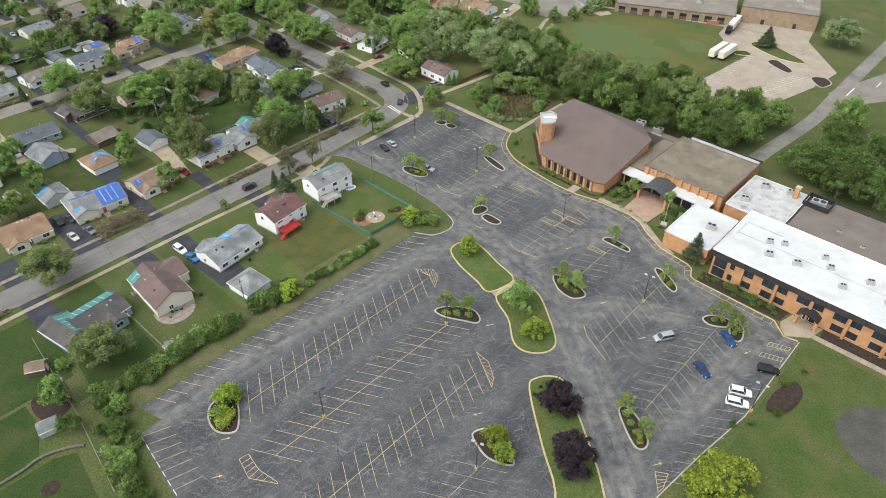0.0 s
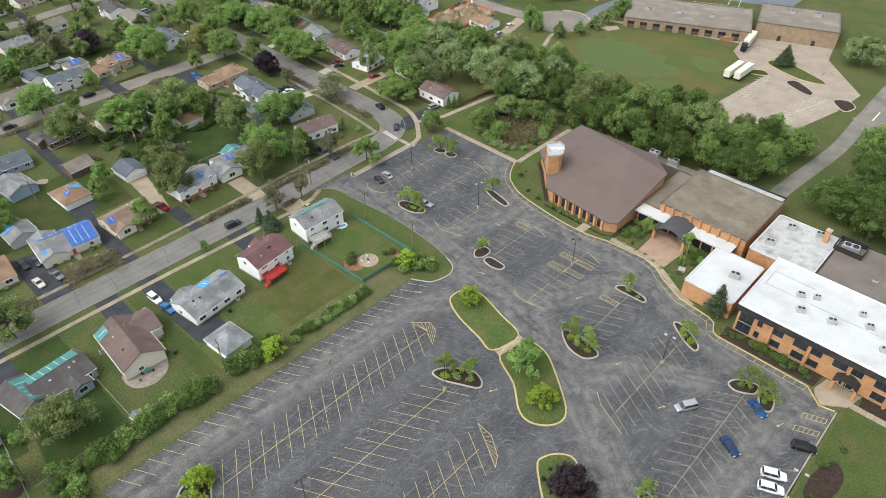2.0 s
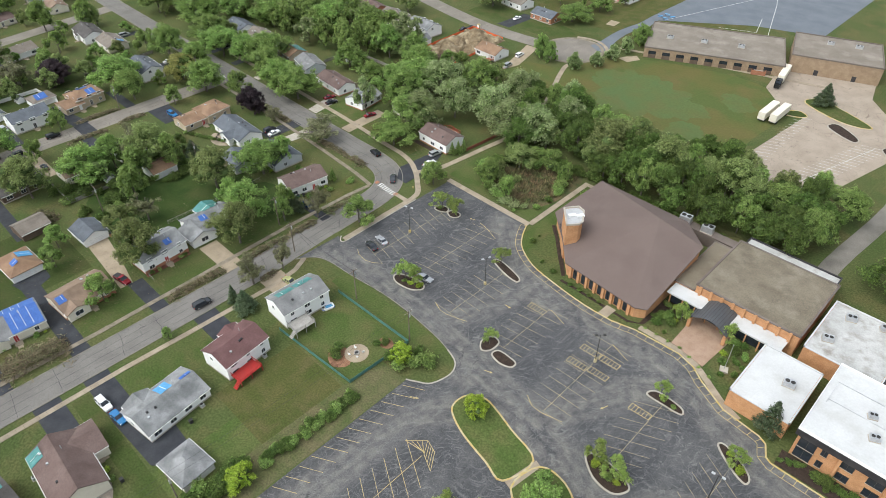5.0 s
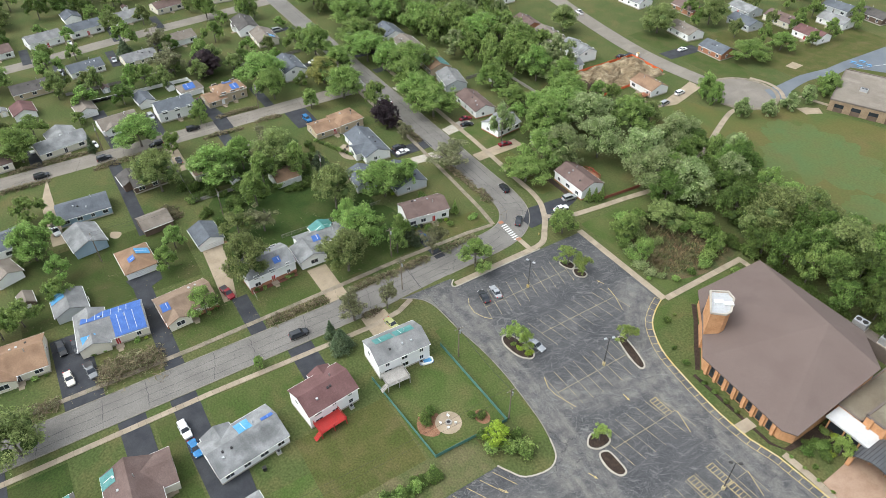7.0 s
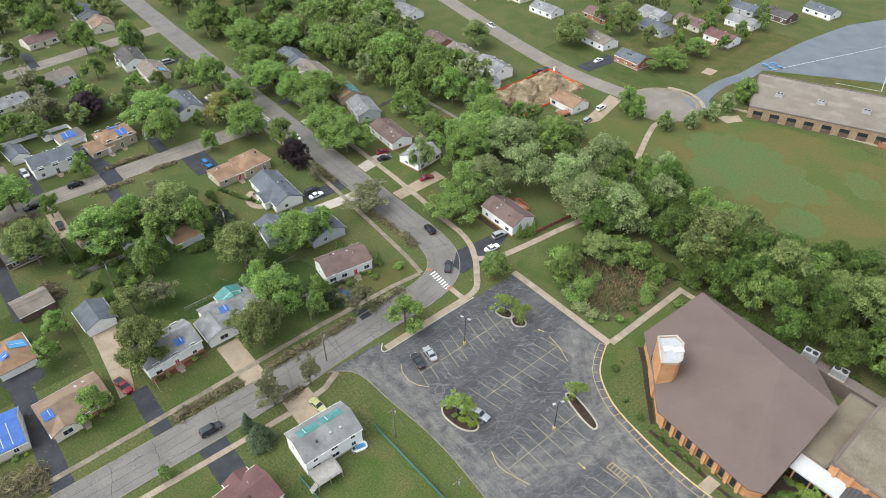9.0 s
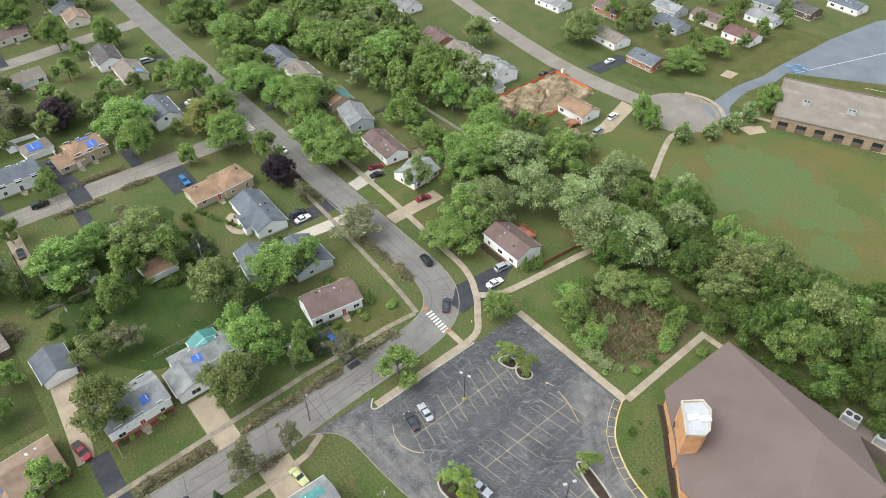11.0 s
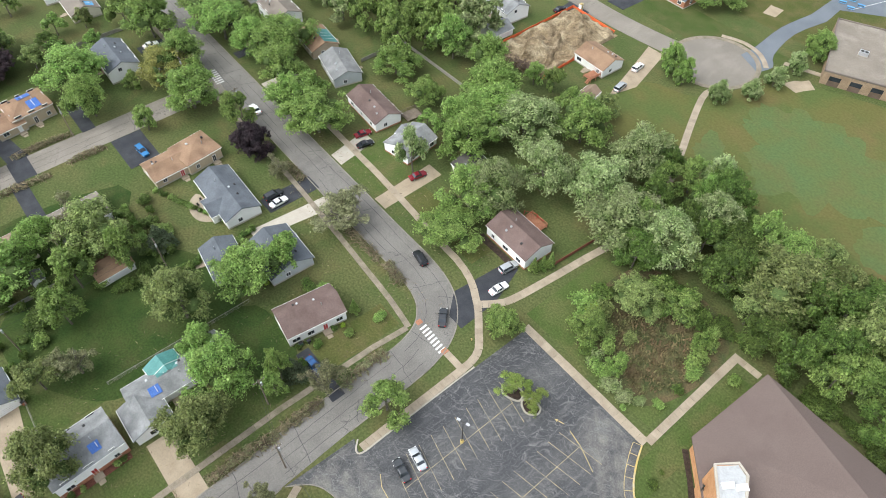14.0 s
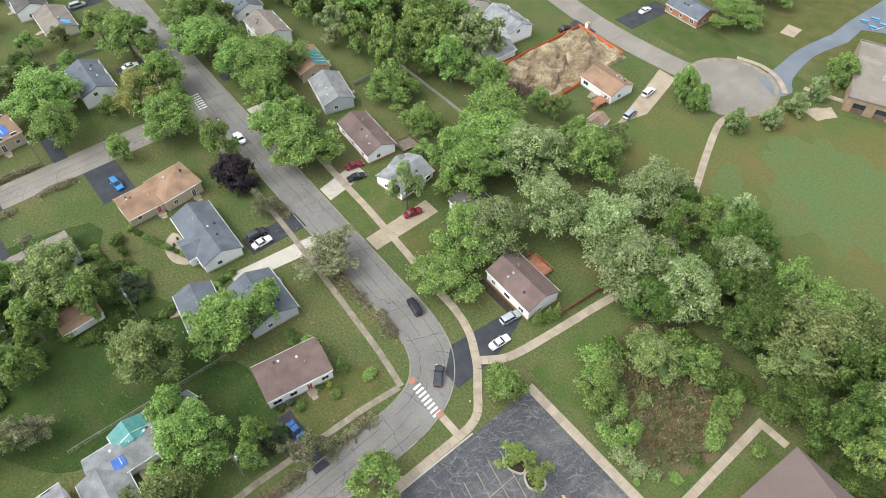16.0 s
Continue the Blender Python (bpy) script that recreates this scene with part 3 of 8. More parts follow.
lot.data.attributes.new("worn", "FLOAT", "POINT").data.foreach_set("value", [r[0] for r in wear_rows])
lot.data.attributes.new("lane", "FLOAT_VECTOR", "POINT").data.foreach_set("vector", [v for r in wear_rows for v in (r[1], r[2], 0.0)])
lot_kerbs = Mesh()
band(lot_kerbs, [(-112.1, 103.1)] + NOSE, 0.3, -0.1, 0.2)
band(lot_kerbs, [(-14.5, 136.6), (-14.5, 107), (-16.8, 92), (-18.5, 77), (-14, -40)], 0.25, -0.1, 0.15)
setting("kerb_3", lot_kerbs, KERB, "pale concrete kerb round the grass corner", "kerb")
setting("kerb_6", band(Mesh(), ENTRY, 0.2, -0.1, 0.15), STREET_KERB, "dirty concrete kerb along the grass corner", "kerb")
setting("kerb_4", band(Mesh(), EAST, 0.32, -0.1, 0.2), YELLOW_KERB, "yellow-painted kerb in front of the buildings", "kerb")
setting("kerb_5", band(Mesh(), smooth([(-163.8, 126), (-162.2, 124.5), (-161.1, 125.2), (-161.1, 130), (-161.3, 140), (-161.4, 153.5)], 4), 0.3, -0.1, 0.2), KERB, "pale concrete kerb along the verge", "kerb")


def island(plan, grass, name="planting_island"):
    """A kerbed bed in the car park."""
    line = smooth(plan, 4, True)
    cx, cy = sum(p[0] for p in line) / len(line), sum(p[1] for p in line) / len(line)
    base = thing(name, cx, cy, 0, "grass island edged with yellow-painted kerb in the car park" if grass else "kerbed mulch bed in the car park", "traffic island", "islands in the car park")
    loc = [(x - cx, y - cy) for x, y in line]
    part("bed", Mesh().prism(loc, 0, 0.17), LAWN if grass else MULCH, base, "short green grass" if grass else "dark brown mulch")
    part("kerb", band(Mesh(), loc, 0.38, 0, 0.24, True), YELLOW_KERB if grass else KERB, base, "yellow-painted concrete" if grass else "pale concrete")


island([(-99.5, 105.8), (-99.2, 109), (-97, 111), (-94, 111.6), (-86, 109.4), (-78.2, 106.9), (-79.8, 99), (-85, 99.9), (-92.7, 101.5), (-97.9, 103.7)], True)
island([(-76.4, 106.6), (-70.5, 107.2), (-64, 103), (-57.4, 97.4), (-56, 94), (-57.6, 90.8), (-61, 89), (-64.6, 90), (-70, 94.8), (-77.6, 99)], True)
island([(-52.5, 81), (-53.3, 84.5), (-50.8, 87.6), (-47.4, 87.6), (-38, 80.8), (-27.8, 72.4), (-22, 65), (-20, 55), (-26, 54), (-33.2, 64.6), (-41.4, 71.2)], True)
setting("island_walk", Mesh().prism([(-79.4, 99.2), (-77.4, 98.7), (-76.2, 106.8), (-77.8, 107.3)], 0, 0.2), CONCRETE, "concrete walk across the grass island", "path")
for plan in ([(-97.4, 27), (-100.4, 29.3), (-100.9, 33.5), (-99.6, 35.2), (-97.6, 34.4), (-91.4, 30.6), (-91, 28.5), (-93.6, 26.6)],
             [(-85.2, 84.2), (-84.7, 86.6), (-81.5, 89.6), (-78.3, 91.1), (-75.2, 90), (-74.8, 88.2), (-78, 86.4), (-82, 84.4)],
             [(-53.8, 63.4), (-53.4, 65.4), (-51.7, 66.9), (-49, 66.8), (-44, 64.8), (-43.3, 63.2), (-47.6, 61.4), (-51.6, 62.2)],
             [(-71.4, 115.3), (-70, 116.8), (-65.5, 117), (-61.4, 115.6), (-61, 113.8), (-63.1, 111.7), (-67.5, 112.2)],
             [(-35, 90), (-34, 91.8), (-30, 90.4), (-26.4, 87.4), (-25.9, 85), (-27.6, 84.3), (-31.5, 86.8)],
             [(-34.9, 128), (-34.3, 130.1), (-32, 131.6), (-29.8, 132), (-29.3, 130.3), (-29.8, 128.8), (-32.8, 127.2)],
             [(-29, 130.4), (-28.6, 132.3), (-26.6, 132), (-25.2, 129.6), (-24.9, 127), (-26.8, 126.4)],
             [(-53, 136.3), (-52.2, 137.5), (-48.5, 136.2), (-45.2, 133.8), (-45.2, 131.8), (-48.8, 133.2)],
             [(-70.6, 137.7), (-69.6, 139.8), (-66, 140), (-62.9, 139.4), (-62.5, 137.9), (-66.5, 137.6)],
             [(-107.6, 124.4), (-106.5, 126.9), (-104.2, 126.4), (-104, 123.4), (-105.4, 121.8), (-106.8, 122.6)],
             [(-103, 122.4), (-102.6, 124.4), (-99.6, 124.6), (-97.2, 124.2), (-97.3, 122.4), (-100, 121.6)],
             [(-124.6, 148.1), (-123.8, 149.6), (-119.6, 149), (-115.3, 147.6), (-115, 146), (-119, 146.3)],
             [(-140, 124.9), (-139.3, 126.7), (-135.6, 128), (-132.2, 128.2), (-130.8, 126.6), (-133, 124.4), (-137.6, 123.7)],
             [(-154, 154.4), (-153.6, 156.7), (-151, 157.2), (-150, 155.4), (-152, 154.2)],
             [(-149.6, 155.6), (-149, 157.3), (-146.4, 157.6), (-145.7, 156), (-147.4, 154.6)]):
    island(plan, False)


# ---- pavements ----
slabs("pavement_1", [(-176.9, -30), (-176.6, 60), (-177.6, 90), (-178.6, 118), (-178.4, 140), (-177.7, 148.6)], 1.3, "dirty tan concrete pavement slabs beside the street", material=WORN_CONC)
slabs("pavement_2", [(-160.9, -30), (-161.2, 60), (-160.6, 80), (-160.2, 100), (-161.2, 108), (-163.4, 112.6)], 1.4, "tan concrete pavement slabs beside the street", step=1.6)
slabs("pavement_3", smooth([(-177.7, 149), (-186, 150.2), (-197, 151), (-212, 152), (-245, 153.6), (-320, 155)], 2), 1.3, "dirty tan concrete pavement slabs beside the street", step=1.6, material=WORN_CONC)
slabs("pavement_4", smooth([(-162, 125.6), (-162.3, 138), (-162.5, 147), (-162.7, 153.6), (-164, 157), (-166.8, 159.5), (-171.1, 163.2), (-174.4, 165.3), (-178.8, 167.6), (-185.2, 169), (-195, 169.4), (-220, 171.4), (-300, 174)], 2), 1.7, "tan concrete pavement slabs curving past the car park", step=1.6)
slabs("pavement_5", [(-161.8, 168.5), (-128.4, 168.0)], 1.9, "tan concrete pavement slabs along the car park", step=1.9)
slabs("pavement_6", smooth([(-172.6, 164.4), (-170.4, 167.4), (-168.8, 171), (-167.6, 180), (-166.4, 192), (-165.4, 204), (-168, 222), (-173.4, 236), (-180, 250), (-185.6, 263), (-186, 268)], 3), 1.9, "tan concrete footpath slabs across the grass", step=1.9)
slabs("pavement_7", [(-128.2, 168.4), (-128.3, 198)], 1.7, "tan concrete footpath slabs beside the church", step=1.7)
slabs("pavement_8", [(-128, 197.2), (-122.6, 197.2)], 1.6, "tan concrete footpath slabs behind the church", step=1.6)
slabs("pavement_9", smooth([(-82.8, 154.4), (-74, 154.4), (-68, 153.4), (-63, 150.6), (-58, 147.4), (-53, 145.4)], 2), 1.6, "tan concrete pavement slabs before the school", step=1.6)
slabs("pavement_10", [(-180, 296.5), (-150, 306), (-100, 320)], 1.8, "concrete pavement slabs before the far school", step=3)
slabs("pavement_11", smooth([(-201, 294), (-194, 296.3), (-187, 294.6), (-182, 290)], 2), 1.6, "concrete pavement slabs round the turning circle", step=2)
slabs("pavement_13", [(-167.6, 151.2), (-163.4, 151.2)], 1.5, "tan concrete link slabs to the crossing", step=1.4)
setting("tactile_pad", Mesh().box(-168.2, 151.2, 0, 1.1, 1.5, 0.12).box(-177.2, 151.5, 0, 1.2, 1.4, 0.12), RED_BRICK, "red ribbed tactile pads at a kerb ramp", "paving")
setting("entrance_plaza", Mesh().prism([(-19.6, 138), (-17.8, 136.2), (-13.2, 139.6), (-12, 144.5), (-19.4, 144.5), (-20.5, 140)], -0.1, 0.2), TAN_CONC, "tan concrete plaza before the school doors", "paving")
setting("porch_court", Mesh().prism([(-74.6, 155.4), (-65.6, 153.6), (-64.4, 168), (-75, 168.4)], -0.1, 0.16), surf("brick_paving", (0.3, 0.2, 0.14), (0.36, 0.25, 0.18), size=2, fine=0.2, amount=0.15), "tan brick paving under the porch", "paving")

# driveways and lawns
def drive(plan, material, label, z=0.08):
    setting("driveway", Mesh().prism(plan, -0.1, z), material, label, "driveway")


def strip(x0, x1, y0, y1, material=None):
    m = material or DRIVE
    drive([(x0, y0), (x1, y0), (x1, y1), (x0, y1)], m, "sealed black asphalt driveway" if m is DRIVE else "concrete driveway")


E_KERB, W_KERB = -163.9, -173.3
for y0, y1, x1 in ((12, 18.5, -151), (40.2, 46, -149), (51.3, 57, -148), (79, 85, -153.5)):
    strip(E_KERB, x1, y0, y1)
drive([(-148.2, 51.3), (-133, 52), (-130.5, 54), (-131, 60), (-139, 60.4), (-148.2, 56)], DRIVE, "sealed black asphalt yard before the garage", 0.086)
strip(E_KERB, -154.4, 98.5, 105.2, TAN_CONC)
for y0, y1, x1, m in ((31.3, 39.6, -197, None), (52.8, 57.2, -206, None), (73.4, 77.4, -188, None), (94.4, 99.8, -188, TAN_CONC), (12, 18, -186, None), (126.6, 129.6, -187, None)):
    strip(x1, W_KERB, y0, y1, m)
drive([(-206.2, 52.8), (-204.4, 57.2), (-206, 60.4), (-210, 60.6), (-210, 51.8)], DRIVE, "sealed black asphalt yard before the garage", 0.086)
drive([(-213, 72.9), (-188, 71.4), (-188, 74.8), (-200, 77), (-213, 78.7)], TAN_CONC, "tan concrete driveway", 0.086)
drive([(-230.6, 143), (-225.2, 143), (-225, 157), (-230.4, 157)], DRIVE, "sealed black asphalt driveway")
drive([(-223.4, 136), (-219.8, 136), (-217, 156.8), (-221.6, 156.8)], PALE_CONC, "pale concrete driveway")
drive([(-235.6, 178), (-230.4, 178), (-228.4, 166), (-233.2, 166)], PALE_CONC, "pale concrete driveway")
drive([(-214, 184), (-209, 184), (-208.6, 165.6), (-213, 165.6)], TAN_CONC, "tan concrete driveway")
drive([(-177.2, 178), (-174, 178), (-170.6, 168), (-170.2, 157.5), (-174.4, 157.6), (-178.6, 162.6)], DRIVE, "sealed black asphalt driveway")
drive([(-275, 59.5), (-228, 59.5), (-228, 63.2), (-275, 63.2)], DRIVE, "sealed black asphalt driveway")
drive([(-275, 122.8), (-261.5, 122.8), (-261.5, 131), (-275, 131)], DRIVE, "sealed black asphalt driveway")
drive([(-305, 96), (-283.4, 98.6), (-283.4, 104), (-305, 100)], DRIVE, "sealed black asphalt driveway")
drive([(-314, 61), (-283.4, 62.6), (-283.4, 67.5), (-314, 66)], DRIVE, "sealed black asphalt driveway")
drive([(-260, 37.5), (-236, 37.5), (-236, 41), (-275, 41)], TAN_CONC, "tan concrete driveway")
drive([(-203.4, 242), (-201, 252), (-206, 271), (-212, 271), (-208, 258)], TAN_CONC, "tan concrete driveway")
drive([(-244, 262), (-237, 262), (-237, 271), (-246, 271)], DRIVE, "sealed black asphalt driveway")
drive([(-238, 281), (-231, 281), (-230, 300), (-237, 300)], DRIVE, "sealed black asphalt driveway")


def lawn(plan, dry=False, z=0.025):
    setting("lawn", Mesh().sheet(plan, z), DRY_LAWN if dry else LAWN, "dry yellowing lawn" if dry else "mown green lawn", "lawn")


for x0, x1, y0, y1, dry in ((-159.8, -121.5, 47, 51.2, 0), (-131, -121.6, 51.3, 70.5, 0), (-139.5, -117, 70.6, 91.8, 1), (-144.5, -121, 92.5, 111, 0), (-150.5, -112, 112, 117, 0), (-159.8, -149, 58, 78.6, 0),
                            (-189, -177.6, 57.6, 73, 0), (-188, -178, 78, 94, 0), (-202, -177.6, -10, 12, 1), (-222, -202, 78, 110, 0), (-200, -180, 100.5, 126, 0), (-186.5, -179.5, 130, 148, 1), (-172, -168.8, 18.8, 39.8, 0),
                            (-164, -130, 171, 196, 0), (-230, -214, 166, 182, 0), (-208.4, -182, 170.8, 178, 1), (-126.8, -121.4, 158, 194, 0), (-160, -157, 132, 152, 0), 
                            (-298, -284, 68, 96, 0), (-340, -312, 60, 120, 0), (-232, -202, 26, 70, 0), (-13.5, 20, 60, 138, 0), (-260, -180, 284, 300, 0), (-240, -150, 310, 380, 1)):
    lawn([(x0, y0), (x1, y0), (x1, y1), (x0, y1)], dry)
setting("playing_field", Mesh().sheet(smooth([(-203, 236), (-201, 256), (-186, 263), (-172, 290), (-130, 305), (-108, 299), (-102, 288), (-103, 262), (-104, 240), (-116, 230), (-150, 226)], 4, True), 0.03), FIELD, "playing field with green wet patches and brown grass", "field")
def blot(plan, wild, z):
    """A soggy patch of grass with a ragged outline, star-shaped about its middle."""
    cx, cy = sum(p[0] for p in plan) / len(plan), sum(p[1] for p in plan) / len(plan)
    polar = {}
    for x, y in smooth(plan, 10, True):
        polar[round(math.atan2(y - cy, x - cx), 2)] = math.hypot(x - cx, y - cy)
    out = []
    for a in sorted(polar):
        x, y = math.cos(a) * polar[a], math.sin(a) * polar[a]
        r = polar[a] + wild * noise.noise((x * 0.2, y * 0.2, 5)) + 0.5 * wild * noise.noise((x * 0.7, y * 0.7, 9))
        out.append((cx + r * math.cos(a), cy + r * math.sin(a), z))
    k = len(out)
    return Mesh().add(out + [(cx, cy, z)], [(k, i, (i + 1) % k) for i in range(k)])


for plan, wild in (([(-173, 270), (-162, 280), (-142, 279), (-129, 272), (-121, 263), (-131, 255), (-143, 246), (-156, 245), (-163, 253), (-170, 262)], 4.5), ([(-175, 252), (-169, 250), (-163, 241), (-168, 238), (-174, 244)], 3),
                   ([(-131, 251), (-124, 256), (-116, 252), (-118, 244), (-126, 242)], 3), ([(-128, 286), (-118, 289), (-111, 282), (-118, 276)], 3)):
    setting("wet_grass", blot(plan, wild, 0.04), WET_FIELD, "greener soggy patch in the playing field", "grass")
setting("meadow", Mesh().sheet(smooth([(-152, 174), (-136, 172), (-130, 182), (-130, 197), (-140, 204), (-156, 201), (-158, 186)], 4, True), 0.04), surf("brown_weeds", (0.12, 0.088, 0.046), (0.06, 0.075, 0.026), size=4, fine=0.4, amount=0.4, rough=1, bump=0.8), "brown weeds in a damp hollow", "weeds")
setting("hedge_bank", Mesh().sheet([(-121, 20), (-112, 18.4), (-112.1, 103), (-121, 103)], 0.03), surf("bank_soil", (0.07, 0.09, 0.027), (0.125, 0.11, 0.056), size=5, fine=0.4, amount=0.35, rough=1, bump=0.6), "rough grass and bare soil under the hedge", "grass")
# the far school's yard and the dug lot
setting("school_yard", Mesh().prism([(-100.7, 243), (-85, 233.5), (-72.7, 240), (-64, 277), (-62, 297), (-83, 322), (-86, 335.5), (-121, 329), (-117, 304), (-106, 292), (-96, 292.6)], -0.1, 0.06), PINK_CONC, "tan paved school yard with white bay lines", "car park")
setting("playground", Mesh().prism(smooth([(-182.6, 286), (-181, 292), (-184.5, 298), (-186.6, 313), (-184, 328)], 3) + [(-184.9, 337.8), (-148.9, 363), (-120, 372), (-120, 440), (-175, 440), (-185, 415), (-189, 380), (-190, 340)] + smooth([(-189.6, 328), (-191.6, 313), (-190.6, 297), (-191, 290)], 3), -0.1, 0.064), surf("blue_grey_asphalt", (0.12, 0.135, 0.155), (0.15, 0.165, 0.185), size=8, fine=0.3, amount=0.1), "blue-grey asphalt playground", "playground")
setting("sand_patch", Mesh().prism([(-174.6, 287.2), (-169.6, 286.2), (-168.6, 288.8), (-166.8, 292), (-170.4, 294.8), (-171.6, 292.4), (-173, 291.4)], -0.05, 0.05), TAN_CONC, "bare tan sand at the edge of the field", "sand")
setting("road_6", Mesh().prism([(-58, 276), (-47.4, 310.5), (-20, 352), (-8, 334), (-39.3, 283.7), (-50.7, 266.9)], -0.1, 0.05), OLD_STREET, "grey asphalt drive beside the far school yard", "road")
setting("crossing_mark", Mesh().box(-52, 283, 0.05, 0.5, 9, 0.012).box(-46, 297, 0.05, 0.4, 6, 0.012), WHITE_LINE, "white painted marks on the drive", "road marking")
setting("garden_bed", Mesh().prism(smooth([(-131, 3), (-127, 9), (-122.4, 7.6), (-121.6, 3.4), (-126, 1.6)], 3, True), -0.05, 0.08), MULCH, "dark soil bed beside a shed", "bed")
setting("garden_wall", band(Mesh(), smooth([(-113.6, -12), (-113.6, -5.5), (-114, -1.5), (-112.3, 3), (-110.4, 5.7)], 4), 0.6, 0, 0.5), surf("dark_garden_stone", (0.09, 0.08, 0.065), (0.15, 0.135, 0.11), size=0.5, fine=0.2, amount=0.4), "low curved stone garden wall", "garden wall")
setting("bare_patch", Mesh().prism([(-105.6 + 1.8 * math.cos(a * 0.52), -3.1 + 1.8 * math.sin(a * 0.52)) for a in range(12)], -0.05, 0.06), MULCH, "round patch of bare soil in a lawn", "soil")
setting("bare_patch_2", Mesh().prism(smooth([(-234.4, 53), (-232, 52.2), (-230.4, 54), (-232.6, 55.4)], 3, True), -0.05, 0.06), TAN_CONC, "bare sandy patch in a lawn", "soil")
# Deep green lawns; the garden blocks' dark tone also holds the shade under trees.
for plan in ([(-159.6, 15.4), (-146, 15.4), (-122, 13), (-122, 29.6), (-159.6, 29.6)], smooth([(-236, 84), (-222, 80), (-206, 88), (-200, 97), (-201, 112), (-204, 124), (-216, 124), (-228, 121), (-238, 104)], 3, True), smooth([(-203, 108), (-194, 116), (-186, 119), (-187, 127), (-198, 128), (-205, 124)], 3, True), smooth([(-262, 84), (-246, 76), (-240, 92), (-244, 112), (-258, 118)], 3, True), [(-158, -40), (-131, -40), (-131, 12), (-146, 15), (-158, 14)], [(-130, -40), (-114.4, -40), (-114.4, -2), (-122, 1), (-130, 1)], [(-112.8, -40), (-88, -40), (-92, 2), (-110, 4), (-112, 0)]):
    setting("lush_lawn", Mesh().sheet(plan, 0.034 + plan[0][1] * 0.00004), LUSH_SHADY_LAWN, "deep green lawn, in the gardens darkened for tree shade", "lawn")
for plan in ([(-283.4, 98.2), (-274.9, 98.2), (-274.9, 103.4), (-283.4, 103.4)],):
    setting("driveway", Mesh().prism(plan, -0.1, 0.056), DRIVE, "sealed black asphalt patch across the street", "driveway")
strip(-274.8, -258, 96.4, 100.2)
setting("bare_patch_3", Mesh().prism(smooth([(0.1, 119.4), (1.5, 125.4), (6.8, 129.8), (14, 128), (15, 114), (12.2, 110.6), (6.8, 112), (2.7, 114.6)], 4, True), -0.05, 0.05), surf("grey_soil", (0.062, 0.06, 0.05), (0.085, 0.08, 0.068), size=4, fine=0.4, amount=0.25, rough=1), "bare grey soil patch in a lawn", "soil")
# driveways of the far houses
for x0, x1, y0 in ((-300, -283.4, 37.6), (-302, -283.4, 78), (-302, -283.4, 118.4), (-274.8, -256, 78.4), (-274.8, -250, 22), (-367, -350, 55.4), (-370, -352, 77), (-372, -356, 97.4), (-395, -376.5, 64), (-398, -379.5, 83), (-402, -383, 103.4), (-392, -374, 45)):
    strip(x0, x1, y0, y0 + 3.6, TAN_CONC if y0 in (78.4, 64, 22) else None)
for x, y0, y1 in ((-310, 146, 157.4), (-352, 145, 158), (-270, 167, 180), (-289, 168, 181), (-307, 168, 181)):
    strip(x - 1.8, x + 1.8, y0, y1, PALE_CONC if x == -270 else None)


# ---- houses ----
def gable(parent, x, y, turn, L, W, h, rise, wall, roof, over=0.32, hip=False, base=0.0):
    """Walls and a pitched roof, its ridge along the length L."""
    sl = rise / (W / 2)
    w, ze = W / 2 + over, h - over * sl
    walls, cover = Mesh(), Mesh()
    if hip:
        walls.box(0, 0, base, L, W, h - base)
        l, r = L / 2 + over, max(L / 2 - W / 2, 0.05)
        zr = h + rise
        cover.add([(-l, -w, ze), (l, -w, ze), (l, w, ze), (-l, w, ze), (-r, 0, zr), (r, 0, zr), (-l, -w, ze - 0.18), (l, -w, ze - 0.18), (l, w, ze - 0.18), (-l, w, ze - 0.18)],
                  [(0, 1, 5, 4), (1, 2, 5), (2, 3, 4, 5), (3, 0, 4), (6, 7, 1, 0), (7, 8, 2, 1), (8, 9, 3, 2), (9, 6, 0, 3), (9, 8, 7, 6)])
    else:
        walls.extrude([(-W / 2, base), (W / 2, base), (W / 2, h - 0.05), (0, h + rise - 0.12), (-W / 2, h - 0.05)], -L / 2, L / 2)
        cover.extrude([(w, ze), (0, h + rise + 0.06), (-w, ze), (-w, ze - 0.17), (0, h + rise - 0.12), (w, ze - 0.17)], -L / 2 - over * 0.7, L / 2 + over * 0.7)
    part("wall", walls.moved(x, y, turn), wall, parent)
    part("roof", cover.moved(x, y, turn), roof, parent)
    for s in (-1, 1):
        part("gutter", Mesh().box(0, s * (w + 0.05), ze - 0.2, 2 * (L / 2 + over * 0.6), 0.12, 0.13).moved(x, y, turn), TRIM, parent)


def opening(parent, x, y, turn, z, wide, high, name="window", fill=None):
    """A window or door at (x, y) that faces along turn."""
    c, s = math.cos(radians(turn)), math.sin(radians(turn))
    fr = Mesh()
    for u, ww in ((-wide / 2, 0.1), (wide / 2, 0.1), (0, 0.06)):
        fr.box(0.03, u, z, 0.1, ww, high)
    fr.box(0.03, 0, z - 0.05, 0.14, wide + 0.2, 0.1), fr.box(0.03, 0, z + high, 0.12, wide + 0.2, 0.1)
    frame_ob = part(name, fr.moved(x, y, turn), TRIM, parent)
    part("pane" if name == "window" else "leaf", Mesh().box(0.02, 0, z, 0.06, wide, high).moved(x, y, turn), fill or GLASS, frame_ob)


def vents(parent, pts, L, W, h, rise):
    for u, v in pts:
        zz = h + rise * (1 - abs(v) / (W / 2))
        part("roof_vent", Mesh().box(u, v, zz - 0.2, 0.45, 0.45, 0.5), DARK if (u + v) % 2 > 1 else METAL, parent)


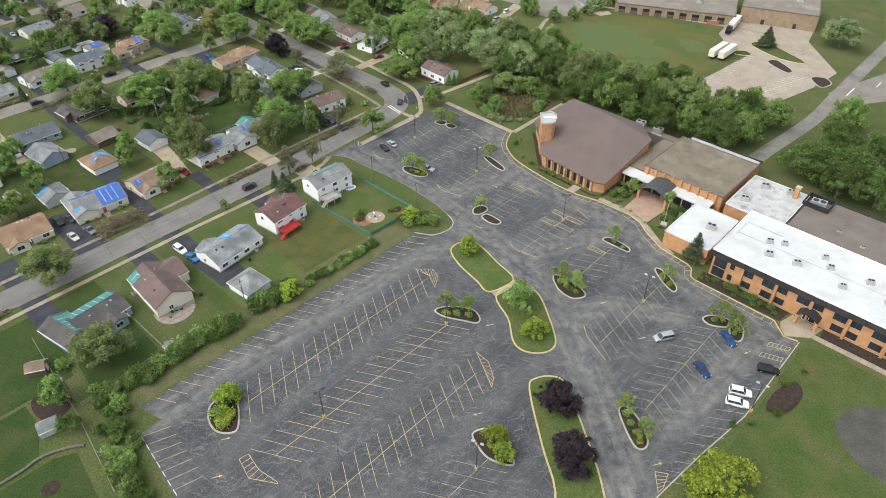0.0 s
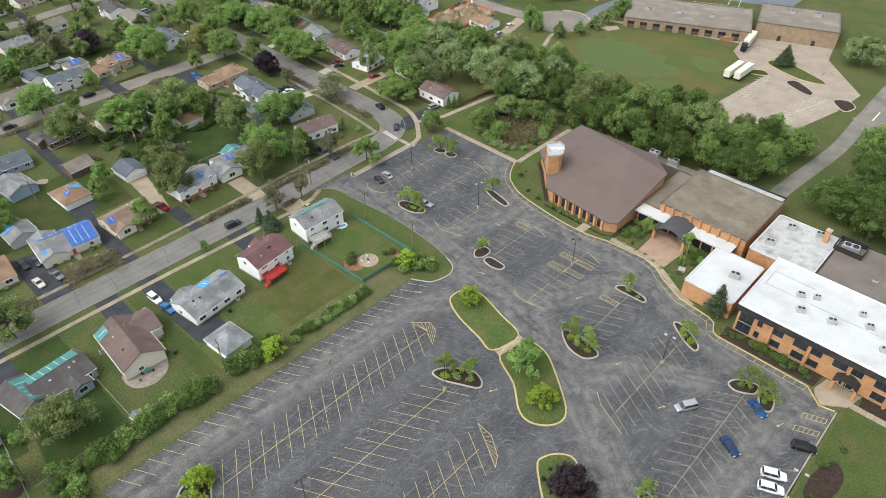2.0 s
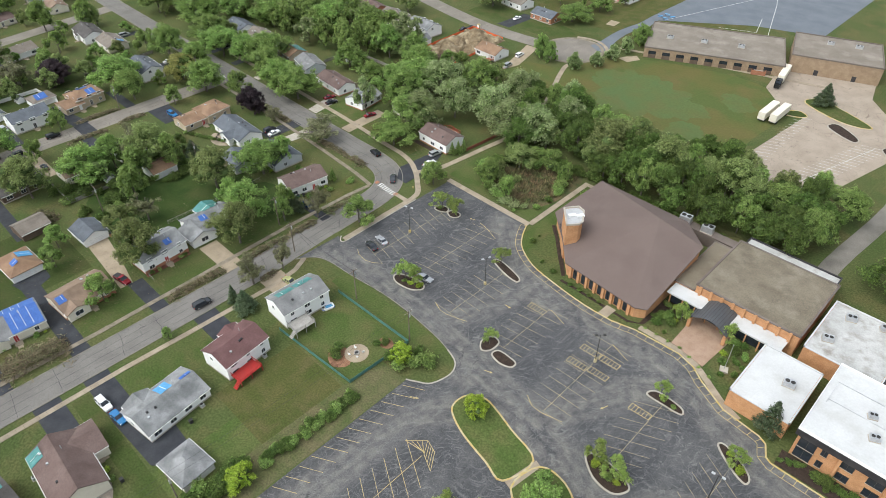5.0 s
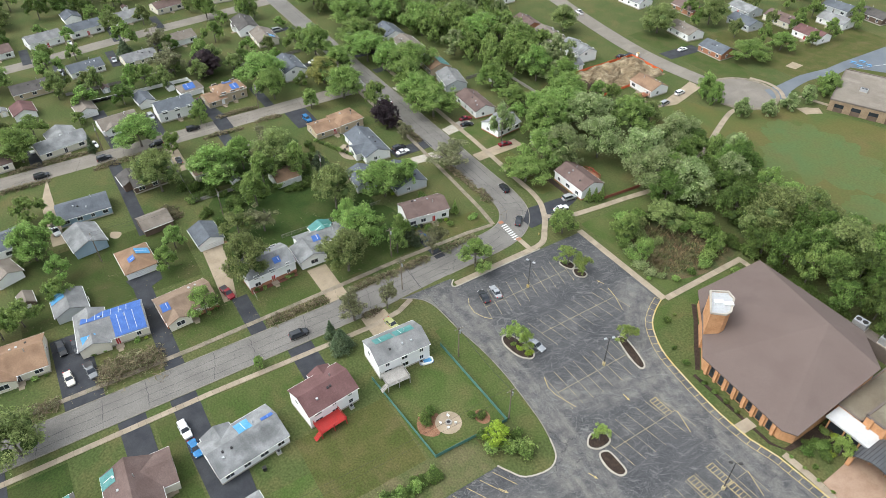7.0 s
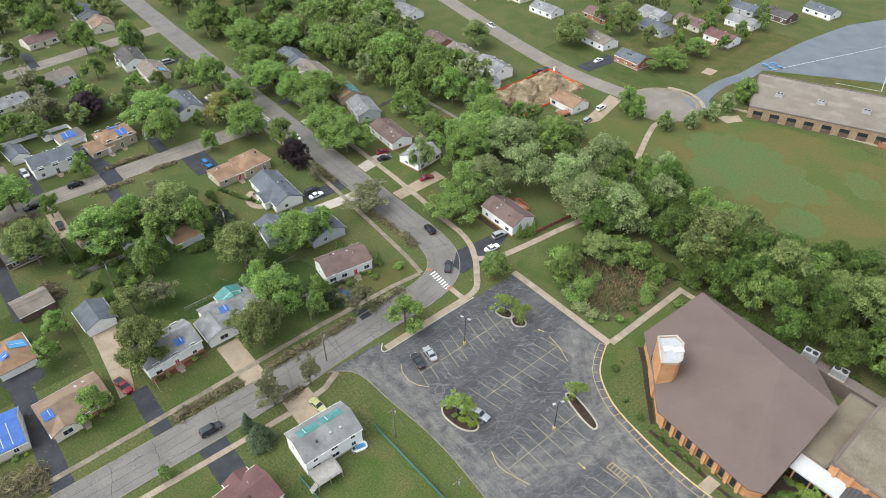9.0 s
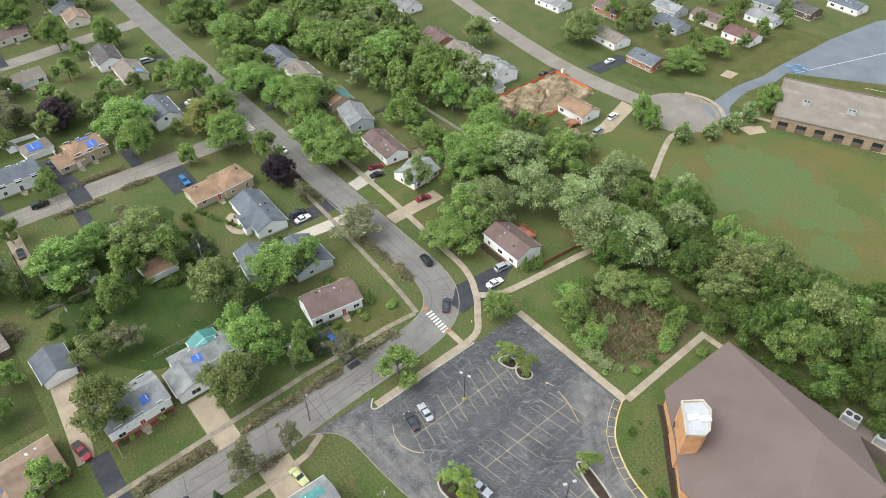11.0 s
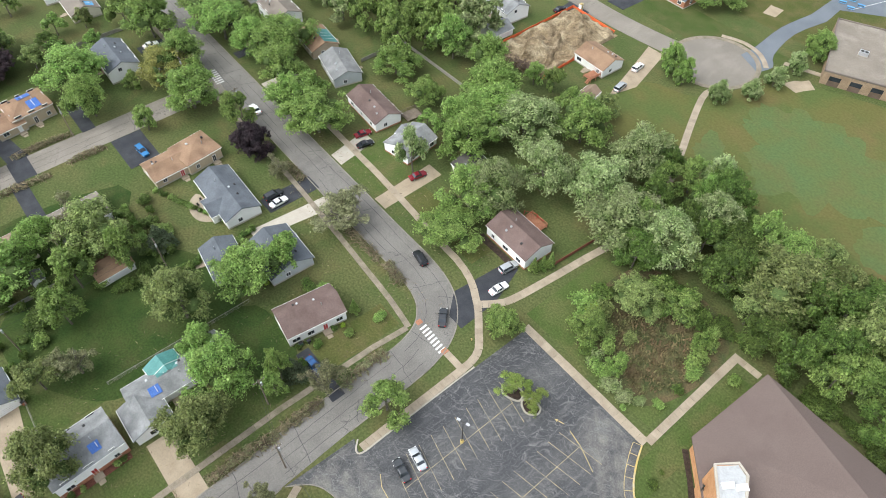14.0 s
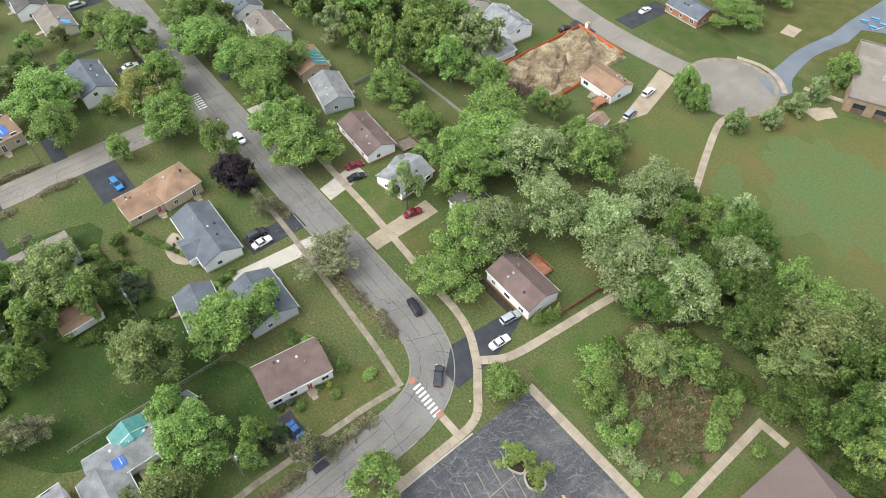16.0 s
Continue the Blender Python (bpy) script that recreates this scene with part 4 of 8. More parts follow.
def tarp(parent, L, W, h, rise, side, u0, u1, v0, v1, material, label, x=0.0, y=0.0, turn=0.0):
    """A sheet pinned on one slope: u along the ridge, v from the ridge (0) to the eave (1)."""
    pts, n = [], 6
    for i in range(n + 1):
        for j in range(3):
            u, v = u0 + (u1 - u0) * i / n, v0 + (v1 - v0) * j / 2
            yy = side * v * (W / 2 + 0.35)
            pts.append((u + random.uniform(-0.08, 0.08), yy, h + rise * (1 - v * (W / 2 + 0.35) / (W / 2)) + 0.14 + random.uniform(0, 0.05)))
    faces = [(i * 3 + j, (i + 1) * 3 + j, (i + 1) * 3 + j + 1, i * 3 + j + 1) for i in range(n) for j in range(2)]
    m = Mesh().add(pts + [(a, b, c - 0.1) for a, b, c in pts], faces + [tuple(k + len(pts) for k in f[::-1]) for f in faces])
    sheet = part("tarp", m.moved(x, y, turn), material, parent, label)
    bat = Mesh()
    for i in range(1, max(2, int((u1 - u0) / 1.8))):
        u = u0 + 1.8 * i - 0.4
        za, zb = (h + rise * (1 - v * (W / 2 + 0.35) / (W / 2)) + 0.24 for v in (v0 + 0.05, v1 - 0.1))
        ya, yb = side * (v0 + 0.05) * (W / 2 + 0.35), side * (v1 - 0.1) * (W / 2 + 0.35)
        bat.add([(u, ya, za), (u + 0.14, ya, za), (u + 0.14, yb, zb), (u, yb, zb)], [(0, 1, 2, 3), (3, 2, 1, 0)])
    if bat.f:
        part("batten", bat.moved(x, y, turn), WHITE, sheet)


HOUSE_WORDS = {"brown": "brown", "maroon": "reddish-brown", "tan": "tan", "orange": "orange-brown", "grey": "grey", "pale": "pale grey", "slate": "slate-blue", "dark": "dark brown", "taupe": "taupe"}


PLOTS, FRONTS = [], []


def house(x, y, turn, L, W, h, roof, wall, front=1, rise=None, hip=False, wings=(), tarps=(), words="", chimney=None, win=3, brick=False, door=True):
    """A small detached house. front: +1 or -1, the long side that faces the street."""
    rise = rise or W * 0.21
    PLOTS.append((x, y, L * 0.55))
    FRONTS.append((x, y, turn, L, W, front))
    wname = wall.name.replace("_", " ")
    ob = thing("house", x, y, turn, words or f"{'two-storey ' if h > 4 else 'single-storey '}house, {wname}, {HOUSE_WORDS[roof]} shingle roof", "house", "houses of the neighbourhood")
    gable(ob, 0, 0, 0, L, W, h, rise, wall, ROOFS[roof], hip=hip)
    part("plinth", Mesh().box(0, 0, 0, L + 0.06, W + 0.06, 0.45), RED_BRICK if brick else PALE_CONC, ob)
    if brick:
        part("brick_skirt", Mesh().box(0, front * (W / 2 + 0.03), 0, L, 0.1, 1.1), RED_BRICK, ob, "red brick skirting wall")
    levels = (1.0,) if h < 4 else (0.9, 3.3)
    for side in (-1, 1):
        for lv in levels:
            for i in range(win):
                u = -L / 2 + L * (i + 0.5) / win
                if side == front and door and lv == levels[0] and i == win // 2:
                    opening(ob, u, side * W / 2, 90 * side, 0.15, 1.0, 2.05, "door", random.choice((WHITE, DARK, RED_PAINT)))
                    part("step", Mesh().box(u, side * (W / 2 + 0.8), 0, 1.8, 1.5, 0.3).box(u, side * (W / 2 + 1.9), 0, 1.2, 1.2, 0.12), CONCRETE, ob)
                else:
                    opening(ob, u, side * W / 2, 90 * side, lv, random.choice((1.0, 1.5, 1.8)), 1.15)
    for e in (-1, 1):
        opening(ob, e * L / 2, W * 0.12, 0 if e > 0 else 180, levels[-1], 1.1, 1.1)
    vents(ob, [(random.uniform(-L * 0.35, L * 0.35), -front * random.uniform(0.8, W * 0.3)) for _ in range(3)], L, W, h, rise)
    part("vent_pipe", Mesh().tube((L * 0.2, front * 1.0, h + rise * 0.5), (L * 0.2, front * 1.0, h + rise + 0.5), 0.09, 0.09), METAL, ob)
    if chimney:
        part("chimney", Mesh().box(chimney, 0.3, h, 0.8, 0.7, rise + 0.9).box(chimney, 0.3, h + rise + 0.9, 0.9, 0.8, 0.12), RED_BRICK, ob, "short red brick chimney")
    for wx, wy, wt, wl, ww, wh in wings:
        gable(ob, wx, wy, wt, wl, ww, wh, ww * 0.2, wall, ROOFS[roof], over=0.4)
        c, s = math.cos(radians(wt)), math.sin(radians(wt))
        opening(ob, wx + c * wl / 2, wy + s * wl / 2, wt, 0.9, min(2.0, ww * 0.4), 1.3)
    for tp in tarps:
        tarp(ob, L, W, h, rise, *tp)
    return ob


def garage(x, y, turn, L, W, roof, wall, h=2.5, hip=False, faces=0, tarps=()):
    """faces: the way its door looks, degrees from the garage's own x."""
    ob = thing("garage", x, y, turn, f"detached garage, {wall.name.replace('_', ' ')}, {HOUSE_WORDS[roof]} shingle roof", "garage", "garages")
    rise = W * 0.22
    PLOTS.append((x, y, L * 0.55))
    gable(ob, 0, 0, 0, L, W, h, rise, wall, ROOFS[roof], over=0.35, hip=hip)
    d = L / 2 if faces in (0, 180) else W / 2
    c, s = math.cos(radians(faces)), math.sin(radians(faces))
    door = part("garage_door", Mesh().box(d, 0, 0.05, 0.12, min(4.6, (W if faces in (0, 180) else L) - 1.2), 2.1).moved(0, 0, faces), WHITE, ob)
    rails = Mesh()
    for z in (0.55, 1.05, 1.55):
        rails.box(d + 0.05, 0, z, 0.05, 4.2 if min(L, W) > 5.6 else 2.6, 0.03)
    part("panel_joint", rails.moved(0, 0, faces), GREY_WOOD, door)
    opening(ob, 0.5, W / 2 if faces in (0, 180) else L / 2, 90, 1.1, 0.9, 0.8)
    for tp in tarps:
        tarp(ob, L, W, h, rise, *tp)
    return ob


BT, LT, TT = BLUE_TARP, LIGHT_TARP, TEAL_TARP
# between the street and the car park
h1 = house(-144.2, 24.2, 97, 12.5, 9.2, 2.8, "dark", BLUE_SIDE, 1, wings=((-7.6, 1.2, 95, 10.4, 7.0, 2.6), (1.5, -5.0, -90, 4.5, 4.6, 2.5)), tarps=((1, -5.6, 5.6, 0.0, 0.95, TT, "teal tarp pinned with white battens"),), words="low blue-grey house, dark roof half covered by teal tarp")
tarp(h1, 10.4, 7.0, 2.6, 1.4, -1, -4.6, 4.4, 0.0, 0.95, TT, "teal tarp pinned with white battens", -7.6, 1.2, 95)
house(-141.6, 39.8, 178, 16.0, 9.6, 3.4, "brown", CREAM, -1, rise=2.6, wings=((4.2, -3.4, -90, 9.0, 8.2, 3.2),), tarps=((1, 4.6, 7.8, 0.45, 1.0, TT, "teal tarp over the roof corner"),), words="large beige house, brown shingle roof with a teal tarp corner")
house(-143.6, 61.6, 98, 15.2, 9.8, 2.8, "pale", WHITE, 1, wings=((-3.6, 3.4, 90, 5.0, 5.6, 2.8),), tarps=((1, -0.4, 2.6, 0.05, 0.75, LT, "light blue tarp"), (1, 4.6, 7.2, 0.0, 0.22, BT, "blue tarp along the ridge")), words="white ranch house, weathered grey roof with blue tarps", win=4)
garage(-126.7, 56.9, 6, 8.2, 7.0, "pale", WHITE, hip=True, faces=180)
house(-145.4, 80.4, 97, 12.0, 8.6, 4.6, "maroon", WHITE, 1, words="white raised house, reddish-brown roof and red deck", wings=((2.0, 3.2, 90, 5.0, 4.6, 4.2),))
house(-148.4, 100.2, 88, 13.0, 8.2, 5.0, "grey", WHITE, 1, tarps=((1, -5.0, -0.4, 0.05, 0.6, TT, "teal tarp along the ridge"), (1, 0.1, 5.0, 0.05, 0.6, TT, "teal tarp along the ridge")), words="white raised house, mottled grey roof with teal tarp")
# across the street
house(-193.0, 24.4, 87, 12.6, 11.0, 2.7, "orange", CREAM, -1, wings=((-3.0, -4.4, -90, 5.0, 5.0, 2.6),))
house(-192.6, 46.0, 86, 14.4, 10.2, 2.9, "grey", CREAM, -1, rise=2.3, wings=((-5.0, 0.4, 90, 13.0, 6.5, 2.8),), words="cream house, roof largely covered by bright blue tarps",
      tarps=((1, -6.8, 7.0, 0.0, 0.98, BT, "bright blue tarp with white battens"), (-1, -0.2, 7.0, 0.0, 0.98, BT, "bright blue tarp with white battens"), (-1, -7.4, -4.2, 0.55, 1.0, LT, "light blue tarp")))
garage(-206.7, 37.9, 2, 8.8, 7.4, "grey", GREY_SIDE, faces=270, tarps=((-1, -3.6, -0.6, 0.1, 0.95, LT, "light blue tarp"),))
house(-191.6, 63.0, 95, 13.2, 9.6, 2.7, "tan", CREAM, -1, wings=((-3.6, -4.0, -90, 4.4, 5.4, 2.6),), tarps=((-1, -6.2, -4.0, 0.1, 0.5, BT, "blue tarp patch"),), brick=True)
garage(-215.4, 56.2, 4, 10.4, 8.0, "orange", WHITE, faces=0, hip=True, tarps=((1, -2.2, 0.6, 0.1, 0.9, LT, "light blue tarp"), (-1, 0.4, 2.6, 0.1, 0.5, BT, "blue tarp patch")))
house(-193.2, 85.0, 94, 13.2, 9.0, 4.2, "pale", WHITE, -1, tarps=((-1, 1.4, 3.4, 0.35, 0.7, BT, "blue tarp patch"), (1, -4.6, -2.6, 0.4, 0.8, LT, "light blue tarp patch")), brick=True)
garage(-215.9, 75.6, 3, 8.8, 7.0, "slate", WHITE, faces=0)
c6 = house(-197.0, 103.2, 90, 15.0, 6.4, 3.0, "pale", WHITE, -1, wings=((-6.0, -4.2, -90, 7.6, 7.4, 2.8), (1.2, 2.8, 95, 4.4, 6.0, 3.2)), tarps=((1, -1.0, 3.4, 0.1, 1.0, TT, "teal tarp"), (-1, -3.6, -1.4, 0.2, 0.7, BT, "blue tarp patch")), words="white house with a pale grey roof and teal tarp")
for side in (-1, 1):
    tarp(c6, 4.4, 6.0, 3.2, 1.2, side, -2.3, 2.3, 0.0, 1.0, TT, "teal tarp", 1.2, 2.8, 95)
house(-192.5, 133.9, 82, 13.2, 8.0, 3.7, "brown", WHITE, -1, win=4, words="white bungalow with a brown shingle roof")
# along the cross street
house(-211.4, 137.6, 178, 12.6, 10.4, 2.8, "slate", GREY_SIDE, 1)
house(-217.9, 126.9, 172, 10.4, 7.6, 2.7, "slate", GREY_SIDE, 1, win=2)
house(-235.4, 137.2, 178, 17.6, 8.8, 3.0, "slate", WHITE, 1, wings=((-2.0, 4.0, 90, 4.6, 6.0, 2.9),))
house(-254.6, 138.2, 97, 9.6, 9.0, 3.6, "orange", TAN_SIDE, -1, rise=1.2, hip=True, win=2)
house(-254.6, 129.8, 92, 9.4, 8.2, 2.7, "orange", TAN_SIDE, -1, rise=1.3, win=2)
house(-299.6, 110.0, 96, 11.0, 9.0, 4.0, "orange", TAN_SIDE, -1, rise=1.4, hip=True, tarps=((-1, 0.2, 3.2, 0.2, 0.8, BT, "blue tarp patch"), (1, -1, 2.6, 0.2, 0.8, BT, "blue tarp patch")))
house(-297.6, 103.6, 96, 7.4, 8.0, 2.7, "orange", TAN_SIDE, -1, rise=1.3, win=2)
garage(-311.4, 98.0, 96, 8.4, 7.0, "taupe", WHITE, faces=0, hip=True, tarps=((-1, -2.6, 1.6, 0.1, 0.8, BT, "blue tarp"),))
house(-296.6, 88.4, 92, 13.4, 9.2, 4.4, "slate", WHITE, -1)
garage(-311.2, 80.6, 6, 8.6, 5.6, "slate", WHITE, faces=180)
house(-363.1, 107.8, 100, 13.4, 9.0, 3.0, "taupe", WHITE, -1)
house(-360.8, 138.0, 176, 15.6, 9.0, 3.6, "dark", WHITE, 1, wings=((2.0, 3.6, 90, 4.0, 5.0, 3.0),))
house(-344.0, 141.0, 178, 14.0, 9.0, 2.8, "taupe", CREAM, 1, tarps=((-1, -6, -3.4, 0.2, 0.7, LT, "light blue tarp patch"),))
house(-306.0, 138.0, 178, 15.0, 9.0, 4.2, "slate", WHITE, 1)
house(-428.5, 140.2, 178, 15.0, 10.0, 3.0, "slate", GREY_SIDE, 1)
house(-408.6, 141.3, 176, 12.0, 9.0, 3.0, "tan", CREAM, 1)
house(-240.2, 185.2, 175, 15.4, 8.0, 3.2, "brown", WHITE, -1, brick=True)
house(-222.2, 184.2, 98, 11.0, 8.6, 3.0, "pale", WHITE, 1, wings=((2.0, 2.6, 90, 4.6, 5.0, 2.9),), brick=True)
house(-179.6, 183.4, 178, 13.4, 8.4, 3.7, "brown", WHITE, -1, brick=True)
house(-202.6, 190.6, 176, 11.0, 8.0, 3.0, "dark", CREAM, -1)
house(-261.5, 188.4, 166, 13.0, 8.4, 3.2, "grey", GREY_SIDE, -1)
house(-277.5, 190.6, 172, 12.0, 8.6, 3.0, "orange", TAN_SIDE, -1, tarps=((-1, -5.4, 2.5, 0.0, 0.95, TT, "teal tarp"),))
house(-298.1, 189.6, 176, 13.4, 9.0, 4.4, "taupe", WHITE, -1)
house(-318.0, 191.0, 176, 13.4, 9.0, 3.2, "slate", WHITE, -1)
# near the turning circle
house(-215.9, 251.6, 178, 11.6, 8.8, 3.0, "orange", WHITE, 1)
garage(-247.3, 238.5, 87, 8.0, 6.4, "pale", WHITE, faces=90)
house(-255.4, 249.2, 176, 14.0, 9.0, 4.2, "pale", WHITE, 1)
house(-273.5, 247.8, 172, 13.4, 9.6, 4.2, "taupe", CREAM, 1)
house(-292.0, 250.0, 172, 13.4, 9.6, 3.2, "brown", RED_BRICK, 1)
house(-246.6, 306.3, 173, 14.0, 9.0, 3.2, "taupe", WHITE, -1)
house(-224.7, 301.7, 178, 12.6, 9.0, 3.0, "slate", RED_BRICK, -1)
for i, (hx, hy, hr, hw) in enumerate(((-239, 338, "slate", GREY_SIDE), (-232, 356, "brown", CREAM), (-217, 375, "grey", WHITE), (-211, 397, "dark", BROWN_SIDE), (-213, 351, "maroon", WHITE), (-288, 316, "pale", WHITE), (-250, 352, "pale", GREY_SIDE),
                                      (-266, 330, "brown", RED_BRICK), (-226, 392, "slate", GREY_SIDE), (-200, 418, "slate", WHITE), (-312, 320, "taupe", CREAM), (-330, 262, "grey", WHITE), (-330, 306, "brown", WHITE), (-352, 268, "slate", GREY_SIDE))):
    house(hx, hy, 174 + 3 * (i % 3), 13.5 + i % 2, 9, 3.0, hr, hw, -1 if i % 2 else 1)
# the street farther off
house(-292.7, 48.6, 100, 16.0, 8.8, 2.8, "pale", CREAM, -1, wings=((2.0, 5.0, 90, 8.0, 9.0, 2.8),))
house(-298.0, 68.4, 97, 13.0, 9.0, 2.8, "taupe", WHITE, -1, wings=((-3.0, -3.6, -90, 4.0, 5.4, 2.7),))
garage(-314.7, 60.2, 6, 7.6, 6.6, "taupe", WHITE, faces=0)
house(-248.4, 48.4, 89, 14.2, 9.2, 2.8, "slate", BLUE_SIDE, 1, win=4)
garage(-232.4, 46.1, 8, 10.8, 8.6, "pale", BLUE_SIDE, faces=180, h=2.7)
house(-255.0, 69.5, 96, 12.6, 8.4, 2.8, "dark", BROWN_SIDE, 1, wings=((-5.2, 2.6, 90, 7.0, 6.6, 2.6),))
garage(-230.6, 64.8, 96, 8.2, 7.2, "taupe", BROWN_SIDE, faces=90)
garage(-233.0, 106.2, 94, 8.2, 7.4, "orange", WHITE, faces=90, h=2.6)
house(-251.0, 88.0, 92, 13.0, 8.6, 2.8, "tan", CREAM, 1)
house(-251.5, 106.0, 92, 13.0, 8.6, 2.8, "taupe", WHITE, 1)
house(-344.5, 45.5, 96, 14.4, 9.2, 2.8, "dark", TAN_SIDE, 1)
garage(-326.1, 40.5, 5, 9.0, 7.4, "maroon", WHITE, faces=0)
house(-353.4, 66.8, 98, 13.4, 8.8, 2.8, "slate", WHITE, 1)
house(-352.0, 88.0, 98, 13.4, 8.8, 2.8, "grey", CREAM, 1)
house(-393.5, 56.3, 102, 14.4, 9.2, 3.6, "grey", WHITE, -1)
house(-397.9, 74.0, 102, 14.4, 9.2, 3.6, "slate", WHITE, -1)
garage(-418.0, 71.3, 5, 9.8, 7.4, "slate", WHITE, faces=0)
house(-403.0, 93.4, 102, 13.4, 9.2, 3.0, "grey", WHITE, -1)
house(-408.0, 114.0, 102, 13.4, 9.2, 3.0, "brown", CREAM, -1)
house(-389.0, 36.0, 100, 13.4, 9.2, 3.0, "brown", WHITE, -1)
house(-342.0, 24.0, 96, 13.4, 9.2, 3.0, "grey", WHITE, 1)
house(-290.5, 26.0, 96, 13.4, 9.2, 3.0, "brown", CREAM, -1)
house(-242.0, 26.5, 98, 13.4, 9.2, 3.2, "slate", WHITE, 1)
garage(-228.8, 25.0, 20, 7.6, 6.6, "taupe", WHITE, faces=180)


def shed(x, y, turn, L, W, roof, wall, label):
    ob = thing("garden_shed", x, y, turn, label, "shed", "sheds")
    gable(ob, 0, 0, 0, L, W, 1.9, W * 0.3, wall, ROOFS[roof], over=0.15)
    part("door", Mesh().box(L / 2 + 0.02, 0, 0.05, 0.06, 1.2, 1.7), TRIM, ob)


shed(-138.3, 7.0, 60, 4.2, 3.1, "tan", BROWN_SIDE, "weathered brown garden shed with a tan roof")
shed(-119.7, 2.4, 78, 3.9, 3.2, "pale", GREY_SIDE, "grey garden shed with a pale roof")
shed(-214.6, 28.8, 5, 5.0, 3.6, "taupe", BROWN_SIDE, "small brown garden shed with a taupe roof")
shed(-121.6, 31.5, 10, 2.6, 2.0, "grey", GREY_SIDE, "small grey plastic garden shed by the hedge")
shed(-206.6, 237.0, 98, 6.0, 4.4, "tan", CREAM, "cream garden shed with a tan roof behind a house")
shed(-200.5, 115.5, 20, 2.8, 2.2, "pale", GREY_SIDE, "small grey garden shed under a tree")


# ---- church ----
church = thing("church", -103, 176, 0, "brick church under a large faceted mauve-brown shingle roof", "church")
EAVES = [(-123.2, 173.2, 4.6), (-114.4, 164.6, 4.8), (-107.6, 157.0, 4.4), (-85.6, 155.6, 4.0), (-83.0, 157.2, 4.0), (-82.9, 183.0, 8.6), (-91.8, 191.6, 7.6), (-121.6, 194.4, 6.0)]
APEX = (-96.0, 182.8, 11.2)
loc = [(x + 103, y - 176, z) for x, y, z in EAVES]
top = (APEX[0] + 103, APEX[1] - 176, APEX[2])
n = len(loc)
m = Mesh().add(loc + [top] + [(x, y, z - 0.3) for x, y, z in loc], [(i, (i + 1) % n, n) for i in range(n)] + [(n + 1 + i, n + 1 + (i + 1) % n, (i + 1) % n, i) for i in range(n)] + [tuple(range(n + 1, 2 * n + 1))[::-1]])
part("roof", m, CHURCH_ROOF, church, "mauve-brown shingles")
inset = [(x * 0.965 + 0.2, y * 0.965 + 0.1, z) for x, y, z in loc]
part("wall", Mesh().add([(x, y, 0) for x, y, z in inset] + [(x, y, z - 0.1) for x, y, z in inset], [(i, (i + 1) % n, n + (i + 1) % n, n + i) for i in range(n)]), BRICK, church, "orange brick")
# brick fins, windows between them on the front
a, b = Vector(inset[2][:2]), Vector(inset[3][:2])
d = (b - a).normalized()
t_front = math.degrees(math.atan2(-d.x, d.y))
for i in range(8):
    p = a + (b - a) * ((i + 0.5) / 8)
    part("brick_pier", Mesh().box(0.25, 0, 0, 0.6, 0.7, 4.0).moved(p.x, p.y, t_front), BRICK, church)
    if i < 7:
        q = a + (b - a) * ((i + 1) / 8)
        w = part("window", Mesh().box(0.05, -0.5, 0.3, 0.12, 0.12, 3.0).box(0.05, 0.5, 0.3, 0.12, 0.12, 3.0).moved(q.x, q.y, t_front), DARK, church)
        part("pane", Mesh().box(0.02, 0, 0.3, 0.08, 0.9, 3.0).moved(q.x, q.y, t_front), GLASS, w)
tower = [(-117.6, 168.1), (-114.8, 171.8), (-112.4, 171.0), (-109.6, 166.4), (-109.6, 164.6), (-112.0, 161.8)]
tl = [(-113.2 + (x + 113.2) * 0.9 + 103, 167.2 + (y - 167.2) * 0.9 - 176) for x, y in tower]
tw = part("tower", Mesh().prism(tl, 0, 11.6), BRICK, church, "orange brick tower")
tc = (sum(p[0] for p in tl) / 6, sum(p[1] for p in tl) / 6)
part("coping", band(Mesh(), tl, 0.45, 11.5, 12.0, True), PALE_CONC, tw)
part("skylight", Mesh().box(tc[0] - 0.8, tc[1] - 0.6, 11.6, 2.2, 1.2, 0.5, 55).box(tc[0] + 0.8, tc[1] + 0.8, 11.6, 2.2, 1.2, 0.5, 55), LAMP_CLEAR, tw)
part("tower_roof", Mesh().prism([(tc[0] + (x - tc[0]) * 0.93, tc[1] + (y - tc[1]) * 0.93) for x, y in tl], 11.0, 11.65), TOWER_ROOF, tw)
part("cross_emblem", Mesh().box(0, 0, 6.2, 0.1, 0.25, 2.2).box(0, 0, 7.4, 0.1, 1.2, 0.25).moved(-13.1, -10.4, 222), DARK_METAL, church)
setting("church_bed", Mesh().prism([(-122.4, 173.2), (-113.8, 164.6), (-107.2, 157.2), (-107.9, 156.4), (-114.8, 163.7), (-119, 168.4), (-123.3, 172.4)], 0, 0.1), MULCH, "dark mulch bed along the church wall", "flower bed")
setting("church_walk", Mesh().prism([(-92.8, 155.4), (-90.2, 155.4), (-90.4, 151.7), (-93, 151.7)], -0.1, 0.15), CONCRETE, "concrete walk to the church door", "path")
setting("church_bed_front", Mesh().prism([(-107, 155.4), (-86, 154.6), (-83.6, 155.6), (-83.4, 168), (-76, 168), (-76, 164.6), (-81.6, 164), (-82.6, 156), (-86, 153.9), (-107, 154.6)], 0, 0.1), MULCH, "dark mulch bed before the church", "flower bed")


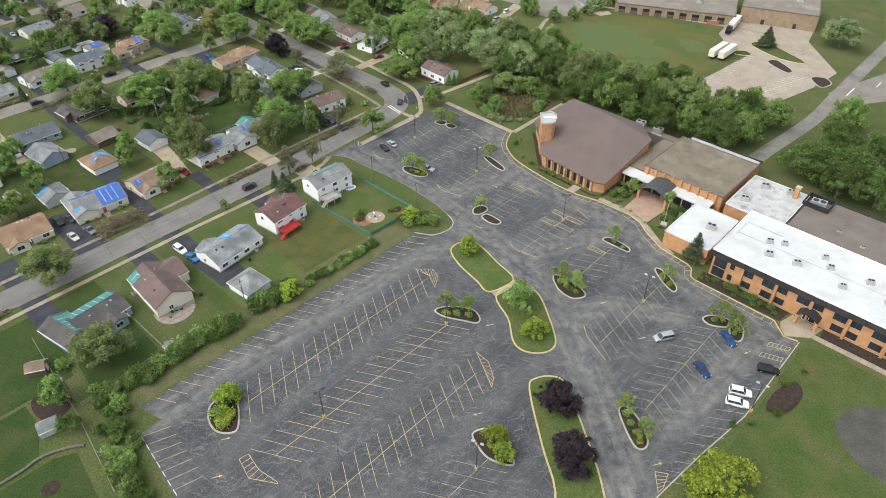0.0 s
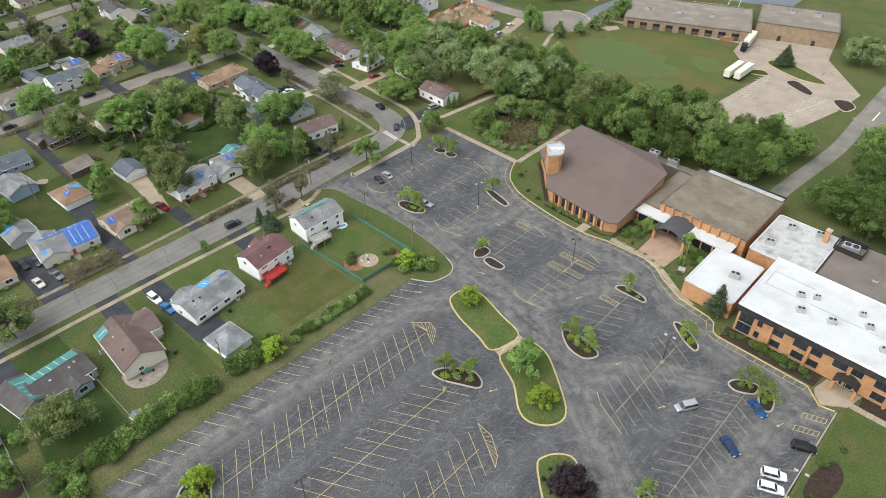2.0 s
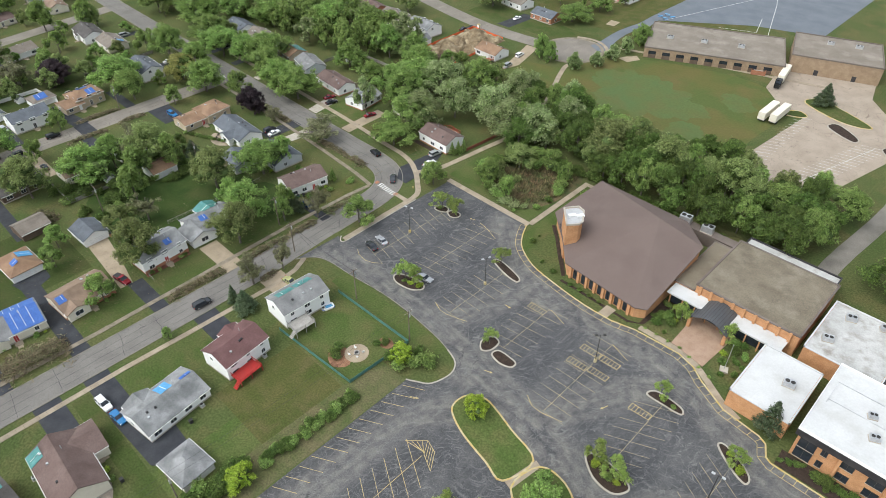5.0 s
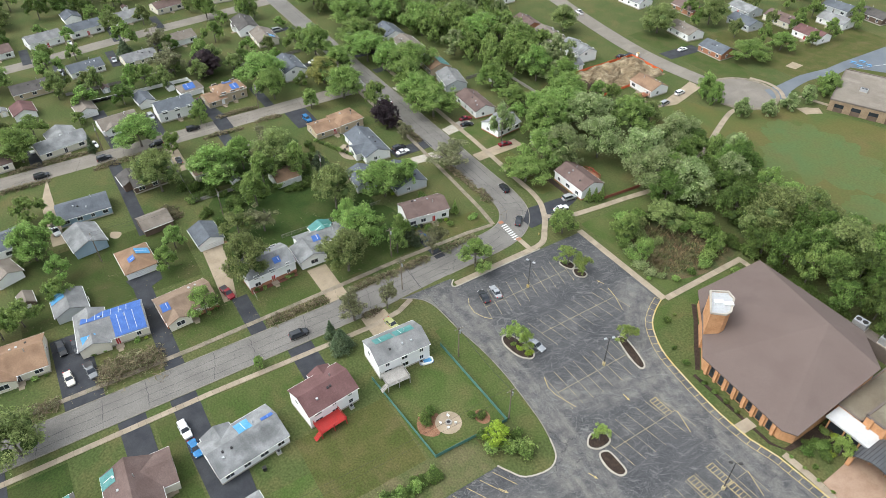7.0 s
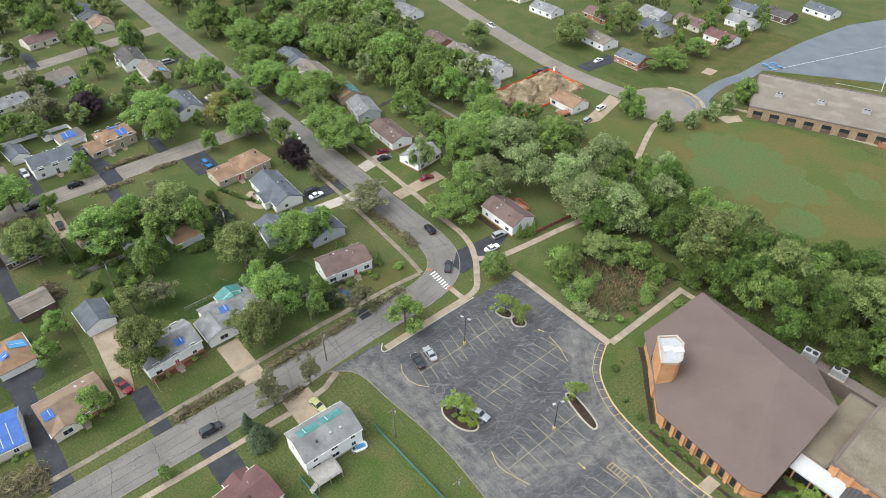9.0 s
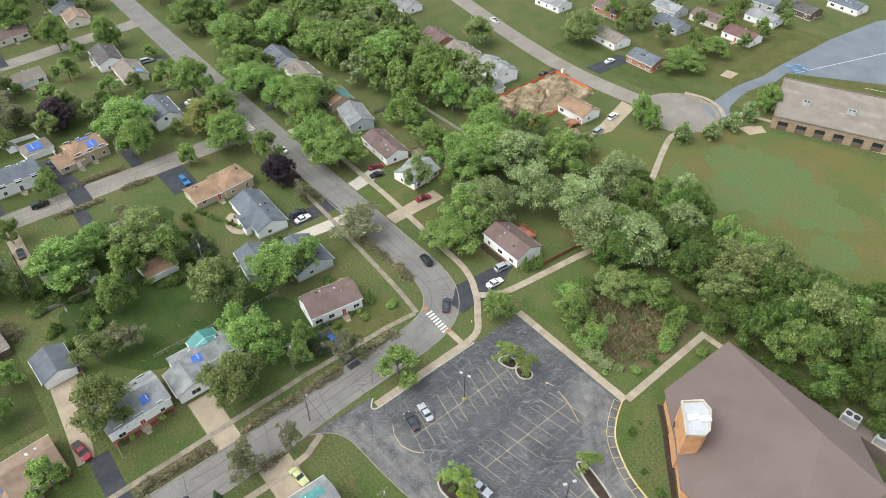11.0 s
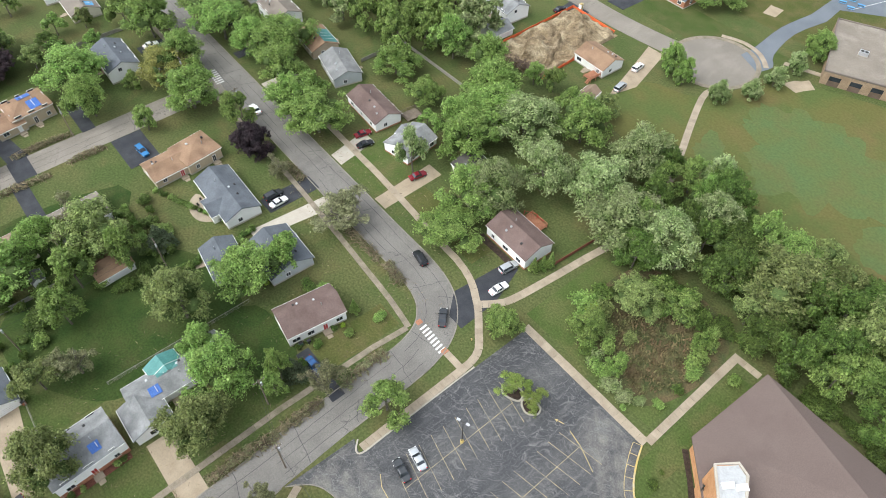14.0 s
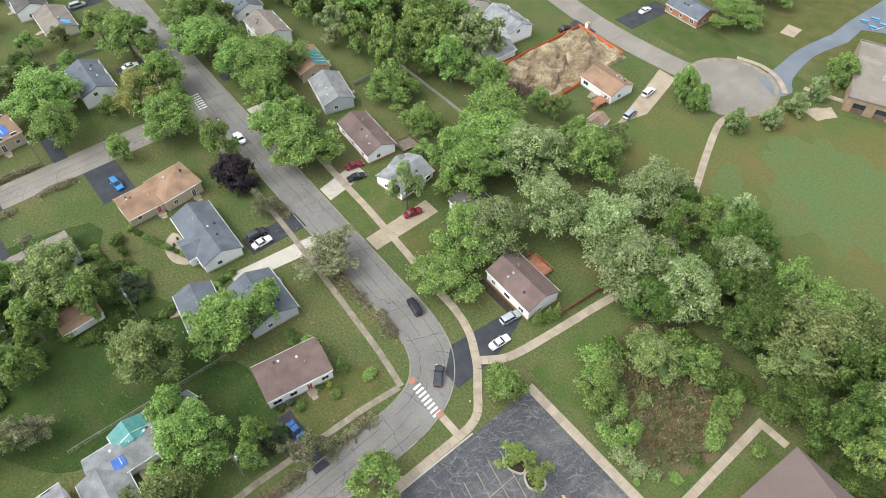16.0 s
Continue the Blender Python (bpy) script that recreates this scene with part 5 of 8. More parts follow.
# ---- the school and parish buildings ----
def flat_block(ob, x0, x1, y0, y1, h, wall, roof, z0=0.0, parapet=0.5, trim=None):
    part("wall", Mesh().box((x0 + x1) / 2, (y0 + y1) / 2, z0, x1 - x0, y1 - y0, h - z0), wall, ob)
    part("flat_roof", Mesh().box((x0 + x1) / 2, (y0 + y1) / 2, h, x1 - x0 - 0.5, y1 - y0 - 0.5, 0.12), roof, ob)
    edge = [(x0, y0), (x1, y0), (x1, y1), (x0, y1)]
    par = Mesh()
    for (ax, ay), (bx, by) in zip(edge, edge[1:] + edge[:1]):
        par.box((ax + bx) / 2, (ay + by) / 2, h - 0.02, abs(bx - ax) + 0.35, abs(by - ay) + 0.35, parapet)
    part("parapet", par, trim or DARK, ob)


def rooftop_unit(x, y, z, sx, sy, sz, turn=0, label="pale grey rooftop air-conditioning unit with two fans"):
    ob = thing("rooftop_unit", x, y, turn, label, "air conditioner", "rooftop units", z)
    part("casing", Mesh().box(0, 0, 0.15, sx, sy, sz - 0.15), METAL, ob)
    part("base", Mesh().box(0, 0, 0, sx + 0.3, sy + 0.3, 0.16), PALE_CONC, ob)
    for k in (-1, 1):
        part("fan_cover", Mesh().tube((k * sx * 0.24, 0, sz - 0.02), (k * sx * 0.24, 0, sz + 0.1), min(sx * 0.2, sy * 0.4), min(sx * 0.2, sy * 0.4), 12), DARK_METAL, ob)
    for k in range(3):
        part("louvre", Mesh().box(0, sy / 2 + 0.02, 0.35 + k * (sz - 0.5) / 3, sx * 0.8, 0.05, 0.12), DARK_METAL, ob)


hall = thing("parish_hall", -66, 182, 0, "low brick hall with a tan gravel flat roof", "hall")
part("wall", Mesh().box(1.0, 1.0, 0, 25.6, 24, 6.6), BRICK, hall)
part("flat_roof", Mesh().box(1.0, 1.0, 6.6, 25, 23.4, 0.15), GRAVEL_ROOF, hall)
par = Mesh()
for px, py, sx, sy in ((1, -11, 26, 0.5), (1, 13, 26, 0.5), (-11.8, 1, 0.5, 24), (13.8, 1, 0.5, 24)):
    par.box(px, py, 6.5, sx, sy, 0.36)
part("parapet", par, BROWN_FLAT, hall)
for i in range(9):
    part("pier", Mesh().box(-10.5 + i * 2.8, -11.3, 3.6, 0.6, 0.5, 3.2), BRICK, hall)
gallery = thing("covered_gallery", -66, 168.6, 0, "glazed gallery with a white flat roof before the hall", "gallery")
part("flat_roof", Mesh().box(-2.5, 0.2, 3.6, 29, 4.6, 0.45), WHITE_ROOF, gallery)
part("glazing", Mesh().box(-2.5, 0.8, 0, 28, 3.0, 3.6), GLASS, gallery)
for i in range(9):
    part("post", Mesh().box(-16 + i * 3.3, -1.7, 0, 0.3, 0.3, 3.6), BRICK, gallery)
link = thing("link_wing", -87, 190, 0, "low linking wing with a patched brown flat roof", "hall")
flat_block(link, 3.6, 9.0, -19, 3, 4.4, BRICK, GRAVEL_ROOF, parapet=0.2, trim=BROWN_FLAT)
rear = thing("rear_wing", -66, 197, 0, "narrow rear wing with a white flat roof", "hall")
flat_block(rear, -11, 13, -1.8, 3.8, 4.6, BRICK, STAINED_ROOF)
for ux, uy in ((-94.4, 196.6), (-87.6, 196.4)):
    rooftop_unit(ux, uy, 3.8, 3.2, 2.2, 2.0, 5)
setting("plant_deck", Mesh().box(-86.6, 196.4, 0, 19, 3.0, 3.8), BROWN_FLAT, "brick plant-room block behind the church", "wall")
white_wing = thing("white_roof_wing", -42.5, 180, 0, "single-storey wing with a stained white flat roof", "school wing")
flat_block(white_wing, -8.2, 8.2, -10, 10.4, 5.6, BRICK, STAINED_ROOF, trim=WHITE_ROOF, parapet=0.25)
for ux, uy in ((-46, 186), (-47.6, 175.6), (-39, 188)):
    rooftop_unit(ux, uy, 5.7, 2.2, 1.6, 1.2, 20)
chim = thing("chimney_stack", -37.2, 186.6, 0, "square orange brick chimney stack on the wing", "chimney", z=5.6)
part("shaft", Mesh().box(0, 0, 0, 1.3, 1.3, 3.8, 0, 0.04), BRICK, chim)
part("cap", Mesh().box(0, 0, 3.8, 1.5, 1.5, 0.2), PALE_CONC, chim)
low_white = thing("corner_wing", -50, 155.6, 0, "corner wing of orange brick with a white flat roof", "school wing")
flat_block(low_white, -7.2, 5.6, -8.4, 9.6, 5.0, BRICK, WHITE_ROOF, trim=WHITE_ROOF, parapet=0.25)
rooftop_unit(-48.6, 157, 5.1, 2.4, 1.7, 1.3, 10)
brown_wing = thing("brown_roof_wing", -15, 181, 0, "school wing with a broad brown flat roof", "school wing")
flat_block(brown_wing, -19, 40, -12.5, 11, 5.4, BRICK, BROWN_FLAT)
for ux, uy, sx in ((-31, 188, 4.0), (-22, 179, 1.0), (-15, 176, 1.0)):
    rooftop_unit(ux, uy, 5.5, sx, sx * 0.6, 1.4 if sx > 2 else 0.5, 8)
scr = Mesh()
for sx_, sy_, lx, ly in ((-31, 190.6, 7, 0.15), (-31, 185, 7, 0.15), (-34.5, 187.8, 0.15, 5.7), (-27.5, 187.8, 0.15, 5.7)):
    scr.box(sx_ + 31, sy_ - 187.8, 0, lx, ly, 1.6)
scr_ob = thing("plant_screen", -31, 187.8, 0, "dark metal screen round the rooftop plant", "screen", z=5.5)
part("panel", scr, DARK_METAL, scr_ob)

school = thing("school_building", -42, 145, 0, "two-storey orange brick school with a white flat roof", "school")
SX0, SX1, SY0, SY1 = 0.0, 62.0, 0.0, 21.5
part("wall", Mesh().box((SX0 + SX1) / 2, (SY0 + SY1) / 2, 0, SX1 - SX0, SY1 - SY0, 6.6), BRICK, school, "orange brick")
part("fascia", Mesh().box((SX0 + SX1) / 2, (SY0 + SY1) / 2, 6.6, SX1 - SX0 + 1.2, SY1 - SY0 + 1.2, 1.9), DARK, school, "deep dark metal fascia")
part("flat_roof", Mesh().box((SX0 + SX1) / 2, (SY0 + SY1) / 2, 8.5, SX1 - SX0 + 1.0, SY1 - SY0 + 1.0, 0.15), WHITE_ROOF, school, "bright white membrane")
part("roof_edge", band(Mesh(), [(-0.5, -0.5), (62.5, -0.5), (62.5, 22), (-0.5, 22)], 0.3, 8.4, 8.95, True), TRIM, school)
def school_window(x, z, wide, high):
    fr = Mesh()
    for u in (-wide / 2, 0, wide / 2):
        fr.box(x + u, -0.06, z, 0.09, 0.14, high)
    fr.box(x, -0.06, z - 0.05, wide + 0.1, 0.2, 0.1), fr.box(x, -0.06, z + high, wide + 0.1, 0.14, 0.1)
    w = part("window", fr, DARK_METAL, school)
    part("pane", Mesh().box(x, -0.03, z, wide, 0.1, high), GLASS, w)
    part("sill", Mesh().box(x, -0.1, z - 0.16, wide + 0.2, 0.25, 0.1), PALE_CONC, w)


school_window(2.2, 0.5, 3.2, 2.6), school_window(2.2, 3.6, 3.2, 2.9)
school_window(5.4, 1.0, 1.1, 1.6), school_window(5.4, 4.6, 1.1, 1.9)
for i in range(6):
    x = 8.2 + i * 8.7
    part("brick_pier", Mesh().box(x, -0.35, 0, 0.55, 0.7, 6.7), BRICK, school)
    school_window(x - 0.2 + 1.7, 4.5, 2.3, 2.0), school_window(x + 6.6, 4.3, 2.9, 2.2)
    if i != 2:
        school_window(x + 1.6, 1.0, 2.2, 1.7)
    if i != 1:
        school_window(x + 6.8, 1.0, 2.6, 1.8)
for e, (x, y, t) in enumerate(((-0.02, 4, 180), (-0.02, 9, 180), (-0.02, 15, 180))):
    for z, high in ((0.6, 5.8),):
        w = part("window", Mesh().box(0.05, -0.8, z, 0.14, 0.1, high).box(0.05, 0.8, z, 0.14, 0.1, high).moved(x, y, t), DARK_METAL, school)
        part("pane", Mesh().box(0.03, 0, z, 0.1, 1.5, high).moved(x, y, t), GLASS, w)
# arched entrance canopy
arch = Mesh()
sec = [(-2.6 + 5.2 * i / 10, 3.0 + 1.3 * math.sin(math.pi * i / 10)) for i in range(11)]
sec += [(y, z - 0.15) for y, z in sec[::-1]]
arch.extrude(sec, 0, 3.0)
part("entrance_canopy", arch.moved(26.2, -0.1, -90), DARK_METAL, school, "dark arched metal canopy")
for u in (-2.3, 2.3):
    part("canopy_post", Mesh().box(26.2 + u, -2.7, 0, 0.7, 0.7, 3.0), BRICK, school)
opening(school, 26.2, 0, -90, 0.1, 3.0, 2.5, "door", GLASS)
for ux, uy, s in ((-33, 157, 1.6), (-31, 151.8, 1.8), (-29.8, 158.6, 1.3), (-24.4, 153, 1.8), (-20, 160, 1.3), (-17.6, 157, 1.5), (-13, 151.8, 1.4), (-8.6, 158, 1.6), (-3, 153.4, 1.6), (3, 158, 1.6)):
    rooftop_unit(ux, uy, 8.65, s, s * 0.8, 1.0, 25, "small white rooftop fan unit on a curb")
pipes = thing("roof_conduit", -40, 160, 0, "thin grey conduit run across the white roof", "conduit", z=8.7)
part("pipe", Mesh().box(4, 1.5, 0, 10, 0.1, 0.1).box(-1, -2, 0, 0.1, 7, 0.1).box(22, -4.4, 0, 46, 0.08, 0.08), METAL, pipes)
setting("school_bed", Mesh().prism([(-43.2, 144.8), (-20.4, 144.8), (-20.8, 140.4), (-43, 140.4)], 0, 0.1), MULCH, "dark mulch bed along the school", "flower bed")
setting("school_bed_east", Mesh().prism([(-11.8, 144.8), (20, 144.8), (20, 141.6), (-11.6, 141.6)], 0, 0.1), MULCH, "dark mulch bed along the school", "flower bed")
slabs("pavement_12", [(-13, 140.6), (20, 140.6)], 1.6, "concrete pavement slabs along the school", step=1.6)
setting("garden_bed", Mesh().prism(smooth([(-12.6, 118), (-10.5, 124), (-7.6, 121), (-8.4, 114), (-12, 112)], 4, True), 0, 0.1), MULCH, "dark mulch bed in the lawn", "flower bed")

# arched porch of the gallery
porch = thing("entrance_porch", -70, 166.6, 0, "barrel-vaulted dark metal porch on brick posts", "porch")
sec = [(-4.9 + 9.8 * i / 14, 3.2 + 2.2 * math.sin(math.pi * i / 14)) for i in range(15)]
sec += [(y, z - 0.2) for y, z in sec[::-1]]
part("vault", Mesh().extrude(sec, -4.2, 3.8).moved(0, 0, -90), VAULT, porch, "curved dark grey ribbed metal roof")
ribs = Mesh()
for i in range(15):
    y, z = sec[i]
    ribs.box(0.3, y, z, 8.2, 0.08, 0.07)
part("rib", ribs.moved(0, 0, -90), DARK, porch)
for px in (-4.5, 4.5):
    for py in (-3.4, 3.6):
        part("post", Mesh().box(px, py, 0, 0.8, 0.8, 3.2), BRICK, porch)

# ---- the far school ----
far = thing("far_school", -150.1, 320.4, 23, "long low brick school with a grey-brown flat roof", "school")
flat_block(far, -26, 30, -15.5, 15.5, 4.2, TAN_BRICK, SCHOOL_ROOF, trim=BROWN_FLAT)
for i in range(9):
    w = part("window", Mesh().box(-22.5 + i * 5.8, -15.55, 1.7, 3.2, 0.12, 1.4), DARK_METAL, far)
    part("pane", Mesh().box(-22.5 + i * 5.8, -15.62, 1.8, 3.0, 0.1, 1.2), GLASS, w)
    part("brick_panel", Mesh().box(-22.5 + i * 5.8, -15.58, 0, 3.2, 0.12, 1.7), BROWN_SIDE, far)
gym = thing("school_gymnasium", -105.6, 341.5, 19, "taller tan brick gymnasium with a flat roof", "school")
flat_block(gym, -16.5, 17, -12, 14, 7.0, TAN_BRICK, SCHOOL_ROOF, trim=BROWN_FLAT)
for k in (-6, 8):
    part("door", Mesh().box(k, -12.04, 0, 1.6, 0.1, 2.3), DARK, gym)
for ux, uy in ((-165, 312), (-152, 318), (-138, 324), (-110, 346), (-100, 350)):
    rooftop_unit(ux, uy, 4.3 if ux < -120 else 7.1, 2.6, 1.8, 1.2, 17)

# the dug lot
pit = Mesh()
HEAPS = ((-234.6, 262, 5.0, 4.0, 2.6), (-228, 258, 3.0, 5.0, 2.2), (-226.4, 248.6, 2.2, 2.0, 2.0), (-230.5, 249, 1.6, 1.4, 1.4), (-239, 254, 1.6, 4.5, 1.5), (-231.6, 241.4, 4.4, 3.4, 1.5), (-228.6, 231.8, 2.6, 1.2, 1.2), (-239.4, 235, 1.2, 3.0, 1.0))
nx, ny = 40, 70
hs = {}
for i in range(nx + 1):
    for j in range(ny + 1):
        x, y = -242 + 20 * i / nx, 231 + 37 * j / ny
        edge = min(i, nx - i, j, ny - j)
        spoil = sum(h * math.exp(-((x - hx) / rx) ** 2 - ((y - hy) / ry) ** 2) for hx, hy, rx, ry, h in HEAPS)
        u, w = (x + 231.4) * 0.88 + (y - 243) * 0.48, (y - 243) * 0.88 - (x + 231.4) * 0.48
        spoil += 1.3 * (abs(u + noise.noise((x * 0.4, y * 0.4, 6))) < 4.6 and abs(w + noise.noise((x * 0.4, y * 0.4, 2))) < 5.8)
        hs[i, j] = (x, y, 0.06 if edge == 0 else 0.1 + spoil * (0.8 + 0.6 * abs(noise.noise((x * 0.5, y * 0.5, 1)))) + 1.5 * max(0, noise.noise((x * 0.3, y * 0.3, 3)) * 3) ** 0.3 * 0.6 + 0.5 * abs(noise.noise((x * 1.1, y * 1.1, 7))))
pit.add([hs[i, j] for i in range(nx + 1) for j in range(ny + 1)], [(i * (ny + 1) + j, (i + 1) * (ny + 1) + j, (i + 1) * (ny + 1) + j + 1, i * (ny + 1) + j + 1) for i in range(nx) for j in range(ny)])
setting("dug_lot", pit, DIRT, "dug-over bare earth of a cleared house lot", "earth")


rubble, rgr = Mesh(), random.Random(31)
for _ in range(140):
    x, y, z = rgr.gauss(0, 3.0), rgr.gauss(0, 1.2), rgr.uniform(1.0, 2.2)
    a, r = rgr.uniform(0, 6.3), rgr.uniform(0.3, 1.5)
    rubble.tube((x, y, z), (x + r * math.cos(a), y + r * math.sin(a), z + rgr.uniform(-0.6, 0.4)), 0.22, 0.16, 4)
heap = thing("rubble_heap", -228.6, 232.0, 20, "heap of dark broken timber and brick at the dug lot", "rubble")
part("rubble", rubble, BROWN_SIDE, heap)
tagged(heap, kind="stuff")
cabin = thing("portable_toilet", -240.0, 269.9, 0, "yellow and white portable toilet at the dug lot", "toilet")
part("cabin", Mesh().box(0, 0, 0.1, 1.15, 1.15, 2.0), TRIM, cabin)
part("roof", Mesh().box(0, 0, 2.1, 1.2, 1.2, 0.25, taper=0.3), YELLOW, cabin, "yellow plastic")
part("door", Mesh().box(0.59, 0, 0.2, 0.05, 0.8, 1.8), YELLOW, cabin, "yellow plastic")
part("skid", Mesh().box(0, 0, 0, 1.2, 1.2, 0.1), DARK, cabin)


# ---- trees and shrubs ----
def leaf_mesh(name, lobes, count, size, material, rng, flat=0.7, cores=(), rise=0.4, inner=None):
    """Single leaf sprays on the upper shells of the lobes (x, y, z, rx, rz), with balls (x, y, z, r) inside, by default
    coloured darker as foliage in shade.
    """
    lob = np.array(lobes)
    share = lob[:, 3] ** 2
    pick = rng.choice(len(lob), count, p=share / share.sum())
    d = rng.normal(size=(count, 3))
    d[:, 2] += rise
    d /= np.linalg.norm(d, axis=1)[:, None]
    rad = rng.uniform(0.45, 1.08, count) + (rng.uniform(size=count) < 0.25) * rng.uniform(0.05, 0.6, count)
    c = lob[pick, :3] + d * np.stack([lob[pick, 3], lob[pick, 3], lob[pick, 4]], 1) * rad[:, None]
    nrm = d * flat + rng.normal(size=(count, 3)) * 0.52 + np.array([0, 0, 0.75])
    nrm /= np.linalg.norm(nrm, axis=1)[:, None]
    out = rng.normal(size=(count, 3)) + d * np.array([0.7, 0.7, -0.3])
    u = out - nrm * (out * nrm).sum(1)[:, None]
    u /= np.linalg.norm(u, axis=1)[:, None] + 1e-6
    w = np.cross(nrm, u)
    s = (size * rng.uniform(0.55, 1.35, count))[:, None]
    droop = np.array([0, 0, -0.2]) * s
    tri = np.stack([c - u * s * 0.7 - w * s * 0.62, c + u * s * 1.0 + droop, c - u * s * 0.6 + w * s * 0.62], 1).reshape(-1, 3)
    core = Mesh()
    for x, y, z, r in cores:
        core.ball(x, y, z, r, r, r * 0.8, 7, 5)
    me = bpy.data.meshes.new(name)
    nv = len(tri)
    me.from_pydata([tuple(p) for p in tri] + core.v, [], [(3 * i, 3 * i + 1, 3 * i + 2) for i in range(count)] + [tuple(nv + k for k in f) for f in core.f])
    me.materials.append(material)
    me.materials.append(inner or SHADED_CORE)
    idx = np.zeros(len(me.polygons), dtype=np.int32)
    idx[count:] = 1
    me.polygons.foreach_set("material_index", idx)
    return me


def limbs(lobes, height, r, rng, fork=0.3):
    m = Mesh()
    p = Vector((0, 0, 0))
    mid = Vector((rng.uniform(-0.2, 0.2), rng.uniform(-0.2, 0.2), height * fork))
    m.tube((0, 0, -0.1), mid, r, r * 0.75, 8)
    topp = Vector((rng.uniform(-0.3, 0.3), rng.uniform(-0.3, 0.3), height * 0.82))
    m.tube(mid, topp, r * 0.7, r * 0.15, 6)
    for x, y, z, rx, rz in lobes[:18]:
        start = mid.lerp(topp, rng.uniform(0.0, 0.5))
        bend = start.lerp(Vector((x, y, z)), 0.5) + Vector((0, 0, rng.uniform(-0.3, 0.3)))
        m.tube(start, bend, r * 0.42, r * 0.25, 5).tube(bend, (x, y, z), r * 0.25, r * 0.08, 5)
    return m


def broad(seed, kind, lobe_count, count, size, spread=6.2, height=10.0, low=0.2, tight=1.0, cored=True, full=1.0):
    """A broad-leaved tree, height by spread: great boughs that make up an uneven dome, each covered with small leafy lobes."""
    rng = np.random.default_rng(seed)
    boughs = max(5, round(lobe_count / 11))
    ends, lobes = [], []
    for i in range(boughs):
        f = (i + rng.uniform(0.25, 0.75)) / boughs
        a = i * 2.4 + rng.uniform(-0.4, 0.4)
        wide = math.cos(math.asin(max(-0.9, min(0.97, 1.25 * f - 0.27))))
        br = spread * rng.uniform(0.31, 0.45) * full
        reach = max(0.0, spread * wide * rng.uniform(0.78, 1.06) - br) * tight
        z = height * (low + (1 - low) * (0.14 + 0.72 * f)) - br * 0.5 * f
        ends.append((reach * math.cos(a), reach * math.sin(a), z, br))
    ends.append((rng.uniform(-0.5, 0.5), rng.uniform(-0.5, 0.5), height * 0.72, spread * 0.4))
    for i in range(lobe_count + 12):
        x, y, z, br = ends[i % len(ends)]
        d = rng.normal(size=3) + np.array([x, y, 0]) / spread * 0.9 + np.array([0, 0, 0.3])
        d /= np.linalg.norm(d)
        r = spread * rng.uniform(0.08, 0.19)
        q = br * rng.uniform(0.7, 1.12) - r * 0.4
        lobes.append((x + d[0] * q, y + d[1] * q, min(z + d[2] * q * 0.85, height - r * 0.7), r, r * rng.uniform(0.6, 0.9)))
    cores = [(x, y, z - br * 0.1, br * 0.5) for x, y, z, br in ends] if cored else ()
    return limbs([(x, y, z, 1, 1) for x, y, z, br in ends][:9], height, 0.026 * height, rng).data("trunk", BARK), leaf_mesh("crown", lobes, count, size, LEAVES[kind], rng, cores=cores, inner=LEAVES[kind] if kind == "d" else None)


def spruce(seed, kind, count, size, spread=3.0, height=9.0):
    rng = np.random.default_rng(seed)
    lobes = []
    for i in range(34):
        f = i / 33
        z = height * (0.1 + 0.86 * f)
        q = spread * (1 - f) * 0.72
        a = i * 2.4
        lobes.append((q * math.cos(a), q * math.sin(a), z, 0.3 + spread * 0.28 * (1 - f), 0.35 + 0.3 * (1 - f)))
    tr = Mesh().tube((0, 0, -0.1), (0, 0, height * 0.95), 0.18, 0.03, 7)
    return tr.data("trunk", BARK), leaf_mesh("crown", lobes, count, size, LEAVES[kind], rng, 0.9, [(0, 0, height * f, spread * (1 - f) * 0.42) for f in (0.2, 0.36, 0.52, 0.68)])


def gaunt(seed, count):
    """A storm-torn tree: bare limbs with little foliage left."""
    rng = np.random.default_rng(seed)
    m, lobes = Mesh(), []
    m.tube((0, 0, -0.1), (0.1, 0.1, 3.2), 0.32, 0.24, 8)
    for i in range(16):
        a, l = rng.uniform(0, 6.28), rng.uniform(2.2, 4.6)
        s = Vector((0.1, 0.1, rng.uniform(2.2, 4.2)))
        e = s + Vector((math.cos(a) * l * 0.75, math.sin(a) * l * 0.75, rng.uniform(0.8, 4.6)))
        m.tube(s, e, 0.15, 0.05, 5)
        for _ in range(4):
            b = s.lerp(e, rng.uniform(0.4, 1))
            t = b + Vector(rng.normal(size=3)) * 1.0
            m.tube(b, t, 0.05, 0.015, 4)
            if rng.uniform() < 0.65:
                lobes.append((t.x, t.y, t.z, rng.uniform(0.55, 1.15), 0.6))
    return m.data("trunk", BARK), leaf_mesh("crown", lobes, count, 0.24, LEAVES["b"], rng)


def bush(seed, kind, count=1000, size=0.13):
    rng = np.random.default_rng(seed)
    lobes = [(rng.uniform(-0.6, 0.6), rng.uniform(-0.6, 0.6), rng.uniform(0.45, 1.1), rng.uniform(0.4, 0.65), rng.uniform(0.35, 0.55)) for _ in range(9)]
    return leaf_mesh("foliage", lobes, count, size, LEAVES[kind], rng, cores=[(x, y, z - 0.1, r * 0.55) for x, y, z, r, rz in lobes])


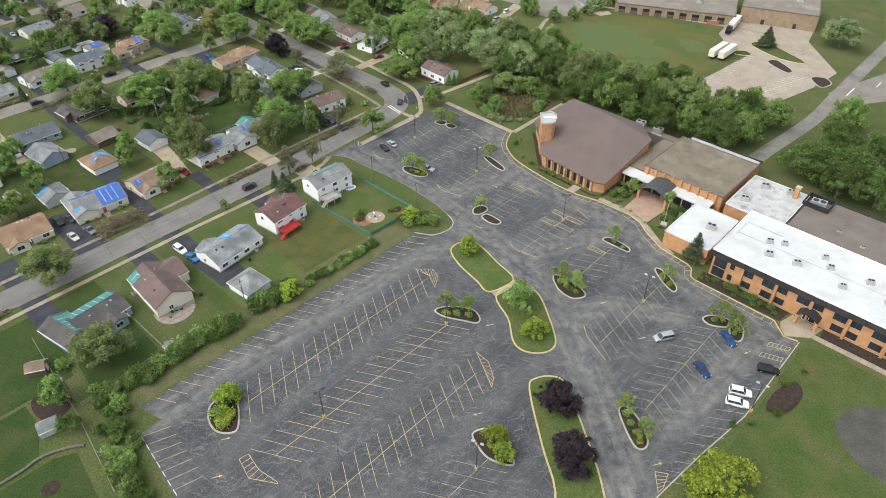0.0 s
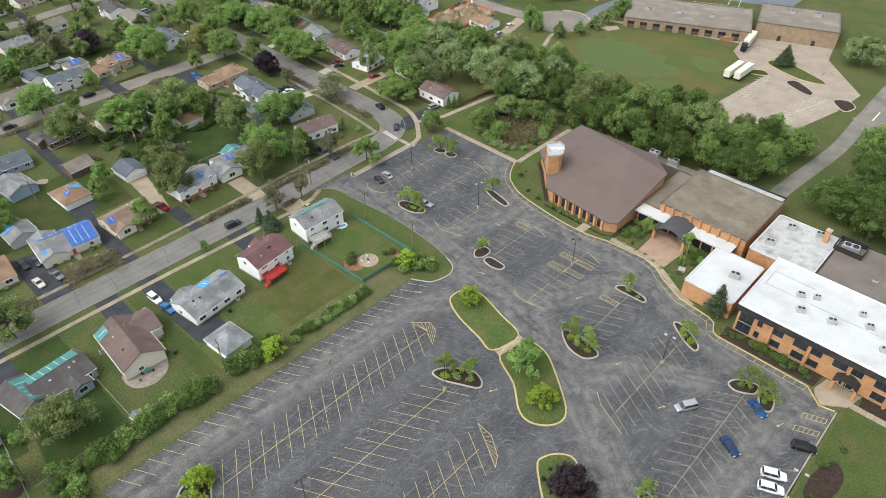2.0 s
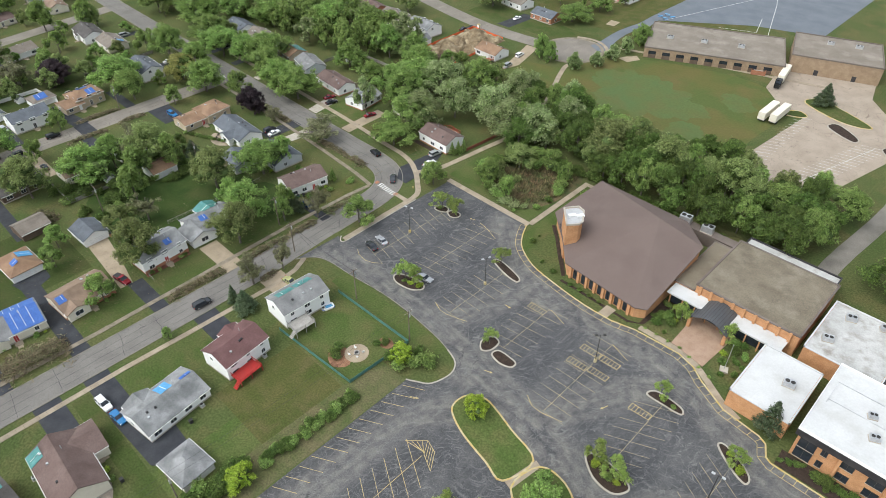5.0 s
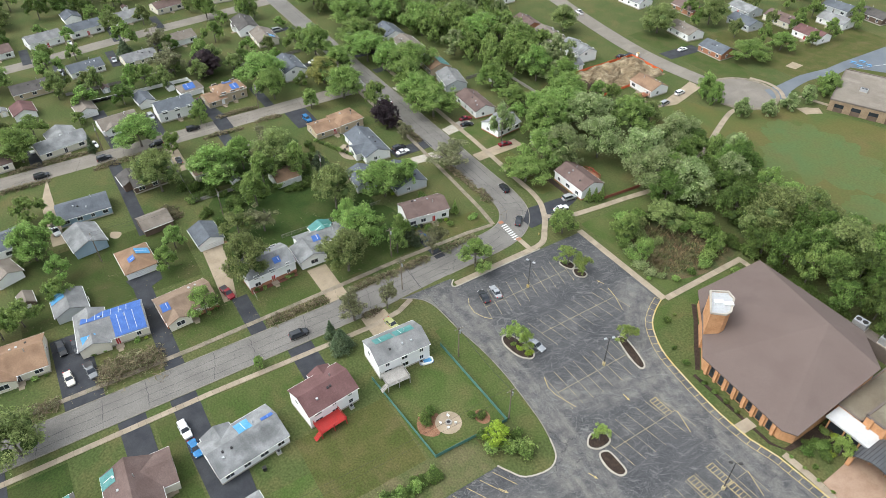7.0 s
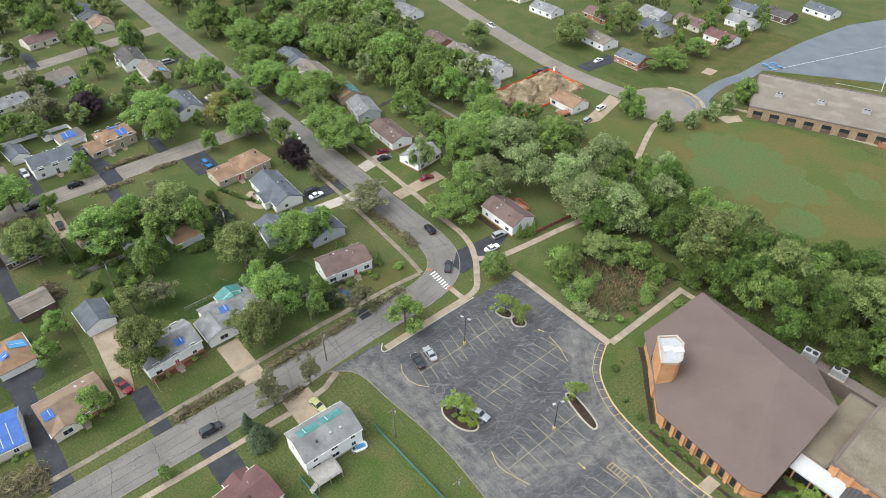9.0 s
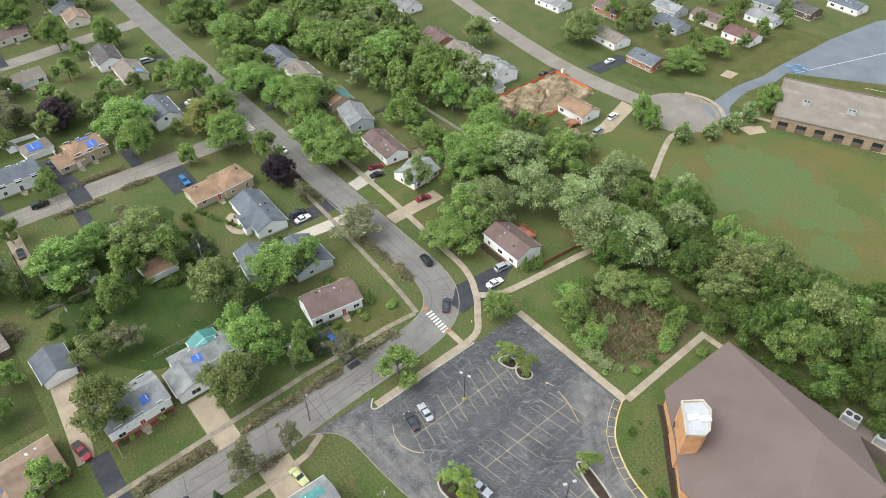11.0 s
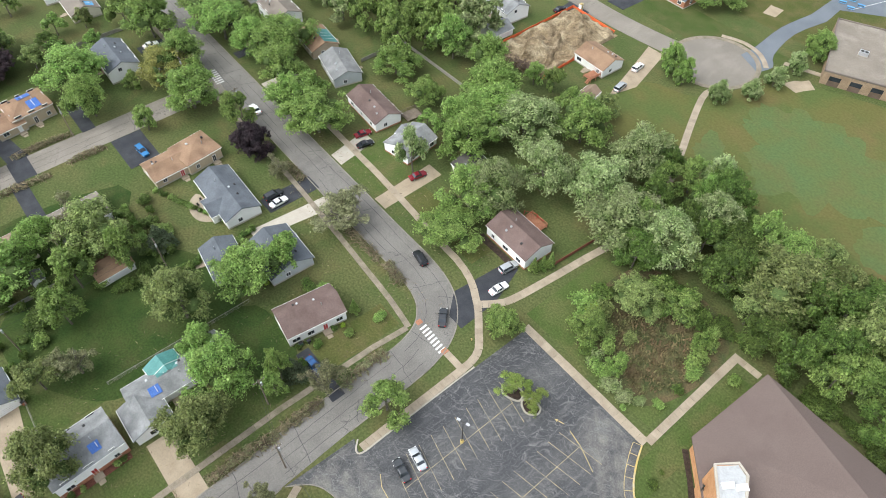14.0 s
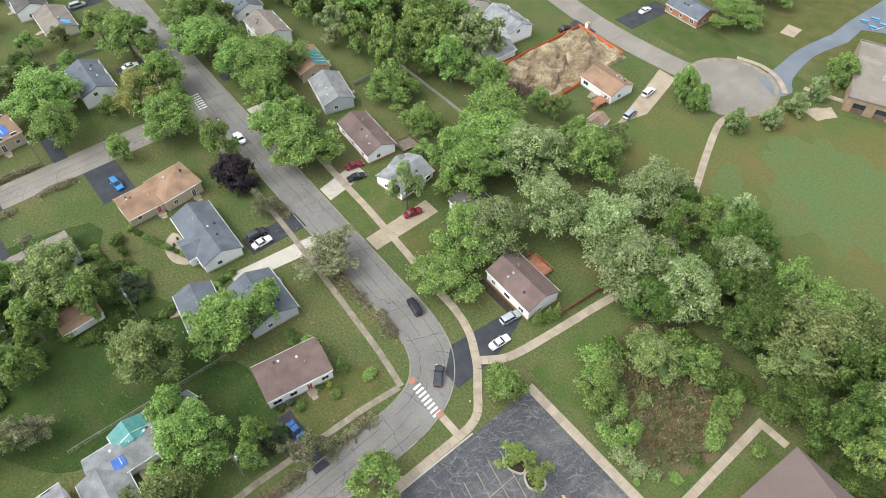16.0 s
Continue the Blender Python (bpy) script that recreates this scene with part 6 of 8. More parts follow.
KINDS = {
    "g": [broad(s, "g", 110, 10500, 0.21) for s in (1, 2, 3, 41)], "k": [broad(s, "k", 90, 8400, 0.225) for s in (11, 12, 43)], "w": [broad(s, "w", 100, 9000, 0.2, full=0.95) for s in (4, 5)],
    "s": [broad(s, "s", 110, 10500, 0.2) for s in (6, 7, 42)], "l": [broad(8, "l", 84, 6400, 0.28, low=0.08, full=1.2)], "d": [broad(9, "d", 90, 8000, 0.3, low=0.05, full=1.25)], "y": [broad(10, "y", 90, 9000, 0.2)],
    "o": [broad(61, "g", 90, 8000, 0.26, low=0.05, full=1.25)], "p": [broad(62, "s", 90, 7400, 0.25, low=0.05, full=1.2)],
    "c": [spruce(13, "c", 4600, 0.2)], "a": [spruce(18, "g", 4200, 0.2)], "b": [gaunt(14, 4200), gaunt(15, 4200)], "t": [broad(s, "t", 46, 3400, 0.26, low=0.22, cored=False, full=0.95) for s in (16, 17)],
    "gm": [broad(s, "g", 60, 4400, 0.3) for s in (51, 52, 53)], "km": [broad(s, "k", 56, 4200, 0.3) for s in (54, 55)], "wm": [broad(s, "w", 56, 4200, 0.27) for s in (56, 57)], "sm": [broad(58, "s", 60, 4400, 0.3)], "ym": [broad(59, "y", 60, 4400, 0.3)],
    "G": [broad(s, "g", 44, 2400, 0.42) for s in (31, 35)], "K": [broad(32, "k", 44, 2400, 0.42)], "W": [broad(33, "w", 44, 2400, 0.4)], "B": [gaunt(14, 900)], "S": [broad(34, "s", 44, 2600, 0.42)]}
TREE_WORDS = {"o": "dense green tree with an oval crown near the turning circle", "p": "small silvery green tree beside the turning circle", "g": "broad green maple with a full leafy crown", "k": "dark green wood tree in dense foliage", "w": "light olive-green tree with an open crown", "s": "tall silver maple with pale wind-turned leaves",
              "l": "bright lime-green tree with a rounded crown", "d": "dark purple-leaved maple with a dense crown", "y": "yellow-green maple with a broad crown", "c": "blue-green conical spruce on a lawn", "a": "slim bright green arborvitae beside a house", "b": "storm-torn tree with bare broken limbs", "t": "small young tree in a kerbed bed"}


def tree(kind, x, y, r, h, group="trees of the neighbourhood", cheap=False):
    opts = KINDS[kind.upper() if cheap else kind + "m" if kind in "gkwsy" and r < 5.3 else kind]
    trunk, crown = opts[random.randrange(len(opts))]
    ob = thing("tree", x, y, 0, TREE_WORDS[kind], "tree", group)
    R, H = {"c": (3.0, 9.0), "a": (3.0, 9.0), "b": (4.2, 9.0)}.get(kind, (6.2, 10.0))
    if kind in "gkwsyldt":
        r, h = r * 1.2, h * 1.15
    ob.matrix_basis = pose(x, y, 0, 0, 0, random.uniform(0, 360)) @ Matrix.Diagonal((r / R, r / R * random.uniform(0.92, 1.08), h / H, 1))
    part("trunk", trunk, None, ob)
    part("crown", crown, None, ob)
    return ob


BUSHES = {k: [bush(20 + i, k) for i in range(2)] for k in ("g", "k", "l", "s", "w")}


def shrub(kind, x, y, r, h, label="dense green rounded garden shrub", group="shrubs"):
    ob = thing("shrub", x, y, 0, label, "shrub", group)
    ob.matrix_basis = pose(x, y, 0, 0, 0, random.uniform(0, 360)) @ Matrix.Diagonal((r / 1.1, r / 1.1, h / 1.5, 1))
    part("foliage", random.choice(BUSHES[kind]), None, ob)
    return ob


def grove(kind, h, spots, group="trees of the neighbourhood"):
    for x, y, r in spots:
        tree(kind, x, y, r, h * random.uniform(0.93, 1.07), group)


LOTG = "trees in the car park"
grove("l", 5.2, [(-98.5, 32.5, 3.0), (-49, 65, 2.8), (-45.2, 63.4, 2.3)], LOTG)
grove("t", 5.6, [(-83, 86.4, 2.7), (-78, 89, 2.4), (-69, 115.6, 2.6), (-64, 114.6, 3.0), (-34, 90.6, 2.3), (-28, 87, 2.5), (-32, 130.6, 3.0), (-27, 129.4, 2.7), (-48.4, 134.2, 2.3), (-67.6, 138.8, 2.2), (-105.6, 124.6, 2.0), (-122.6, 148.8, 2.6), (-137, 126.4, 3.3), (-133.6, 126.4, 2.4), (-152, 155.6, 3.2), (-147.6, 156.4, 2.9)], LOTG)
grove("l", 5.0, [(-94.4, 107.4, 3.0), (-62, 95, 3.2)], LOTG)
grove("g", 7.0, [(-71, 100, 4.4)], LOTG)
grove("d", 7.6, [(-45, 81, 4.5), (-35, 72, 4.5)], LOTG)
grove("l", 8.0, [(-11, 87, 6.4)], LOTG)
grove("c", 9.5, [(-47.6, 147.2, 3.4)], "trees by the school")
grove("t", 5.5, [(-65, 165.2, 2.8), (-76.6, 163.6, 2.6)], "trees by the school")
grove("g", 8.0, [(-165.2, 134, 5.0), (-163.6, 163.4, 4.6)])
grove("c", 6.8, [(-162, 89.6, 1.7), (-157.4, 90.2, 3.1), (-183, 124, 3.0)])
grove("g", 3.6, [(-162.4, 71.6, 1.6)])
grove("b", 9.0, [(-164.4, 97, 4.2), (-163.8, 106, 2.8), (-211, 91, 4.0), (-210, 154.6, 7.4), (-176, 127, 3.6)])
grove("w", 13.5, [(-182, 104, 6.6), (-193, 80.4, 6.4), (-210, 113.6, 7.2), (-238.4, 106.4, 8.6), (-247.6, 71, 7.4)])
grove("g", 12.0, [(-190.4, 111.4, 6.4), (-207.6, 129, 7.2), (-242, 87, 8.4), (-224, 93.6, 5.0), (-230, 110, 4.6), (-274, 147, 8.0), (-304, 126, 9.0), (-243, 168.6, 8.6), (-258, 152, 4.8), (-279, 180, 9.0), (-232, 99, 5.0)])
grove("g", 8.0, [(-186.5, 66.5, 4.0), (-209, 63, 3.2), (-181.6, 119, 3.3), (-273, 133, 4.0), (-251, 201, 7.0), (-234, 199, 5.4), (-190.5, 170.8, 7.4), (-268, 80, 3.2)])
grove("d", 9.0, [(-324, 109, 6.6), (-247, 150.6, 5.2)])
grove("y", 10.0, [(-290, 146, 7.4)])
grove("c", 8.0, [(-232, 118, 3.6), (-359, 84, 4.2), (-283.8, 57, 1.8)])
grove("a", 5.5, [(-188, 142.2, 1.3), (-171.4, 180.2, 1.3), (-170.6, 182.4, 1.3), (-170, 184.4, 1.2)])
grove("g", 13.0, [(-314, 153, 8), (-314, 173, 9), (-288, 124, 6), (-374, 143, 5.4), (-384, 127, 6), (-414, 118, 8), (-342, 183, 9), (-315, 206, 10), (-304, 219, 10), (-287, 220, 10), (-328, 240, 11), (-268, 226, 9), (-331, 199, 9), (-345, 220, 10), (-368, 176, 8), (-222, 214, 8), (-218, 196, 5.7), (-246, 219, 6.4)])
grove("b", 12.0, [(-356, 97, 6), (-244, 105, 6), (-332, 96, 7)])
grove("s", 13.5, [(-205, 209, 9.4), (-193, 187, 7.4), (-177, 207, 8.0), (-177, 223, 8.0), (-156, 206, 7.4), (-189, 200, 7.0), (-214, 178.5, 4.5)])
grove("g", 12.5, [(-211, 195, 8.2), (-195, 221, 7.6)])
grove("o", 11.0, [(-199.6, 265.5, 4.9), (-175.6, 306.8, 5.8), (-193.4, 263.5, 3.4)])
grove("g", 8.0, [(-215, 231, 3.6), (-206, 228.6, 3.8), (-221, 229, 3.4), (-212, 328, 5.6), (-214, 308, 8)])
grove("w", 7.5, [(-198, 234, 3.8)])
grove("p", 7.6, [(-181.7, 264.4, 4.0), (-176.6, 273.2, 3.8), (-175.8, 283.7, 3.8), (-175.8, 294.4, 3.9)])
grove("w", 12.0, [(-255, 297, 9), (-249, 325, 7), (-280, 262, 7)])
grove("w", 8.0, [(-150, 190, 5.6)])
grove("c", 9.0, [(-95, 304, 4.6)])
grove("s", 12.0, [(-71, 325, 8)])
grove("g", 11.0, [(-43, 250, 6.4), (-72, 236, 4.5), (-63, 234, 6)])
grove("k", 11.0, [(-42, 210, 8), (-31, 214, 9), (-26, 231, 8), (-40, 230, 7), (-20, 207, 8), (-12, 216, 8), (-30, 204, 7)])
grove("w", 10.5, [(-166.4, 22, 6.6), (-129, 19.5, 6.2)])
grove("g", 7.6, [(-125, 7, 3.6), (-211, 36, 3.4), (-206, 27, 4.6), (-204, 22, 4), (-220, 38, 3.2), (-217, 67, 3.4), (-372, 54, 4.6)])
grove("g", 11.0, [(-279, 72, 7.4), (-290, 36, 7), (-232, 33, 5.6), (-352, 34, 6.4)])
grove("k", 5.0, [(-329.4, 125.2, 3.4), (-116, 5, 2.6)])
grove("g", 12.0, [(-299, 170, 9), (-285, 172.8, 6.6), (-268, 173, 7), (-253, 167.5, 7), (-292, 153.3, 6.6), (-246, 97, 5.6), (-196, 182, 7.4), (-215, 207.5, 9.4), (-233.5, 222, 5.4)])
grove("g", 7.0, [(-283.4, 94, 3.4), (-142.8, 196.7, 5), (-152.3, 177.4, 4.6), (-142, 174.4, 2.6), (-133.9, 194, 2.6)])
grove("s", 13.5, [(-165.3, 203, 9)])
grove("k", 13.0, [(-155.9, 228, 6)])
grove("w", 14.0, [(-132, 214.6, 10.6), (-112, 216, 8.4), (-92, 222, 8)], "trees of the wood belt")
grove("b", 7.0, [(-234.3, 151.3, 3.0)])
grove("g", 10.0, [(-199, 112, 4.6), (-209, 138, 4.2), (-184, 121.6, 3.0)])
grove("w", 8.5, [(-212, 84, 4.6)])


def woods(plan, gap, kinds, h0, h1, r0, r1, limit, group, seed, cheap=False):
    """Trees strewn over a plot; far woods nobody could count are joined into one."""
    rg, put, join = random.Random(seed), [], []
    xs, ys = [p[0] for p in plan], [p[1] for p in plan]
    for _ in range(4000):
        if len(put) >= limit:
            break
        x, y = rg.uniform(min(xs), max(xs)), rg.uniform(min(ys), max(ys))
        if inside(x, y, plan) and all((x - a) ** 2 + (y - b) ** 2 > gap * gap for a, b in put):
            put.append((x, y))
            kind, r, h = rg.choice(kinds), rg.uniform(r0, r1), rg.uniform(h0, h1)
            if cheap:
                trunk, crown = rg.choice(KINDS[kind.upper()])
                join.append((trunk, crown, pose(x, y, 0, 0, 0, rg.uniform(0, 360)) @ Matrix.Diagonal((r * 0.185, r * 0.185, h * 0.115, 1))))
            else:
                tree(kind, x, y, r, h, group)
    if not cheap:
        return
    joined("far_woods", join, ("trunks", "foliage"), "dense green leafy trees behind far gardens", "woods", group)


def joined(name, rows, parts, label, category, group):
    """Plants nobody could count, as one thing; each row holds a mesh for every part, then its place."""
    top = thing(name, sum(r[-1].translation.x for r in rows) / len(rows), sum(r[-1].translation.y for r in rows) / len(rows), 0, label, category, group)
    tagged(top, kind="stuff")
    back = top.matrix_basis.inverted()
    for nth, pname in enumerate(parts):
        verts, faces, mats, slot, base = [], [], [], [], 0
        for row in rows:
            me, m = row[nth], np.array(back @ row[-1])
            co = np.empty(len(me.vertices) * 3)
            me.vertices.foreach_get("co", co)
            verts.append(co.reshape(-1, 3) @ m[:3, :3].T + m[:3, 3])
            ids = []
            for mt in me.materials:
                if mt not in mats:
                    mats.append(mt)
                ids.append(mats.index(mt))
            faces += [tuple(base + v for v in p.vertices) for p in me.polygons]
            slot += [ids[p.material_index] for p in me.polygons]
            base += len(me.vertices)
        me = bpy.data.meshes.new(pname)
        me.from_pydata(np.concatenate(verts).tolist(), [], faces)
        for mt in mats:
            me.materials.append(mt)
        me.polygons.foreach_set("material_index", np.array(slot, dtype=np.int32))
        tagged(part(pname, me, None, top), kind="stuff")


def clump(kind, x, y, r, h):
    """A shrub for a joined thicket."""
    return (random.choice(BUSHES[kind]), pose(x, y, 0, 0, 0, random.uniform(0, 360)) @ Matrix.Diagonal((r / 1.1, r / 1.1, h / 1.5, 1)))


woods([(-152, 206), (-130, 203), (-100, 201.5), (-66, 203), (-63, 226), (-80, 232), (-104, 234), (-124, 231), (-148, 226)], 6.2, "kkkkgkw", 8, 13, 4.2, 6.6, 60, "trees of the wood belt", 3)
woods([(-166, 236), (-150, 227), (-156, 196), (-166, 206), (-173, 226)], 6, "kgs", 9, 13, 4, 6, 12, "trees of the wood belt", 4)
woods([(-340, 200), (-262, 205), (-246, 220), (-248, 236), (-300, 240), (-345, 255)], 8, "ggws", 10, 14, 5, 7.5, 44, "trees behind the far houses", 6, True)
woods([(-460, 175), (-352, 178), (-350, 262), (-470, 275)], 11, "gkw", 10, 14, 5, 7.5, 46, "trees behind the far houses", 7, True)
woods([(-480, 20), (-416, 20), (-424, 150), (-480, 160)], 11, "gkw", 9, 13, 5, 7, 30, "trees behind the far houses", 8, True)
woods([(-340, 300), (-262, 340), (-240, 400), (-320, 420), (-400, 330)], 13, "gw", 9, 12, 4.5, 6.5, 26, "trees behind the far houses", 9, True)
woods([(-262, 312), (-206, 322), (-204, 400), (-262, 380)], 11, "ggw", 6, 10, 3, 4.6, 16, "trees behind the far houses", 15, True)
woods([(-334, 50), (-316, 50), (-316, 120), (-336, 120)], 12, "gw", 7, 11, 3.5, 5, 9, "trees of the far gardens", 10, True)

# garden trees among the far houses, clear of houses and streets
rgg, spots = random.Random(21), []
for _ in range(3000):
    if len(spots) >= 84:
        break
    x, y = rgg.uniform(-440, -224), rgg.uniform(14, 204)
    r = rgg.uniform(2.6, 5.4)
    street = -286 - r * 0.4 < x < -257 or abs(y - 162.5) < 8 + r * 0.6 or abs(x + 368 + (y - 10) * 0.16) < 7 + r * 0.5
    clear = all(math.hypot(x - a, y - b) > c + r * 0.65 for a, b, c in PLOTS) and all(math.hypot(x - a, y - b) > (r + c) * 0.95 for a, b, c in spots)
    if not street and clear and not (-262 < x < -224 and 60 < y < 152):
        spots.append((x, y, r))
        tree(rgg.choice("gggwwk"), x, y, r, r * rgg.uniform(1.7, 2.2), "trees of the far gardens", True)

# hedge between the gardens and the car park
rngh, row = random.Random(9), []
for i in range(64):
    y = 20 + 46 * (i / 64) ** 1.05
    if 48 < y < 52:
        continue
    row.append(clump(rngh.choice("gkkkk"), -118.4 + rngh.uniform(-1.6, 1.6), y, rngh.uniform(1.5, 2.4), rngh.uniform(2.0, 3.8)))
for i in range(30):
    y = rngh.uniform(67, 92)
    row.append(clump(rngh.choice("gkk"), -117 + rngh.uniform(-1, 1), y, rngh.uniform(0.9, 1.5), rngh.uniform(1.0, 2.0)))
joined("wild_hedge", row, ("foliage",), "overgrown dark green hedge between gardens and car park", "hedge", "hedges")
grove("l", 4.4, [(-116.5, 62.5, 3.2), (-117, 106.6, 3.0)])
for y in (69, 70.6, 72.2, 74, 75.5, 81, 84, 85.6, 87, 88.8, 90.2):
    shrub(rngh.choice("gk"), -116.6 + rngh.uniform(-0.8, 0.8), y, rngh.uniform(1.0, 1.5), rngh.uniform(1.3, 2.2), "dense green hedge shrub beside the car park", "hedge shrubs")
for x, y, r, h, k in ((-116, 104, 1.9, 2.2, "g"), (-113.5, 107.4, 2.2, 2.6, "g"), (-115.4, 110.5, 1.5, 2, "k"), (-111.4, 110.2, 2.3, 2.6, "g"), (-119.4, 104.6, 1.6, 2, "k"), (-129, 96.6, 1.8, 2, "k"), (-125, 105.6, 1.2, 1.3, "k"), (-95.4, 29.8, 2.4, 1.9, "l"), (-94.4, 28.6, 2.0, 1.6, "l"), (-97.6, 29.8, 2.2, 1.7, "g")):
    shrub(k, x, y, r, h)
for x, y in ((-82.6, 85.8), (-80.4, 87.4), (-77.6, 89), (-68.6, 115), (-65.4, 114.2), (-63.4, 114.4), (-33.4, 90), (-31.4, 88.6), (-29, 87.4), (-27.4, 86), (-32.6, 129.6), (-27, 128.6), (-26.6, 130), (-50.2, 136), (-47, 133.8), (-48, 65), (-45, 64), (-64.6, 138.6), (-134.6, 126), (-136.6, 125.6), (-132.4, 127), (-152.6, 155.6)):
    shrub(rngh.choice("gl"), x, y, rngh.uniform(0.8, 1.2), rngh.uniform(0.7, 1.1), "low green shrub in a kerbed bed", "island shrubs")
for i in range(26):
    shrub("k", rngh.uniform(-42.6, -22), rngh.uniform(141.4, 144), rngh.uniform(0.5, 0.9), rngh.uniform(0.5, 1.0), "clipped green shrub in the mulch bed", "bed shrubs")
for x, r in ((-36, 1.5), (-34, 1.7), (-31, 1.2), (-28.6, 1.4), (-26.6, 1.3), (-24.4, 1.3)):
    shrub("k", x, 142.8, r, 1.6, "clipped green shrub in the mulch bed", "bed shrubs")
for x, y, r in ((-122.6, 162.4, 1.2), (-122.8, 156.8 + 9, 0.6), (-115, 157.2, 0.7), (-110.4, 155.8, 1.0), (-104, 155, 0.8), (-101, 154.8, 0.8), (-98, 154.8, 0.8), (-95, 154.6, 0.7), (-81, 161, 1.4), (-79.4, 163.4, 1.3), (-80.6, 158.6, 1.4), (-78, 160.6, 1.6), (-77.4, 157, 0.7), (-63, 158, 1.3), (-62, 163, 1.4), (-60.6, 160, 1.2), (-61.6, 154, 0.9), (-59, 156, 1.0), (-11.8, 121.5, 1.2), (-10, 112.6, 1.3), (-10, 127.8, 0.9), (-13, 106, 1.0), (-15.5, 103, 1.0)):
    shrub("k", x, y, r, r * 1.1, "rounded green shrub in a bed", "bed shrubs")
for i in range(7):
    shrub("g", -81.6 + i * 3.1, 155.0 - max(0, i - 3) * 1.1, 0.5, 0.6, "small clipped shrub in a round bed", "walk shrubs")
for x, y, r, h, k in ((-158, 182, 3, 3, "g"), (-155, 179, 2.4, 2.6, "g"), (-152, 176.4, 2.4, 2.6, "k"), (-157, 187, 3, 3.6, "k"), (-148.6, 174, 2.2, 2.4, "k"), (-141, 171.6, 2.4, 2, "s"), (-137, 171.8, 1.9, 1.7, "s"), (-132, 176, 1.4, 1.5, "g"), (-133, 188, 2.4, 3, "g"), (-135, 193, 2.2, 4, "g"), (-138, 198, 2.5, 4, "k"), (-125.4, 192, 1.8, 1.8, "g"), (-144, 199, 3, 5, "k"), (-150, 197, 3, 5, "g"), (-136, 170.2, 0.9, 0.8, "g"),
                     (-184.4, 138, 1.3, 1.3, "g"), (-186, 131.6, 1.2, 1.3, "k"), (-183.4, 145.4, 1.6, 1.6, "g"), (-197, 140.4, 2.2, 2.2, "g"), (-200, 138, 2, 2, "k"), (-184, 126.5, 1.2, 2.4, "k")):
    shrub(k, x, y, r, h)
joined("undergrowth", [clump(rngh.choice("gkk"), rngh.uniform(-164, -84), rngh.uniform(198, 202.5), rngh.uniform(1.4, 2.6), rngh.uniform(1.6, 3.4)) for _ in range(48)], ("foliage",), "dense wild undergrowth along the wood's edge", "undergrowth", "undergrowth")
for x, y, r, h, k in ((-157, 184.5, 2.6, 3.0, "g"), (-155.6, 181.6, 2.4, 2.8, "l"), (-153.6, 178.6, 2.2, 2.6, "g"), (-150.8, 175.6, 2.2, 2.4, "g"), (-147, 173.6, 2.2, 2.2, "s"), (-144.4, 172.6, 2.4, 2.6, "g"), (-153, 184, 2.6, 3.4, "w"), (-150, 180.6, 2.4, 3.0, "w"),
                     (-147, 178, 2.2, 2.8, "g"), (-145, 183, 1.8, 2.2, "w"), (-154, 189.6, 2.6, 3.4, "k"), (-133.4, 190.6, 2.2, 2.6, "g"), (-131.6, 186.6, 2.0, 2.0, "g"), (-131.4, 181.6, 1.4, 1.6, "k"), (-134.6, 173.4, 1.4, 1.4, "s"), (-146, 193.6, 2.6, 4.0, "g"), (-140.6, 196.4, 2.4, 3.6, "g"), (-149.6, 199.6, 2.6, 4.4, "k")):
    shrub(k, x, y, r, h, "dense wild shrub in a damp hollow", "wild shrubs")
for i in range(16):
    shrub(rngh.choice("ggk"), -249.5 + i * 1.42 + rngh.uniform(-0.2, 0.2), 124.4 + i * 0.62, rngh.uniform(0.8, 1.1), rngh.uniform(0.9, 1.4), "clipped green hedge shrub between gardens", "garden hedge")
row = []
for i in range(52):
    x, y = rngh.uniform(-248, -219), rngh.uniform(76, 122)
    if all(math.hypot(x - a, y - b) > c for a, b, c in PLOTS):
        row.append(clump(rngh.choice("kkgk"), x, y, rngh.uniform(1.2, 2.4), rngh.uniform(1.4, 3.2)))
joined("undergrowth", row, ("foliage",), "dense wild shrubs under garden trees", "undergrowth", "undergrowth")
for i in range(15):
    shrub(rngh.choice("gk"), -222.6 + rngh.uniform(-0.6, 0.6), 116 + i * 1.5, rngh.uniform(0.8, 1.4), rngh.uniform(1.0, 1.8), "uneven green hedge shrub between gardens", "garden hedge")
row = []
for i in range(34):
    f = rngh.uniform(0, 1)
    row.append(clump(rngh.choice("gkkk"), -121 + 33 * f + rngh.uniform(-2.2, 2.2), 17 - 11 * f + rngh.uniform(-2, 2), rngh.uniform(1.1, 2.1), rngh.uniform(1.4, 3.4)))
joined("undergrowth", row, ("foliage",), "tangled dark green growth along a garden boundary", "undergrowth", "undergrowth")
